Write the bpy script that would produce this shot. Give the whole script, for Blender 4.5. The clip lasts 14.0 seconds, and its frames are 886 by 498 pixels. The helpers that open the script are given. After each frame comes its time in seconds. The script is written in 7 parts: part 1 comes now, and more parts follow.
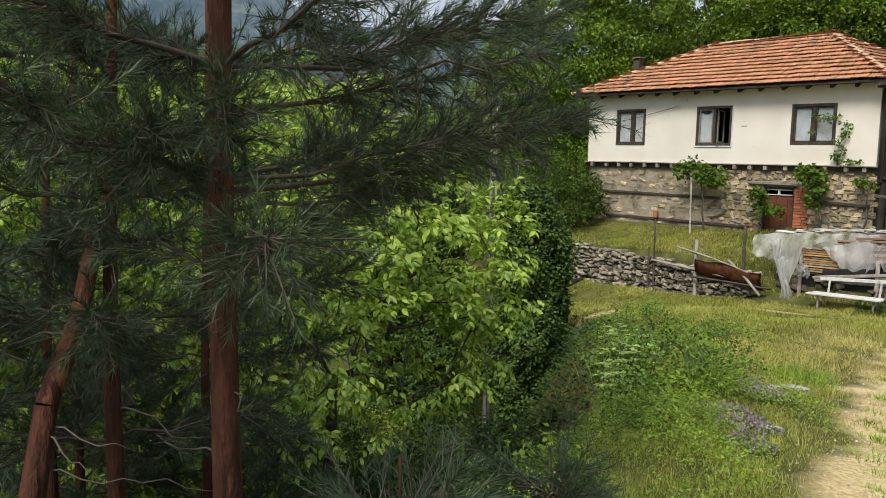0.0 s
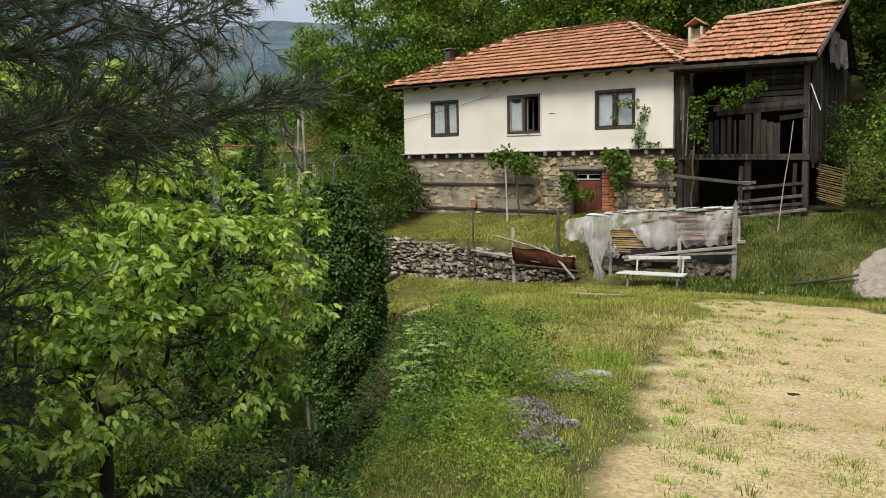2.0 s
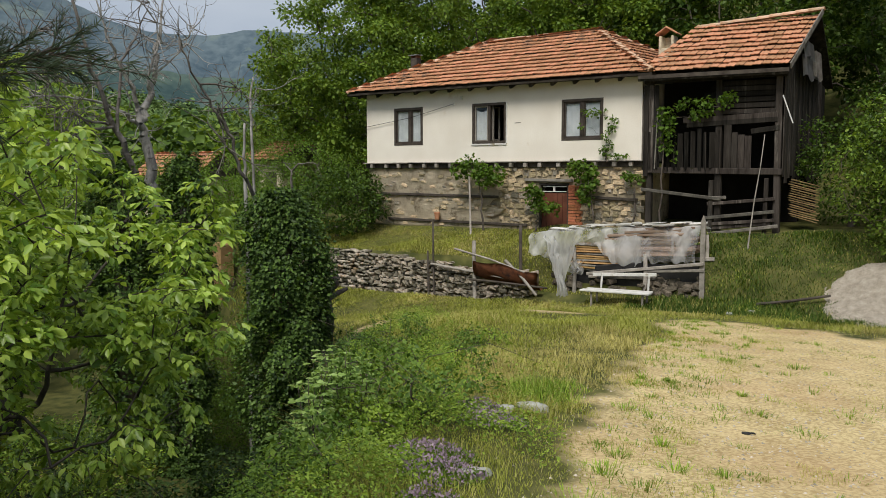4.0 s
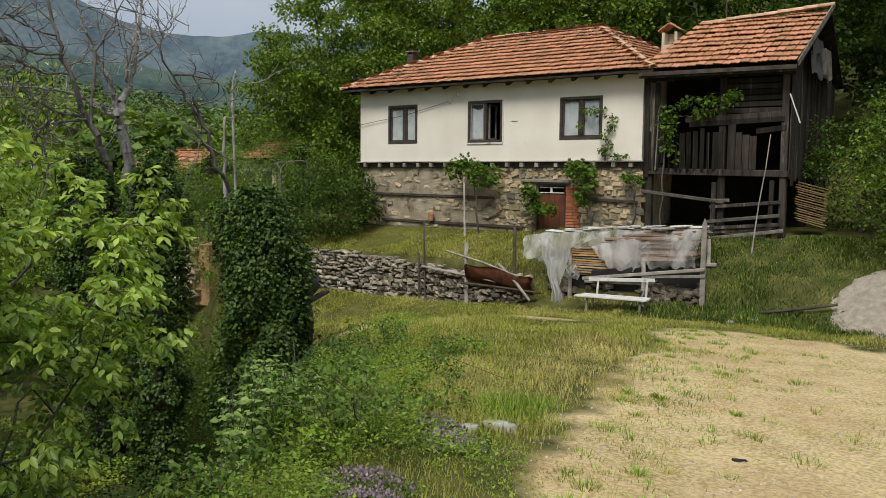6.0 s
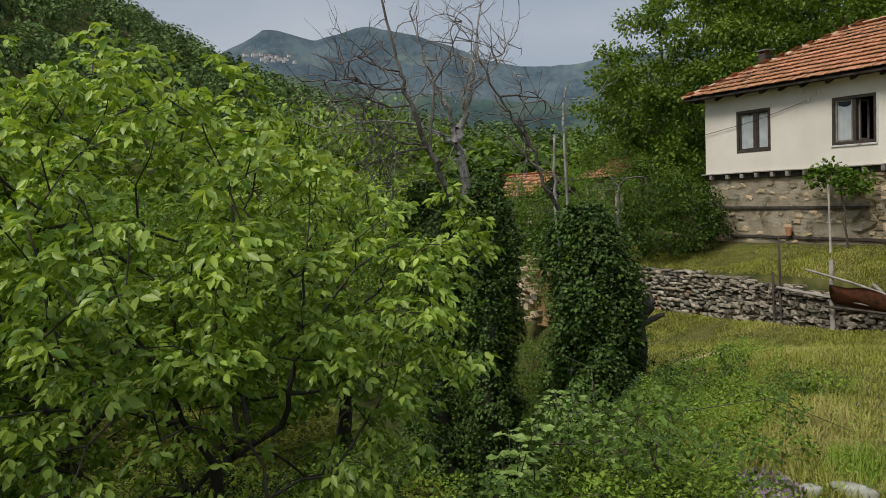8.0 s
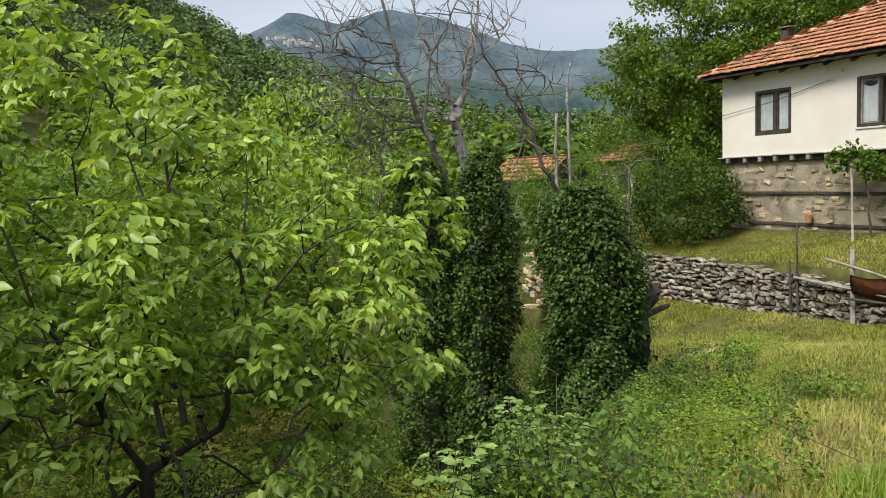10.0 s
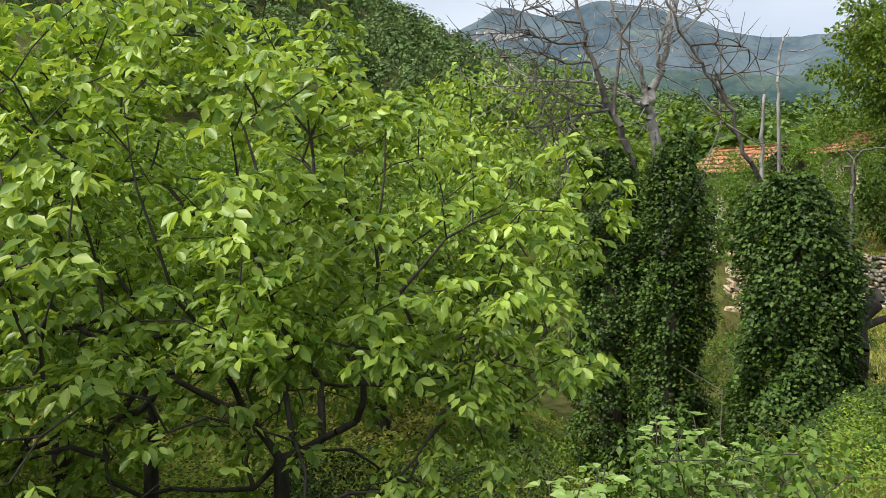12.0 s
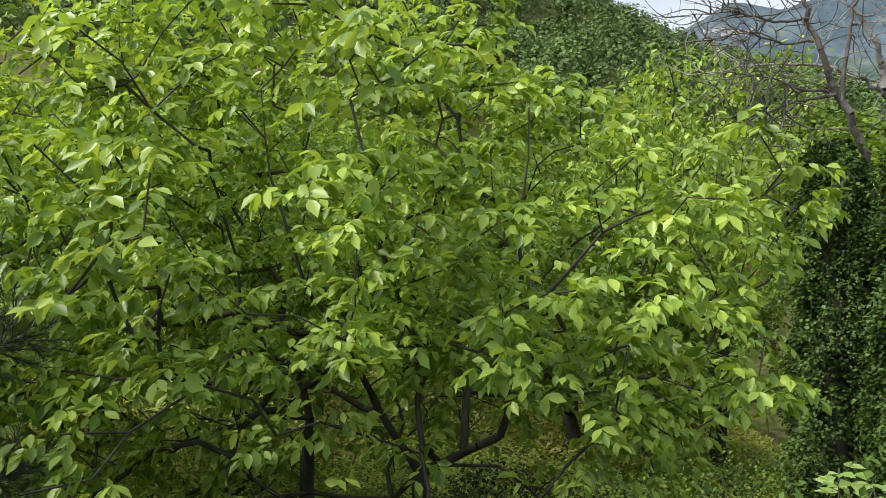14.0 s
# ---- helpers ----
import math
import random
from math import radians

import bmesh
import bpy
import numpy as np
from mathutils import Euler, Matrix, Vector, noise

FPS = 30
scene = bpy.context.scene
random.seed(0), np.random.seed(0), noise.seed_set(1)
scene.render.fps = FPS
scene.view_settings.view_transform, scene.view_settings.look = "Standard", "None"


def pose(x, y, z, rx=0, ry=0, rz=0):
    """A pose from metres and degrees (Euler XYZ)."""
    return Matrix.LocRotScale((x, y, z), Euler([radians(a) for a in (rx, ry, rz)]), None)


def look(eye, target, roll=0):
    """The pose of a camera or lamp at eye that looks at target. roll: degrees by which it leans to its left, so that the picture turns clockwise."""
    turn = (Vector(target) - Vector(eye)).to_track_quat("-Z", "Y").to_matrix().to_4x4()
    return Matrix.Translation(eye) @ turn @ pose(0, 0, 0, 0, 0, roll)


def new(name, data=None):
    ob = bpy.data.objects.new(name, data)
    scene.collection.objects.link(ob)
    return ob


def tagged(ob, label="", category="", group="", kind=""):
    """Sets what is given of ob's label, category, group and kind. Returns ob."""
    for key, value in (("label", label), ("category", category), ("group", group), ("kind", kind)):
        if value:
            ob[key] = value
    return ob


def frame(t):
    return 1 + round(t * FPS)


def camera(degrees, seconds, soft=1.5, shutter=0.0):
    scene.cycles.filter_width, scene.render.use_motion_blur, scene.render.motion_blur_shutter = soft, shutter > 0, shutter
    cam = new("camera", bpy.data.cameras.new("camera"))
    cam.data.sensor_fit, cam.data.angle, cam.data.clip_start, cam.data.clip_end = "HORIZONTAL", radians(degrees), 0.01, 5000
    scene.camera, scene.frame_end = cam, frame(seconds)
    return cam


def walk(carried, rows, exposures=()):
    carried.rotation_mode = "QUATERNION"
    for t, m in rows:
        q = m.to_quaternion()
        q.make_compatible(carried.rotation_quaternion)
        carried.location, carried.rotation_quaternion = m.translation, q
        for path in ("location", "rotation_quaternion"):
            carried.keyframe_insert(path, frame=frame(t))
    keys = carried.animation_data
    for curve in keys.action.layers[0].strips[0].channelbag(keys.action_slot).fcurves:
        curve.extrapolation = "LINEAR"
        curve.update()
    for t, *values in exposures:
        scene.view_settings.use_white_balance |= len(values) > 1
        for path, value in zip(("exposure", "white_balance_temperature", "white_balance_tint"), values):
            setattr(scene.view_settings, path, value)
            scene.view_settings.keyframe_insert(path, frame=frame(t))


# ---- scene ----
cam = camera(57.0, 14.0, soft=0.85)
PATH = [
    (0, (-0.381, -0.283, 1.763), (-1.827, 1.082, 1.555), 1.5),
    (0.5, (-0.397, -0.087, 1.736), (-1.652, 1.457, 1.525), 0.3),
    (1, (-0.364, 0.231, 1.735), (-1.618, 1.777, 1.543), -0.1),
    (1.5, (-0.361, 0.441, 1.695), (-1.565, 2.025, 1.493), -0.9),
    (2, (-0.44, 0.69, 1.698), (-1.59, 2.313, 1.486), -1.0),
    (2.5, (-0.41, 0.932, 1.655), (-1.482, 2.606, 1.438), -1.8),
    (2.7, (-0.404, 1.068, 1.64), (-1.483, 2.738, 1.432), -1.7),
    (4.8, (-0.532, 2.363, 1.59), (-1.662, 4.003, 1.407), 0.5),
    (5, (-0.534, 2.451, 1.568), (-1.667, 4.089, 1.386), 0.5),
    (5.5, (-0.583, 2.729, 1.54), (-1.707, 4.373, 1.357), 0.6),
    (6, (-0.574, 2.917, 1.519), (-1.709, 4.555, 1.343), 0.5),
    (6.4, (-0.546, 3.121, 1.501), (-1.974, 4.512, 1.335), -0.5),
    (6.5, (-0.549, 3.187, 1.5), (-2.023, 4.528, 1.331), -0.5),
    (7, (-0.648, 3.384, 1.442), (-2.252, 4.561, 1.238), -1.6),
    (7.5, (-0.786, 3.609, 1.455), (-2.427, 4.735, 1.256), -2.0),
    (8, (-0.835, 3.852, 1.414), (-2.553, 4.869, 1.302), -2.1),
    (8.5, (-0.916, 4.09, 1.402), (-2.663, 5.056, 1.283), -1.9),
    (8.7, (-0.972, 4.176, 1.383), (-2.713, 5.152, 1.247), -1.9),
    (10.8, (-1.615, 5.16, 1.305), (-3.372, 6.103, 1.144), -0.9),
    (11, (-1.674, 5.217, 1.29), (-3.449, 6.124, 1.127), -0.5),
    (11.5, (-1.799, 5.403, 1.231), (-3.69, 6.036, 1.079), -0.7),
    (12, (-1.917, 5.551, 1.207), (-3.844, 6.064, 1.055), -0.9),
    (12.5, (-2.14, 5.669, 1.187), (-4.101, 6.032, 1.038), -1.0),
    (13, (-2.276, 5.835, 1.163), (-4.24, 6.187, 1.027), -0.9),
    (13.5, (-2.425, 6.036, 1.121), (-4.419, 6.116, 0.994), -0.8),
    (14, (-2.576, 6.208, 1.063), (-4.572, 6.197, 0.934), -1.1),
]
walk(cam, [(t, look(eye, target, roll)) for t, eye, target, roll in PATH], [(0, 0.13), (0.5, 0.0), (1, 0.0), (2, 0.05), (2.5, -0.1), (2.7, -0.1), (5, -0.18), (6, -0.2), (6.5, -0.12), (7, 0.38), (7.5, -0.15), (8, -0.4), (8.5, 0.1), (11, 0.27), (11.5, 0.05), (12, 0.5), (12.5, 0.5), (13, 0.35), (13.5, 0.65), (14, 0.55)])

# ---- world, sun ----
world = bpy.data.worlds.new("sky_world")
scene.world = world
world.use_nodes = True
wn, wl = world.node_tree.nodes, world.node_tree.links
wn.clear()
sky = wn.new("ShaderNodeTexSky")
sky.sky_type, sky.sun_disc = "NISHITA", False
sky.sun_elevation, sky.sun_rotation = radians(54), radians(165)
sky.air_density, sky.dust_density = 1.0, 2.0
tc = wn.new("ShaderNodeTexCoord")
mp = wn.new("ShaderNodeMapping")
mp.inputs["Scale"].default_value = (1.0, 1.0, 3.0)
cl = wn.new("ShaderNodeTexNoise")
cl.inputs["Scale"].default_value, cl.inputs["Detail"].default_value = 2.2, 6.0
cr = wn.new("ShaderNodeValToRGB")
cr.color_ramp.elements[0].position, cr.color_ramp.elements[0].color = 0.30, (5.9, 7.0, 8.7, 1)
cr.color_ramp.elements[1].position, cr.color_ramp.elements[1].color = 0.70, (9.6, 10.3, 11.3, 1)
mixc = wn.new("ShaderNodeMix")
mixc.data_type = "RGBA"
mixc.inputs[0].default_value = 0.8
bg = wn.new("ShaderNodeBackground")
bg.inputs["Strength"].default_value = 0.075
wo = wn.new("ShaderNodeOutputWorld")
wl.new(tc.outputs["Generated"], mp.inputs["Vector"])
wl.new(mp.outputs[0], cl.inputs["Vector"])
wl.new(cl.outputs["Fac"], cr.inputs["Fac"])
wl.new(sky.outputs[0], mixc.inputs[6])
wl.new(cr.outputs[0], mixc.inputs[7])
wl.new(mixc.outputs[2], bg.inputs["Color"])
wl.new(bg.outputs[0], wo.inputs["Surface"])

sun = new("sun", bpy.data.lights.new("sun", "SUN"))
sun.data.energy, sun.data.angle, sun.data.color = 3.75, radians(24), (1.0, 0.95, 0.86)
sun.matrix_world = look((-3, -9, 27), (-8, 10, 0))

# ---- helpers of this scene ----
ORIGIN = {}


def thing(name, at, label, category, group="", kind=""):
    ob = new(name)
    ob.empty_display_size = 0.2
    ob.location = at
    ORIGIN[ob.name] = Vector(at)
    return tagged(ob, label, category, group, kind)


def origin(ob):
    return ORIGIN.get(ob.name, Vector((0, 0, 0)))


def hang(ob, parent, label=""):
    """Hang a mesh made in world metres under a thing or a part."""
    if parent is not None:
        ob.parent = parent
        ORIGIN[ob.name] = origin(parent)
    if label:
        ob["label"] = label
    return ob


def part(name, bm, material, parent, label="", smooth=False):
    if parent is not None:
        bmesh.ops.translate(bm, vec=-origin(parent), verts=bm.verts)
    me = bpy.data.meshes.new(name)
    bm.to_mesh(me)
    bm.free()
    me.materials.append(material)
    if smooth:
        me.shade_smooth()
    return hang(new(name, me), parent, label)


def np_mesh(name, V, F, material, parent=None, label="", smooth=False):
    """A mesh from arrays: V (n, 3) in world metres, F (m, k) faces."""
    V = np.asarray(V, dtype=np.float32)
    if parent is not None:
        V = V - np.array(origin(parent), dtype=np.float32)
    F = np.asarray(F, dtype=np.int32)
    me = bpy.data.meshes.new(name)
    me.vertices.add(len(V))
    me.vertices.foreach_set("co", V.ravel())
    me.loops.add(F.size)
    me.loops.foreach_set("vertex_index", F.ravel())
    me.polygons.add(len(F))
    me.polygons.foreach_set("loop_start", np.arange(0, F.size, F.shape[1], dtype=np.int32))
    me.update(calc_edges=True)
    me.materials.append(material)
    if smooth:
        me.shade_smooth()
    return hang(new(name, me), parent, label)


def box(bm, x0, x1, y0, y1, z0, z1, bevel=0.0):
    m = Matrix.Translation(((x0 + x1) / 2, (y0 + y1) / 2, (z0 + z1) / 2)) @ Matrix.Diagonal((x1 - x0, y1 - y0, z1 - z0, 1))
    r = bmesh.ops.create_cube(bm, size=1.0, matrix=m)
    if bevel:
        ed = list({e for v in r["verts"] for e in v.link_edges})
        bmesh.ops.bevel(bm, geom=ed, offset=bevel, segments=1, affect="EDGES")
    return bm


def boxes(*args, bevel=0.0):
    bm = bmesh.new()
    for a in args:
        box(bm, *a, bevel=bevel)
    return bm


def beam(bm, a, b, w, h, bevel=0.006, twist=0.0):
    """A squared timber from a to b."""
    a, b = Vector(a), Vector(b)
    d = b - a
    m = Matrix.Translation((a + b) / 2) @ d.to_track_quat("Y", "Z").to_matrix().to_4x4() @ Matrix.Rotation(twist, 4, "Y") @ Matrix.Diagonal((w, d.length, h, 1))
    r = bmesh.ops.create_cube(bm, size=1.0, matrix=m)
    if bevel:
        ed = list({e for v in r["verts"] for e in v.link_edges})
        bmesh.ops.bevel(bm, geom=ed, offset=bevel, segments=1, affect="EDGES")
    return bm


def tube_arrays(A, B, RA, RB, sides=6):
    """Cones from points A to B (n, 3), as V, F arrays."""
    A, B, RA, RB = (np.asarray(q, dtype=float) for q in (A, B, RA, RB))
    d = B - A
    L = np.linalg.norm(d, axis=1, keepdims=True) + 1e-9
    d = d / L
    up = np.where(np.abs(d[:, 2:3]) > 0.9, np.array([[1.0, 0, 0]]), np.array([[0, 0, 1.0]]))
    u = np.cross(d, up)
    u /= np.linalg.norm(u, axis=1, keepdims=True)
    v = np.cross(d, u)
    ang = np.arange(sides) * 2 * np.pi / sides
    ring = u[:, None] * np.cos(ang)[None, :, None] + v[:, None] * np.sin(ang)[None, :, None]
    V = np.concatenate([A[:, None] + ring * RA[:, None, None], B[:, None] + ring * RB[:, None, None]], axis=1).reshape(-1, 3)
    i = np.arange(sides)
    f = np.stack([i, (i + 1) % sides, (i + 1) % sides + sides, i + sides], axis=1)
    F = (f[None] + (np.arange(len(A)) * 2 * sides)[:, None, None]).reshape(-1, 4)
    return V, F


def rod(name, pts, r0, r1, material, parent, label="", sides=7, wobble=0.0):
    """A bent tapering stick through points."""
    P = np.array(pts, dtype=float)
    n = len(P)
    R = np.linspace(r0, r1, n)
    if wobble:
        P[1:-1] += rng.normal(0, wobble, (n - 2, 3))
    V, F = tube_arrays(P[:-1], P[1:], R[:-1], R[1:], sides)
    # close the ends
    k = len(V)
    V = np.concatenate([V, P[:1], P[-1:]])
    cap = [[i, (i + 1) % sides, k, k] for i in range(sides)]
    o = (n - 2) * 2 * sides + sides
    cap += [[o + i, o + (i + 1) % sides, k + 1, k + 1] for i in range(sides)]
    bm = bmesh.new()
    vs = [bm.verts.new(p) for p in V]
    for f in F:
        bm.faces.new([vs[i] for i in f])
    for f in cap:
        bm.faces.new([vs[i] for i in f[:3]])
    bmesh.ops.remove_doubles(bm, verts=bm.verts, dist=0.0005)
    return part(name, bm, material, parent, label, smooth=True)


def unit(a):
    return a / (np.linalg.norm(a, axis=-1, keepdims=True) + 1e-9)


def scatter(TV, TF, P, D, N, S):
    """Copies of a template (y along D, z along N) at points P with sizes S, as V, F arrays."""
    D = unit(D)
    X = unit(np.cross(D, N))
    Z = np.cross(X, D)
    M = np.stack([X, D, Z], axis=2)
    V = np.einsum("nij,kj->nki", M, TV) * np.asarray(S)[:, None, None] + P[:, None]
    F = TF[None] + (np.arange(len(P)) * len(TV))[:, None, None]
    return V.reshape(-1, 3), F.reshape(-1, TF.shape[1])


# a pointed leaf folded along its midrib, one metre long
LEAF_V = np.array([[0, 0, 0], [-0.2, 0.27, 0.06], [-0.25, 0.58, 0.07], [0, 1, -0.1], [0.25, 0.58, 0.07], [0.2, 0.27, 0.06]])
LEAF_F = np.array([[0, 3, 2, 1], [0, 5, 4, 3]])
# a plain small leaf
SMALL_V = np.array([[0, 0, 0], [-0.33, 0.5, 0.1], [0, 1, -0.06], [0.33, 0.5, 0.1]])
SMALL_F = np.array([[0, 2, 1], [0, 3, 2]])


rng = np.random.default_rng(7)


# ---- materials ----
def links(m):
    m.use_nodes = True
    nt = m.node_tree
    return nt.nodes, nt.links, nt.nodes["Principled BSDF"]


def surface(name, c1, c2, scale=4.0, rough=0.85, fine=60.0, bump=0.15, c3=None, spots=0.0, vary=0.0, island=0.0, metal=0.0, stretch=(1, 1, 1), contrast=0.25, dist=0.01):
    """A surface mottled between c1 and c2 at a broad and a fine scale, with stains of c3 and fine relief."""
    m = bpy.data.materials.new(name)
    nd, lk, bs = links(m)
    t = nd.new("ShaderNodeTexCoord")
    mp = nd.new("ShaderNodeMapping")
    mp.inputs["Scale"].default_value = stretch
    lk.new(t.outputs["Object"], mp.inputs["Vector"])
    n1, n2 = nd.new("ShaderNodeTexNoise"), nd.new("ShaderNodeTexNoise")
    n1.inputs["Scale"].default_value, n1.inputs["Detail"].default_value = scale, 5
    n2.inputs["Scale"].default_value, n2.inputs["Detail"].default_value = fine, 4
    lk.new(mp.outputs[0], n1.inputs["Vector"])
    lk.new(mp.outputs[0], n2.inputs["Vector"])
    ad = nd.new("ShaderNodeMath")
    ad.operation = "MULTIPLY_ADD"
    ad.inputs[1].default_value = 0.45
    lk.new(n2.outputs["Fac"], ad.inputs[0])
    lk.new(n1.outputs["Fac"], ad.inputs[2])
    rp = nd.new("ShaderNodeValToRGB")
    rp.color_ramp.elements[0].position, rp.color_ramp.elements[0].color = 0.72 - contrast, (*c1, 1)
    rp.color_ramp.elements[1].position, rp.color_ramp.elements[1].color = 0.72 + contrast, (*c2, 1)
    lk.new(ad.outputs[0], rp.inputs["Fac"])
    out = rp.outputs[0]
    if c3 is not None:
        n3 = nd.new("ShaderNodeTexNoise")
        n3.inputs["Scale"].default_value, n3.inputs["Detail"].default_value = scale * 0.55, 6
        n3.inputs["Roughness"].default_value = 0.7
        lk.new(mp.outputs[0], n3.inputs["Vector"])
        r3 = nd.new("ShaderNodeValToRGB")
        r3.color_ramp.elements[0].position, r3.color_ramp.elements[1].position = 0.62 - spots * 0.3, 0.70 - spots * 0.2
        lk.new(n3.outputs["Fac"], r3.inputs["Fac"])
        mx = nd.new("ShaderNodeMix")
        mx.data_type = "RGBA"
        lk.new(r3.outputs[0], mx.inputs[0])
        lk.new(out, mx.inputs[6])
        mx.inputs[7].default_value = (*c3, 1)
        out = mx.outputs[2]
    if vary or island:
        if island:
            src = nd.new("ShaderNodeNewGeometry").outputs["Random Per Island"]
            amt = island
        else:
            src = nd.new("ShaderNodeObjectInfo").outputs["Random"]
            amt = vary
        mr = nd.new("ShaderNodeMapRange")
        mr.inputs["To Min"].default_value, mr.inputs["To Max"].default_value = 1 - amt, 1 + amt
        lk.new(src, mr.inputs["Value"])
        hs = nd.new("ShaderNodeHueSaturation")
        lk.new(mr.outputs[0], hs.inputs["Value"])
        mh = nd.new("ShaderNodeMapRange")
        mh.inputs["To Min"].default_value, mh.inputs["To Max"].default_value = 0.5 + amt * 0.03, 0.5 - amt * 0.03
        lk.new(src, mh.inputs["Value"])
        lk.new(mh.outputs[0], hs.inputs["Hue"])
        lk.new(out, hs.inputs["Color"])
        out = hs.outputs[0]
    lk.new(out, bs.inputs["Base Color"])
    bs.inputs["Roughness"].default_value, bs.inputs["Metallic"].default_value = rough, metal
    bs.inputs["Specular IOR Level"].default_value = 0.2
    if bump:
        bp = nd.new("ShaderNodeBump")
        bp.inputs["Strength"].default_value, bp.inputs["Distance"].default_value = min(1.0, bump * 3), dist
        lk.new(ad.outputs[0], bp.inputs["Height"])
        lk.new(bp.outputs[0], bs.inputs["Normal"])
    return m


def foliage(name, c1, c2, through_light=0.35, rough=0.5, c3=None, gloss=0.22, broad=1.3, swing=0.25):
    """Leaves, each a little different, that let some light through."""
    m = bpy.data.materials.new(name)
    nd, lk, bs = links(m)
    g = nd.new("ShaderNodeNewGeometry")
    rp = nd.new("ShaderNodeValToRGB")
    rp.color_ramp.elements[0].color, rp.color_ramp.elements[1].color = (*c1, 1), (*c2, 1)
    if c3 is not None:
        e = rp.color_ramp.elements.new(0.93)
        e.color = (*c2, 1)
        rp.color_ramp.elements[2].color = (*c3, 1)
    lk.new(g.outputs["Random Per Island"], rp.inputs["Fac"])
    t = nd.new("ShaderNodeTexCoord")
    n1 = nd.new("ShaderNodeTexNoise")
    n1.inputs["Scale"].default_value, n1.inputs["Detail"].default_value = broad, 3
    lk.new(t.outputs["Object"], n1.inputs["Vector"])
    mr = nd.new("ShaderNodeMapRange")
    mr.inputs["From Min"].default_value, mr.inputs["From Max"].default_value = 0.3, 0.7
    mr.inputs["To Min"].default_value, mr.inputs["To Max"].default_value = 1 - swing, 1 + swing
    lk.new(n1.outputs["Fac"], mr.inputs["Value"])
    hs = nd.new("ShaderNodeHueSaturation")
    lk.new(mr.outputs[0], hs.inputs["Value"])
    lk.new(rp.outputs[0], hs.inputs["Color"])
    lk.new(hs.outputs[0], bs.inputs["Base Color"])
    bs.inputs["Roughness"].default_value = rough
    bs.inputs["Specular IOR Level"].default_value = gloss
    tr = nd.new("ShaderNodeBsdfTranslucent")
    h2 = nd.new("ShaderNodeHueSaturation")
    h2.inputs["Hue"].default_value, h2.inputs["Saturation"].default_value, h2.inputs["Value"].default_value = 0.485, 1.1, 1.25
    lk.new(hs.outputs[0], h2.inputs["Color"])
    lk.new(h2.outputs[0], tr.inputs["Color"])
    mx = nd.new("ShaderNodeMixShader")
    mx.inputs[0].default_value = through_light
    lk.new(bs.outputs[0], mx.inputs[1])
    lk.new(tr.outputs[0], mx.inputs[2])
    lk.new(mx.outputs[0], nd["Material Output"].inputs["Surface"])
    return m


M_PLASTER = surface("white_plaster", (0.64, 0.585, 0.50), (0.81, 0.77, 0.69), 0.9, 0.9, 30, 0.08, contrast=0.35, c3=(0.60, 0.51, 0.38), spots=0.06)
M_MUD = surface("mud_plaster", (0.50, 0.42, 0.30), (0.72, 0.64, 0.49), 3.5, 0.95, 22, 0.45, c3=(0.26, 0.21, 0.14), spots=0.25, dist=0.03)
M_MORTAR = surface("earth_mortar", (0.09, 0.07, 0.045), (0.18, 0.14, 0.09), 6, 0.95, 40, 0.3)
M_WALL_MORTAR = surface("pale_earth_mortar", (0.20, 0.16, 0.105), (0.40, 0.34, 0.24), 6, 0.95, 40, 0.4, dist=0.02)
M_STONE = surface("rubble_stone", (0.34, 0.26, 0.15), (0.62, 0.51, 0.33), 5, 0.9, 50, 0.4, vary=0.5, c3=(0.22, 0.20, 0.17), spots=0.25, dist=0.02)
M_GREY_STONE = surface("grey_stone", (0.15, 0.135, 0.105), (0.43, 0.39, 0.315), 6, 0.9, 45, 0.4, vary=0.6, c3=(0.27, 0.18, 0.10), spots=0.3, dist=0.02)
M_TILE = surface("clay_tile", (0.33, 0.145, 0.075), (0.56, 0.295, 0.165), 5, 0.85, 50, 0.2, vary=0.22, c3=(0.15, 0.105, 0.08), spots=0.3)
M_CAP = surface("ridge_tile_mortar", (0.40, 0.22, 0.13), (0.60, 0.43, 0.30), 4, 0.9, 40, 0.3, vary=0.2, c3=(0.5, 0.45, 0.38), spots=0.3)
M_TILE_STUFF = surface("clay_tile_joined", (0.33, 0.145, 0.075), (0.56, 0.295, 0.165), 5, 0.85, 50, 0.2, island=0.22, c3=(0.15, 0.105, 0.08), spots=0.3)
M_OLD_WOOD = surface("weathered_dark_wood", (0.010, 0.008, 0.006), (0.052, 0.045, 0.038), 7, 0.85, 34, 0.4, stretch=(1, 1, 0.12), vary=0.7, c3=(0.115, 0.105, 0.09), spots=0.16)
M_GREY_WOOD = surface("grey_weathered_wood", (0.16, 0.145, 0.125), (0.36, 0.33, 0.29), 6, 0.85, 30, 0.3, vary=0.3)
M_BEAM = surface("dark_beam", (0.03, 0.024, 0.02), (0.10, 0.085, 0.07), 5, 0.85, 30, 0.3)
M_FRAME = surface("painted_brown_frame", (0.035, 0.028, 0.024), (0.085, 0.07, 0.058), 8, 0.6, 40, 0.15)
M_DOOR = surface("red_brown_door", (0.10, 0.035, 0.022), (0.16, 0.06, 0.035), 4, 0.6, 30, 0.15)
M_BRICK = surface("brick", (0.34, 0.12, 0.06), (0.5, 0.2, 0.1), 8, 0.9, 40, 0.3, vary=0.3)
M_WHITE = surface("white_paint", (0.50, 0.49, 0.46), (0.68, 0.67, 0.64), 6, 0.65, 40, 0.15, c3=(0.3, 0.26, 0.2), spots=0.2)
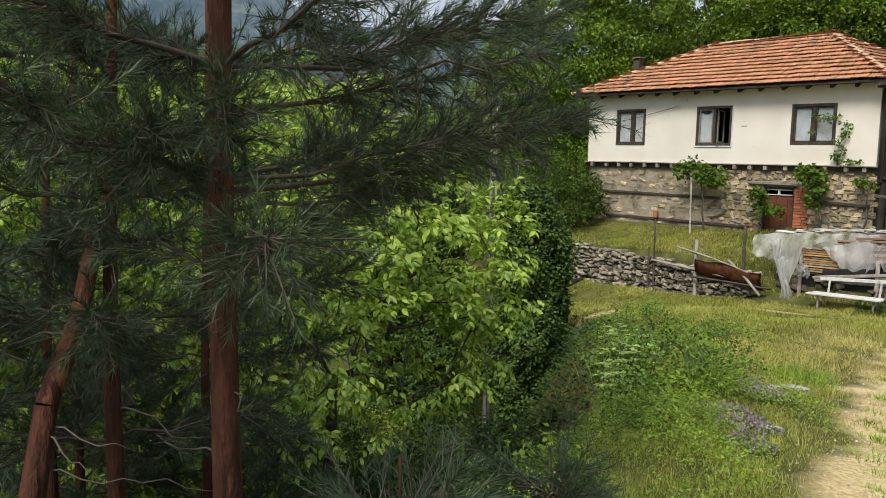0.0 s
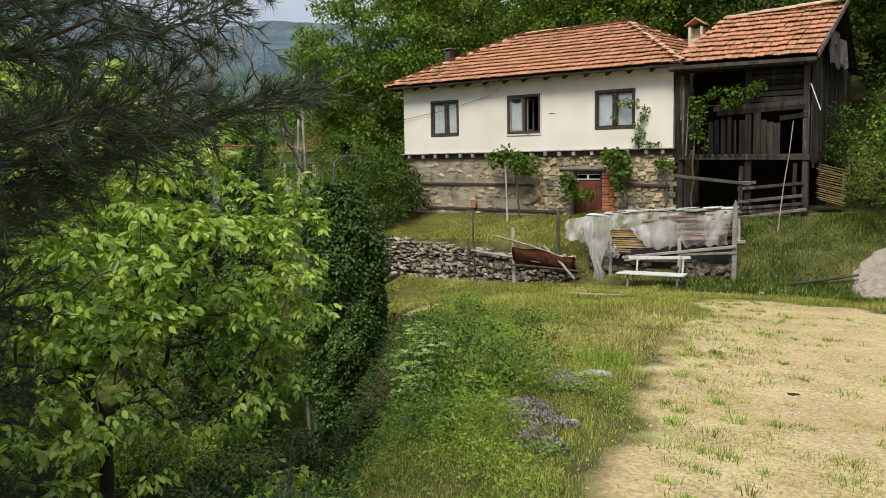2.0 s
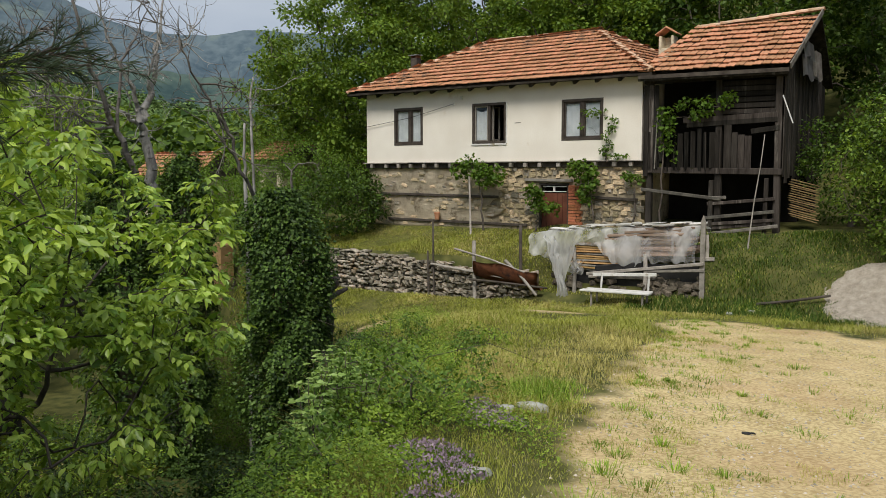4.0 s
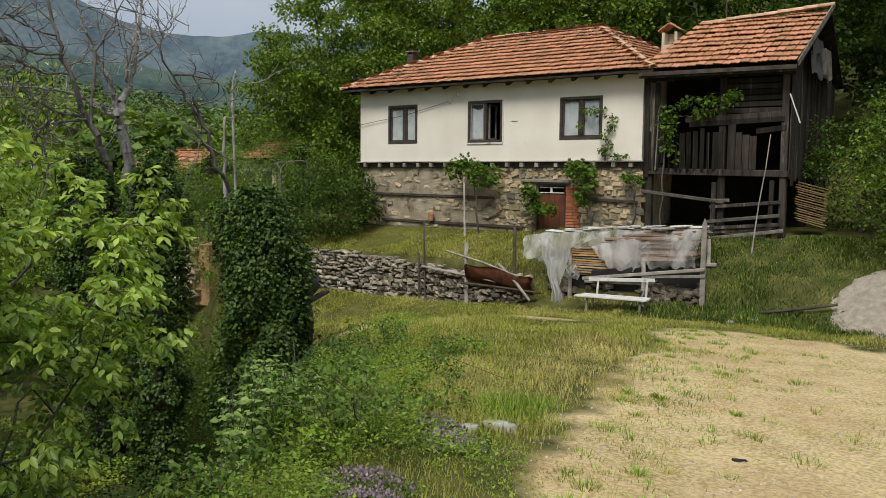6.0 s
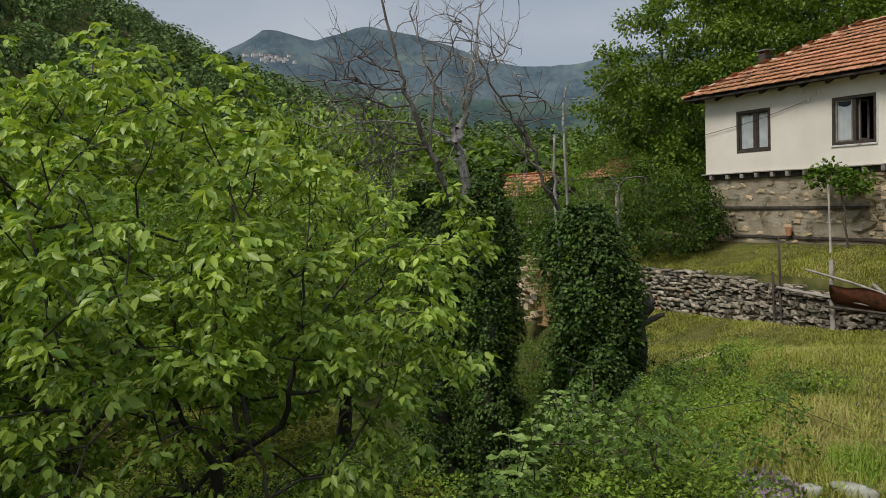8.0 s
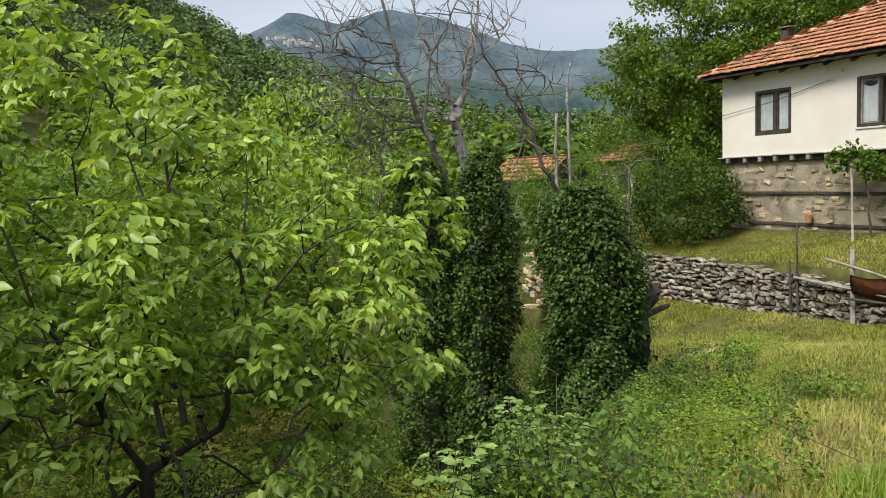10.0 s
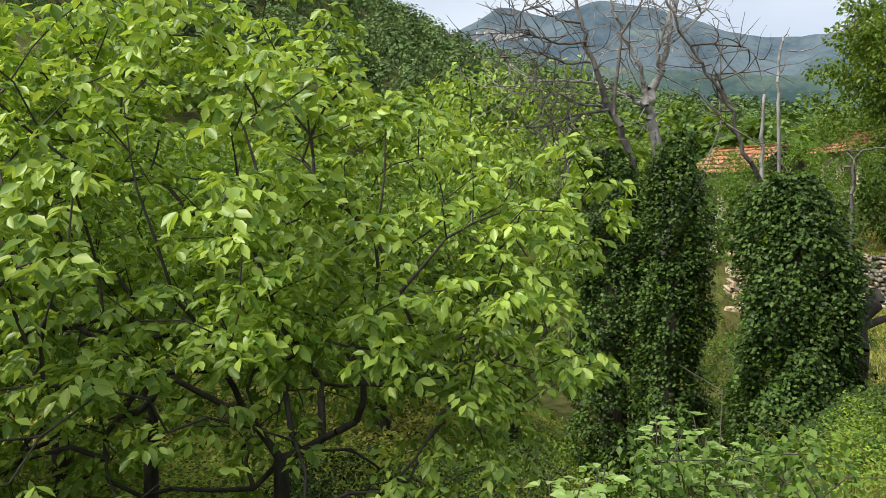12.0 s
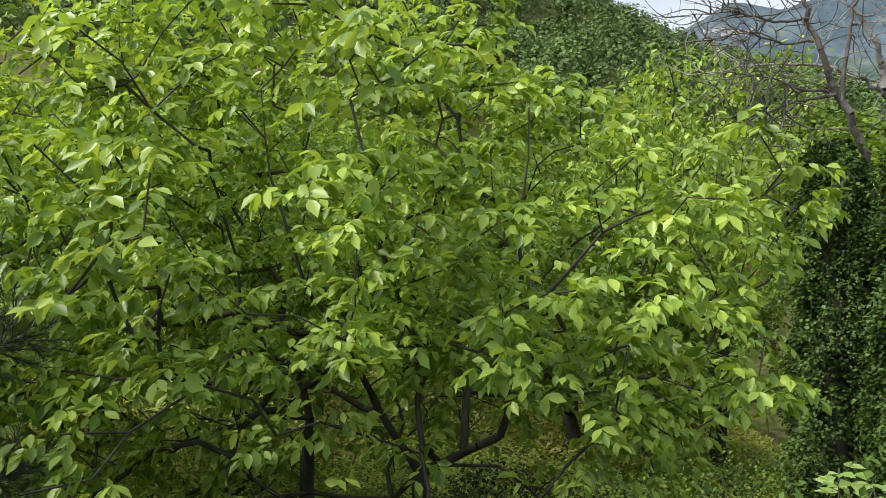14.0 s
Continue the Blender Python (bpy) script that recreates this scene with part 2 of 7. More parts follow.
M_RUST = surface("rusty_sheet", (0.09, 0.035, 0.02), (0.22, 0.085, 0.04), 6, 0.8, 40, 0.25, c3=(0.05, 0.03, 0.025), spots=0.2)
M_CURTAIN = surface("curtain_cloth", (0.46, 0.48, 0.51), (0.62, 0.64, 0.66), 5, 0.9, 40, 0.0)
# near black: indoor darkness put into the colour; the wire uses it too
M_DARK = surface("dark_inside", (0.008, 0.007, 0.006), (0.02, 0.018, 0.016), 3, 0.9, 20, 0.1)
M_BARK = surface("grey_brown_bark", (0.05, 0.04, 0.032), (0.14, 0.12, 0.10), 9, 0.9, 60, 0.4, stretch=(1, 1, 0.3))
M_WALNUT_BARK = surface("walnut_bark", (0.035, 0.03, 0.026), (0.10, 0.088, 0.075), 9, 0.9, 60, 0.4, stretch=(1, 1, 0.3))
M_DEAD = surface("bare_dead_wood", (0.13, 0.125, 0.115), (0.42, 0.405, 0.385), 7, 0.9, 60, 0.4, stretch=(1, 1, 0.25), c3=(0.06, 0.05, 0.045), spots=0.15)
M_DARK_DEAD = surface("brown_dead_wood", (0.06, 0.052, 0.046), (0.22, 0.20, 0.185), 7, 0.9, 60, 0.4, stretch=(1, 1, 0.25))
M_PINE_BARK = surface("red_pine_bark", (0.035, 0.017, 0.012), (0.115, 0.046, 0.027), 11, 0.95, 34, 0.6, stretch=(1, 1, 0.28), c3=(0.20, 0.085, 0.045), spots=0.12, dist=0.05)
M_GRAVEL = surface("pale_gravel", (0.25, 0.215, 0.17), (0.42, 0.375, 0.31), 8, 0.95, 50, 0.6, dist=0.05)
M_ROCK = surface("pale_rock", (0.25, 0.25, 0.215), (0.46, 0.46, 0.41), 6, 0.9, 50, 0.35, c3=(0.2, 0.22, 0.14), spots=0.15)
M_ALU = surface("tin_cap", (0.30, 0.30, 0.31), (0.5, 0.5, 0.52), 6, 0.45, 40, 0.1, metal=0.7)

L_WALNUT = foliage("walnut_leaf", (0.115, 0.22, 0.029), (0.45, 0.59, 0.108), 0.36, 0.38, gloss=0.42)
L_OAK = foliage("tree_leaf", (0.065, 0.130, 0.016), (0.20, 0.29, 0.042), 0.32)
L_DARK = foliage("forest_leaf", (0.024, 0.055, 0.009), (0.105, 0.175, 0.028), 0.35)
L_IVY = foliage("ivy_leaf", (0.014, 0.036, 0.009), (0.112, 0.19, 0.036), 0.2, 0.5)
L_PINE = foliage("pine_needle", (0.020, 0.040, 0.021), (0.080, 0.112, 0.060), 0.15, 0.45)
L_BUSH = foliage("bush_leaf", (0.085, 0.165, 0.020), (0.17, 0.27, 0.045), 0.4)
L_BRAMBLE = foliage("bramble_leaf", (0.045, 0.10, 0.014), (0.17, 0.27, 0.05), 0.3)
L_VINE = foliage("vine_leaf", (0.06, 0.125, 0.015), (0.13, 0.22, 0.03), 0.4)
L_GRASS = foliage("grass_blade", (0.22, 0.255, 0.038), (0.40, 0.415, 0.092), 0.35, 0.6, c3=(0.52, 0.45, 0.21))
L_HERB = foliage("herb_leaf", (0.115, 0.21, 0.024), (0.33, 0.45, 0.068), 0.35)
# the gully's deep shade is put into this darker leaf colour
L_SHADE = foliage("shade_toned_leaf", (0.016, 0.036, 0.008), (0.052, 0.090, 0.018), 0.2, 0.6)
L_WEED = foliage("weed_leaf", (0.045, 0.10, 0.013), (0.185, 0.285, 0.04), 0.3)
L_SHOOT = foliage("young_bramble_leaf", (0.22, 0.34, 0.08), (0.42, 0.55, 0.20), 0.4, 0.5)
L_FLOWER = foliage("mauve_flower", (0.24, 0.17, 0.22), (0.50, 0.38, 0.47), 0.3, 0.7)

# ---- the lie of the land ----
def smooth(a):
    a = np.clip(a, 0, 1)
    return a * a * (3 - 2 * a)


def bumps(x, y, s, k=0):
    return (np.sin(x * s + 1.3 * k) * np.cos(y * s * 1.27 + k) + np.sin((x + y) * s * 0.63 + 2.1 * k) * 0.7 + np.cos((x * 0.8 - y) * s * 1.9 + k) * 0.4) / 2.1


def vnoise(x, y, s, k=0):
    """Cloudy noise from 0 to 1 over the plan, s cells a metre."""
    out, amp, tot = 0.0, 1.0, 0.0
    for o in range(4):
        u, v = np.asarray(x) * s * 2 ** o + 17.3 * k + 5.1 * o, np.asarray(y) * s * 2 ** o - 9.1 * k
        i, j = np.floor(u), np.floor(v)
        fu, fv = u - i, v - j
        fu, fv = fu * fu * (3 - 2 * fu), fv * fv * (3 - 2 * fv)

        def cell(a, b):
            q = np.sin(a * 127.1 + b * 311.7) * 43758.5453
            return q - np.floor(q)
        out = out + amp * ((cell(i, j) * (1 - fu) + cell(i + 1, j) * fu) * (1 - fv) + (cell(i, j + 1) * (1 - fu) + cell(i + 1, j + 1) * fu) * fv)
        tot += amp
        amp *= 0.55
    return out / tot


def bank_edge(y):
    """x of the brow where the yard falls off to the gully."""
    return np.interp(y, [-30, 0, 4, 8, 12, 15, 17.5, 20, 23], [-2.2, -2.4, -3.4, -4.7, -6.8, -9.2, -13.4, -20, -26])


def brow(y):
    """How far beyond the bank's edge the steep fall begins."""
    return np.interp(y, [-5, 3, 5, 6.7, 7.5, 8.4, 9.4, 11.5, 12.5, 15, 18], [0.2, 0.3, 0.4, 0.8, 1.1, 1.3, 1.7, 2.4, 2.6, 1.8, 1.0])


def ground_z(x, y):
    x, y = np.asarray(x, dtype=float), np.asarray(y, dtype=float)
    z = np.interp(y, [-300, -60, -10, 0, 10, 20, 24], [12, 4.5, 1.10, 0.10, -0.93, -1.5, -1.55])
    z = z - 0.15 * np.clip(-9 - x, 0, 9) * smooth((y - 12) / 4) * (1 - 0.9 * smooth((y - 18) / 2.8))
    z = z - 0.05 * np.clip(-5 - x, 0, 5) * smooth((y - 17.5) / 2.5)
    # the gully
    d = bank_edge(y) - x
    z = z - (0.16 * np.clip(d, 0, brow(y)) + 3.3 * smooth((d - brow(y) + 0.3) / 2.9)) * (1 - smooth((-x - 45) / 40))
    # the terrace of the house, and the slope before the barn
    terrace = np.interp(y, [20, 21.15, 23.7, 31], [-0.8, -0.74, -0.06, 0.15])
    slope = -0.05 * np.clip(-5 - x, 0, 5) * (1 - smooth((y - 20.5) / 2.5)) + np.interp(y, [20.2, 21.0, 21.5, 22.2, 23.7, 31], [-1.53, -1.45, -1.28, -0.65, 0.12, 0.6])
    west = smooth((-11.0 - x) / 1.2) * smooth((x + 27) / 4)
    step = (y > 21.2).astype(float)
    east = smooth((y - 20.2) / 0.8)
    up = west * (step * terrace + (1 - step) * z) + (1 - west) * (east * slope + (1 - east) * z)
    z = np.where(x > -27, up, z)
    # wooded hill behind
    z = z + 0.48 * np.clip(y - 31, 0, 170) * smooth((x + 60) / 45)
    # wooded hill across the gully
    z = z + 104 * np.exp(-0.5 * (((x + 270) / 80) ** 2 + ((y + 52) / 92) ** 2)) * smooth((-x - 45) / 70)
    z = z + 7 * np.exp(-0.5 * (((x + 150) / 50) ** 2 + ((y - 140) / 50) ** 2)) * smooth((-x - 45) / 40)
    z = z + 0.03 * bumps(x, y, 1.1) + 0.012 * bumps(x, y, 4.3, 2) + 0.5 * bumps(x, y, 0.05, 3) * smooth((np.hypot(x + 8, y - 12) - 30) / 60)
    return z


def yard_left(y):
    """x where the trodden yard begins."""
    return np.interp(y, [-5, 3, 6, 10.5, 14, 18.7], [-1.2, -1.5, -2.7, -4.1, -5.0, -6.2])


def bare_earth(x, y, tufts=0.5):
    """How bare the ground is, 0 grass to 1 trodden earth."""
    left = yard_left(y)
    x0_, y0_ = x, y
    x, y = x + 0.9 * (vnoise(x, y, 0.7, 21) - 0.5), y + 2.4 * (vnoise(x, y, 0.6, 22) - 0.5)
    yard = smooth((x - left) / 1.7 + 0.5) * smooth((20.1 - y) / 2.4)
    x, y = x0_, y0_
    far = smooth((y - 20.6) / 0.6)
    way = np.interp(x, [-15, -12.8, -11.3, -8.5, -5.5], [15.0, 16.4, 17.4, 18.15, 18.5])
    track = np.exp(-((y - way + 0.7 * (vnoise(x, y, 0.8, 14) - 0.5)) / 0.75) ** 2) * smooth((-6.5 - x) / 2.5) * smooth((x + 13.6) / 1.0) * (0.35 + 0.75 * vnoise(x, y, 0.9, 4))
    n = vnoise(x, y, 1.3, 5)
    tuft = smooth((vnoise(x, y, 1.5, 8) - 0.49) / 0.10) * smooth((left + 3.6 - x) / 2.2 + 0.16)
    yard = yard * (1 - tufts * tuft)
    return np.clip(np.maximum(yard * (0.72 + 0.28 * n), track) * (1 - far), 0, 1)


def spread(a, b, step, far, growth=1.22):
    mid = list(np.arange(a, b + step / 2, step))
    out, s, v = [], step, b
    while v < far:
        s *= growth
        v += s
        out.append(v)
    back, s, v = [], step, a
    while v > -far:
        s *= growth
        v -= s
        back.append(v)
    return np.array(back[::-1] + mid + out)


gx, gy = spread(-24, 3, 0.18, 2600), spread(-3, 26, 0.18, 2600)
GX, GY = np.meshgrid(gx, gy)
GZ = ground_z(GX, GY)
idx = np.arange(GX.size).reshape(GX.shape)
GF = np.stack([idx[:-1, :-1], idx[:-1, 1:], idx[1:, 1:], idx[1:, :-1]], axis=-1).reshape(-1, 4)

M_GROUND = bpy.data.materials.new("ground")
nd, lk, bs = links(M_GROUND)
tcn = nd.new("ShaderNodeTexCoord")
at = nd.new("ShaderNodeAttribute")
at.attribute_name = "bare"


def ramp_noise(scale, detail, c1, c2, lo=0.3, hi=0.7):
    n = nd.new("ShaderNodeTexNoise")
    n.inputs["Scale"].default_value, n.inputs["Detail"].default_value = scale, detail
    lk.new(tcn.outputs["Object"], n.inputs["Vector"])
    r = nd.new("ShaderNodeValToRGB")
    r.color_ramp.elements[0].position, r.color_ramp.elements[0].color = lo, (*c1, 1)
    r.color_ramp.elements[1].position, r.color_ramp.elements[1].color = hi, (*c2, 1)
    lk.new(n.outputs["Fac"], r.inputs["Fac"])
    return n, r


def mix_rgb(f, a, b):
    mx = nd.new("ShaderNodeMix")
    mx.data_type = "RGBA"
    lk.new(f, mx.inputs[0])
    lk.new(a, mx.inputs[6])
    lk.new(b, mx.inputs[7])
    return mx.outputs[2]


n_a, earth_a = ramp_noise(1.7, 10, (0.40, 0.295, 0.135), (0.60, 0.475, 0.245), 0.34, 0.64)
n_b, earth_b = ramp_noise(24, 12, (0.24, 0.17, 0.08), (0.66, 0.55, 0.31), 0.40, 0.58)
n_c, grass_a = ramp_noise(2.4, 6, (0.035, 0.045, 0.012), (0.13, 0.125, 0.04))
n_d, patch = ramp_noise(1.6, 7, (0, 0, 0), (1, 1, 1), 0.42, 0.62)
half = nd.new("ShaderNodeValue")
half.outputs[0].default_value = 0.45
earth = mix_rgb(half.outputs[0], earth_a.outputs[0], earth_b.outputs[0])
n_e, red_mask = ramp_noise(0.42, 7, (0, 0, 0), (0.5, 0.5, 0.5), 0.50, 0.70)
n_f, red_earth = ramp_noise(9, 8, (0.30, 0.17, 0.08), (0.52, 0.35, 0.20), 0.35, 0.65)
earth = mix_rgb(red_mask.outputs[0], earth, red_earth.outputs[0])
# frayed border between grass and earth
fr = nd.new("ShaderNodeMath")
fr.operation = "MULTIPLY_ADD"
fr.inputs[1].default_value = 0.55
lk.new(n_d.outputs["Fac"], fr.inputs[0])
lk.new(at.outputs["Fac"], fr.inputs[2])
fm = nd.new("ShaderNodeMapRange")
fm.inputs["From Min"].default_value, fm.inputs["From Max"].default_value = 0.62, 0.86
lk.new(fr.outputs[0], fm.inputs["Value"])
lk.new(mix_rgb(fm.outputs[0], grass_a.outputs[0], earth), bs.inputs["Base Color"])
bs.inputs["Roughness"].default_value = 0.95
bs.inputs["Specular IOR Level"].default_value = 0.15
bpn = nd.new("ShaderNodeBump")
bpn.inputs["Strength"].default_value, bpn.inputs["Distance"].default_value = 0.4, 0.02
lk.new(n_b.outputs["Fac"], bpn.inputs["Height"])
lk.new(bpn.outputs[0], bs.inputs["Normal"])

ground = np_mesh("ground", np.stack([GX, GY, GZ], -1).reshape(-1, 3), GF, M_GROUND, smooth=True)
ground.data.attributes.new("bare", "FLOAT", "POINT").data.foreach_set("value", bare_earth(GX, GY, 0.12).ravel().astype(np.float32))
tagged(ground, "sloping village yard of grass and sandy earth", "ground", kind="structure")

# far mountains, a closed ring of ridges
# distance haze is painted into these base colours: bluish mountain, blue-green spur
M_MOUNTAIN = surface("haze_tinted_mountain", (0.050, 0.080, 0.105), (0.112, 0.150, 0.172), 0.010, 0.95, 0.07, 0.0, c3=(0.15, 0.19, 0.17), spots=0.14, contrast=0.16)
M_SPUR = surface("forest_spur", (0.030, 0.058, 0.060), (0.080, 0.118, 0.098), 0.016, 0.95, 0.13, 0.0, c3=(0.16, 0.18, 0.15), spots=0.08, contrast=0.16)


def ridge(name, dist, az, el, rough, k, material, label):
    a = np.radians(np.arange(0, 360, 0.35))
    e = np.interp(np.degrees(a), az, el) + rough * (bumps(a * 0, a * 57, 0.9, k) + 0.5 * bumps(a * 0, a * 57, 3.1, k + 1))
    rows = 14
    V = []
    for i in range(rows):
        f = i / (rows - 1)
        r = dist * (0.72 + 0.28 * f)
        top = 1.5 + dist * np.tan(np.radians(np.maximum(e, 0.3)))
        z = -40 + (top + 40) * f ** 1.15 + (dist * 0.012) * (bumps(a * 0 + r * 0.01, a * 57, 0.8, k + 2) + 0.6 * bumps(a * 0 + r * 0.02, a * 57, 2.3, k + 4)) * np.sin(np.pi * f)
        V.append(np.stack([r * np.cos(a), r * np.sin(a), z], -1))
    V = np.array(V)
    n = len(a)
    i0 = np.arange(rows - 1)[:, None] * n + np.arange(n)[None]
    i1 = np.arange(rows - 1)[:, None] * n + (np.arange(n)[None] + 1) % n
    F = np.stack([i0, i1, i1 + n, i0 + n], -1).reshape(-1, 4)
    ob = np_mesh(name, V.reshape(-1, 3), F, material, smooth=True)
    return tagged(ob, label, "mountain", kind="structure")


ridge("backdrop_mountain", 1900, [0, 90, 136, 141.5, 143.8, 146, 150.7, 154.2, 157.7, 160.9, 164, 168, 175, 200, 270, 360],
      [5, 6, 9.6, 9.0, 9.1, 9.8, 11.6, 12.1, 11.3, 12.1, 10.3, 9.5, 9, 7, 5, 5], 0.12, 1, M_MOUNTAIN, "wooded mountain across the valley, blue haze put into its colour")
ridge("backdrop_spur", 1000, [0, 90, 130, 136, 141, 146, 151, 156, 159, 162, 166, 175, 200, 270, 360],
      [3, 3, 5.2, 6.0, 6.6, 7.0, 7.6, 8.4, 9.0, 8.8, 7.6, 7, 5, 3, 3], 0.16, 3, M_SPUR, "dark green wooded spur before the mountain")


# ---- trees ----
def grow(base, fork, targets, trunk_r, tip_r=0.006, lift=0.12, step=0.35, bend=0.05, power=0.46, guides=()):
    """A branching skeleton: every target is joined to the nearest wood; guides are main limbs, as a foot radius and bends. Returns nodes, parents, radii."""
    base, fork = np.array(base, float), np.array(fork, float)
    n = 6
    pos = [base + (fork - base) * i / (n - 1) + (rng.normal(0, bend, 3) if 0 < i < n - 1 else 0) for i in range(n)]
    par = [-1] + list(range(n - 1))
    order = np.argsort(np.linalg.norm(targets - fork, axis=1))
    first = n - 1
    stout = {}
    for r0, bends in guides:
        q = np.array(bends, float)
        last = first + int(np.argmin(np.linalg.norm(np.array(pos[first:]) - q[0], axis=1)))
        pts = np.concatenate([np.array(pos[last])[None], q])
        for i in range(1, len(pts)):
            for f in (0.5, 1.0):
                pos.append(pts[i - 1] + (pts[i] - pts[i - 1]) * f + rng.normal(0, 0.018, 3))
                par.append(last)
                last = len(pos) - 1
                stout[last] = r0 * (1 - 0.88 * (i - 1 + f) / (len(pts) - 1))
    for T in targets[order]:
        Q = np.array(pos[first:])
        dv = T - Q
        dist = np.linalg.norm(dv, axis=1)
        back = np.linalg.norm(Q - fork, axis=1)
        k = int(np.argmin(dist + 0.25 * back + 0.6 * np.maximum(0, -dv[:, 2])))
        A = Q[k]
        L = dist[k]
        m = max(1, int(round(L / step)))
        last = first + k
        for i in range(1, m + 1):
            f = i / m
            p = A + (T - A) * f
            p[2] += lift * L * math.sin(math.pi * f)
            if i < m:
                p = p + rng.normal(0, bend, 3)
            pos.append(p)
            par.append(last)
            last = len(pos) - 1
    pos, par = np.array(pos), np.array(par)
    load = np.zeros(len(pos))
    kids = np.bincount(par[par >= 0], minlength=len(pos))
    load[kids == 0] = 1
    for i in range(len(pos) - 1, 0, -1):
        load[par[i]] += load[i]
    rad = tip_r * load ** power
    rad = np.minimum(rad, trunk_r)
    for i, r in stout.items():
        rad[i] = r
    rad[:first] = np.linspace(trunk_r * 1.35, trunk_r, first)
    return pos, par, rad, first


def wood_parts(tree, pos, par, rad, first, material, sides=6):
    """The trunk and, limb by limb, the branches as parts of the tree."""
    limb = np.full(len(pos), -1)
    roots = []
    for i in range(first + 1, len(pos)):
        if par[i] <= first:
            limb[i] = len(roots)
            roots.append(i)
        else:
            limb[i] = limb[par[i]]
    V, F = tube_arrays(pos[:first], pos[1:first + 1], rad[:first], rad[1:first + 1], 10)
    np_mesh("trunk", V, F, material, tree, smooth=True)
    for r in range(len(roots)):
        ii = np.where(limb == r)[0]
        V, F = tube_arrays(pos[par[ii]], pos[ii], np.minimum(rad[par[ii]], rad[ii] * 1.35), rad[ii], sides)
        np_mesh("limb", V, F, material, tree, smooth=True)


def in_envelope(parts, n, shell=0.55):
    """Random points in a union of ellipsoids, more of them towards the outside."""
    out = []
    w = np.array([r[0] * r[1] * r[2] for _, r in parts])
    for i in rng.choice(len(parts), n, p=w / w.sum()):
        c, r = parts[i]
        d = unit(rng.normal(0, 1, 3))
        out.append(np.array(c) + d * np.array(r) * (shell + (1 - shell) * rng.random()) ** 0.7)
    return np.array(out)


def leaf_cloud(centres, per, radius, size, TV=SMALL_V, TF=SMALL_F, droop=0.3, flat=0.7):
    """Leaves round the given twig ends."""
    n = len(centres) * per
    C = np.repeat(centres, per, axis=0)
    off = unit(rng.normal(0, 1, (n, 3))) * (rng.random((n, 1)) ** 0.5) * radius
    off[:, 2] *= flat
    D = off / radius * 0.8 + rng.normal(0, 0.5, (n, 3))
    D[:, 2] -= droop
    N = rng.normal(0, 0.45, (n, 3)) + np.array([0, 0, 1.0])
    S = size * rng.uniform(0.65, 1.25, n)
    return scatter(TV, TF, C + off, D, N, S)


def broadleaf(name, label, base, fork, env, n, trunk_r, leaf_mat, bark, per=60, radius=0.5, size=0.16, group="", shell=0.55, tip_r=0.008, TV=SMALL_V, TF=SMALL_F, droop=0.3, sides=5):
    base = (base[0], base[1], float(ground_z(base[0], base[1])) - 0.05 if base[2] is None else base[2])
    tree = thing(name, base, label, "tree", group)
    T = in_envelope(env, n, shell)
    pos, par, rad, first = grow(base, fork, T, trunk_r, tip_r)
    wood_parts(tree, pos, par, rad, first, bark, sides)
    V, F = leaf_cloud(T, per, radius, size, TV, TF, droop)
    np_mesh("crown", V, F, leaf_mat, tree)
    return tree


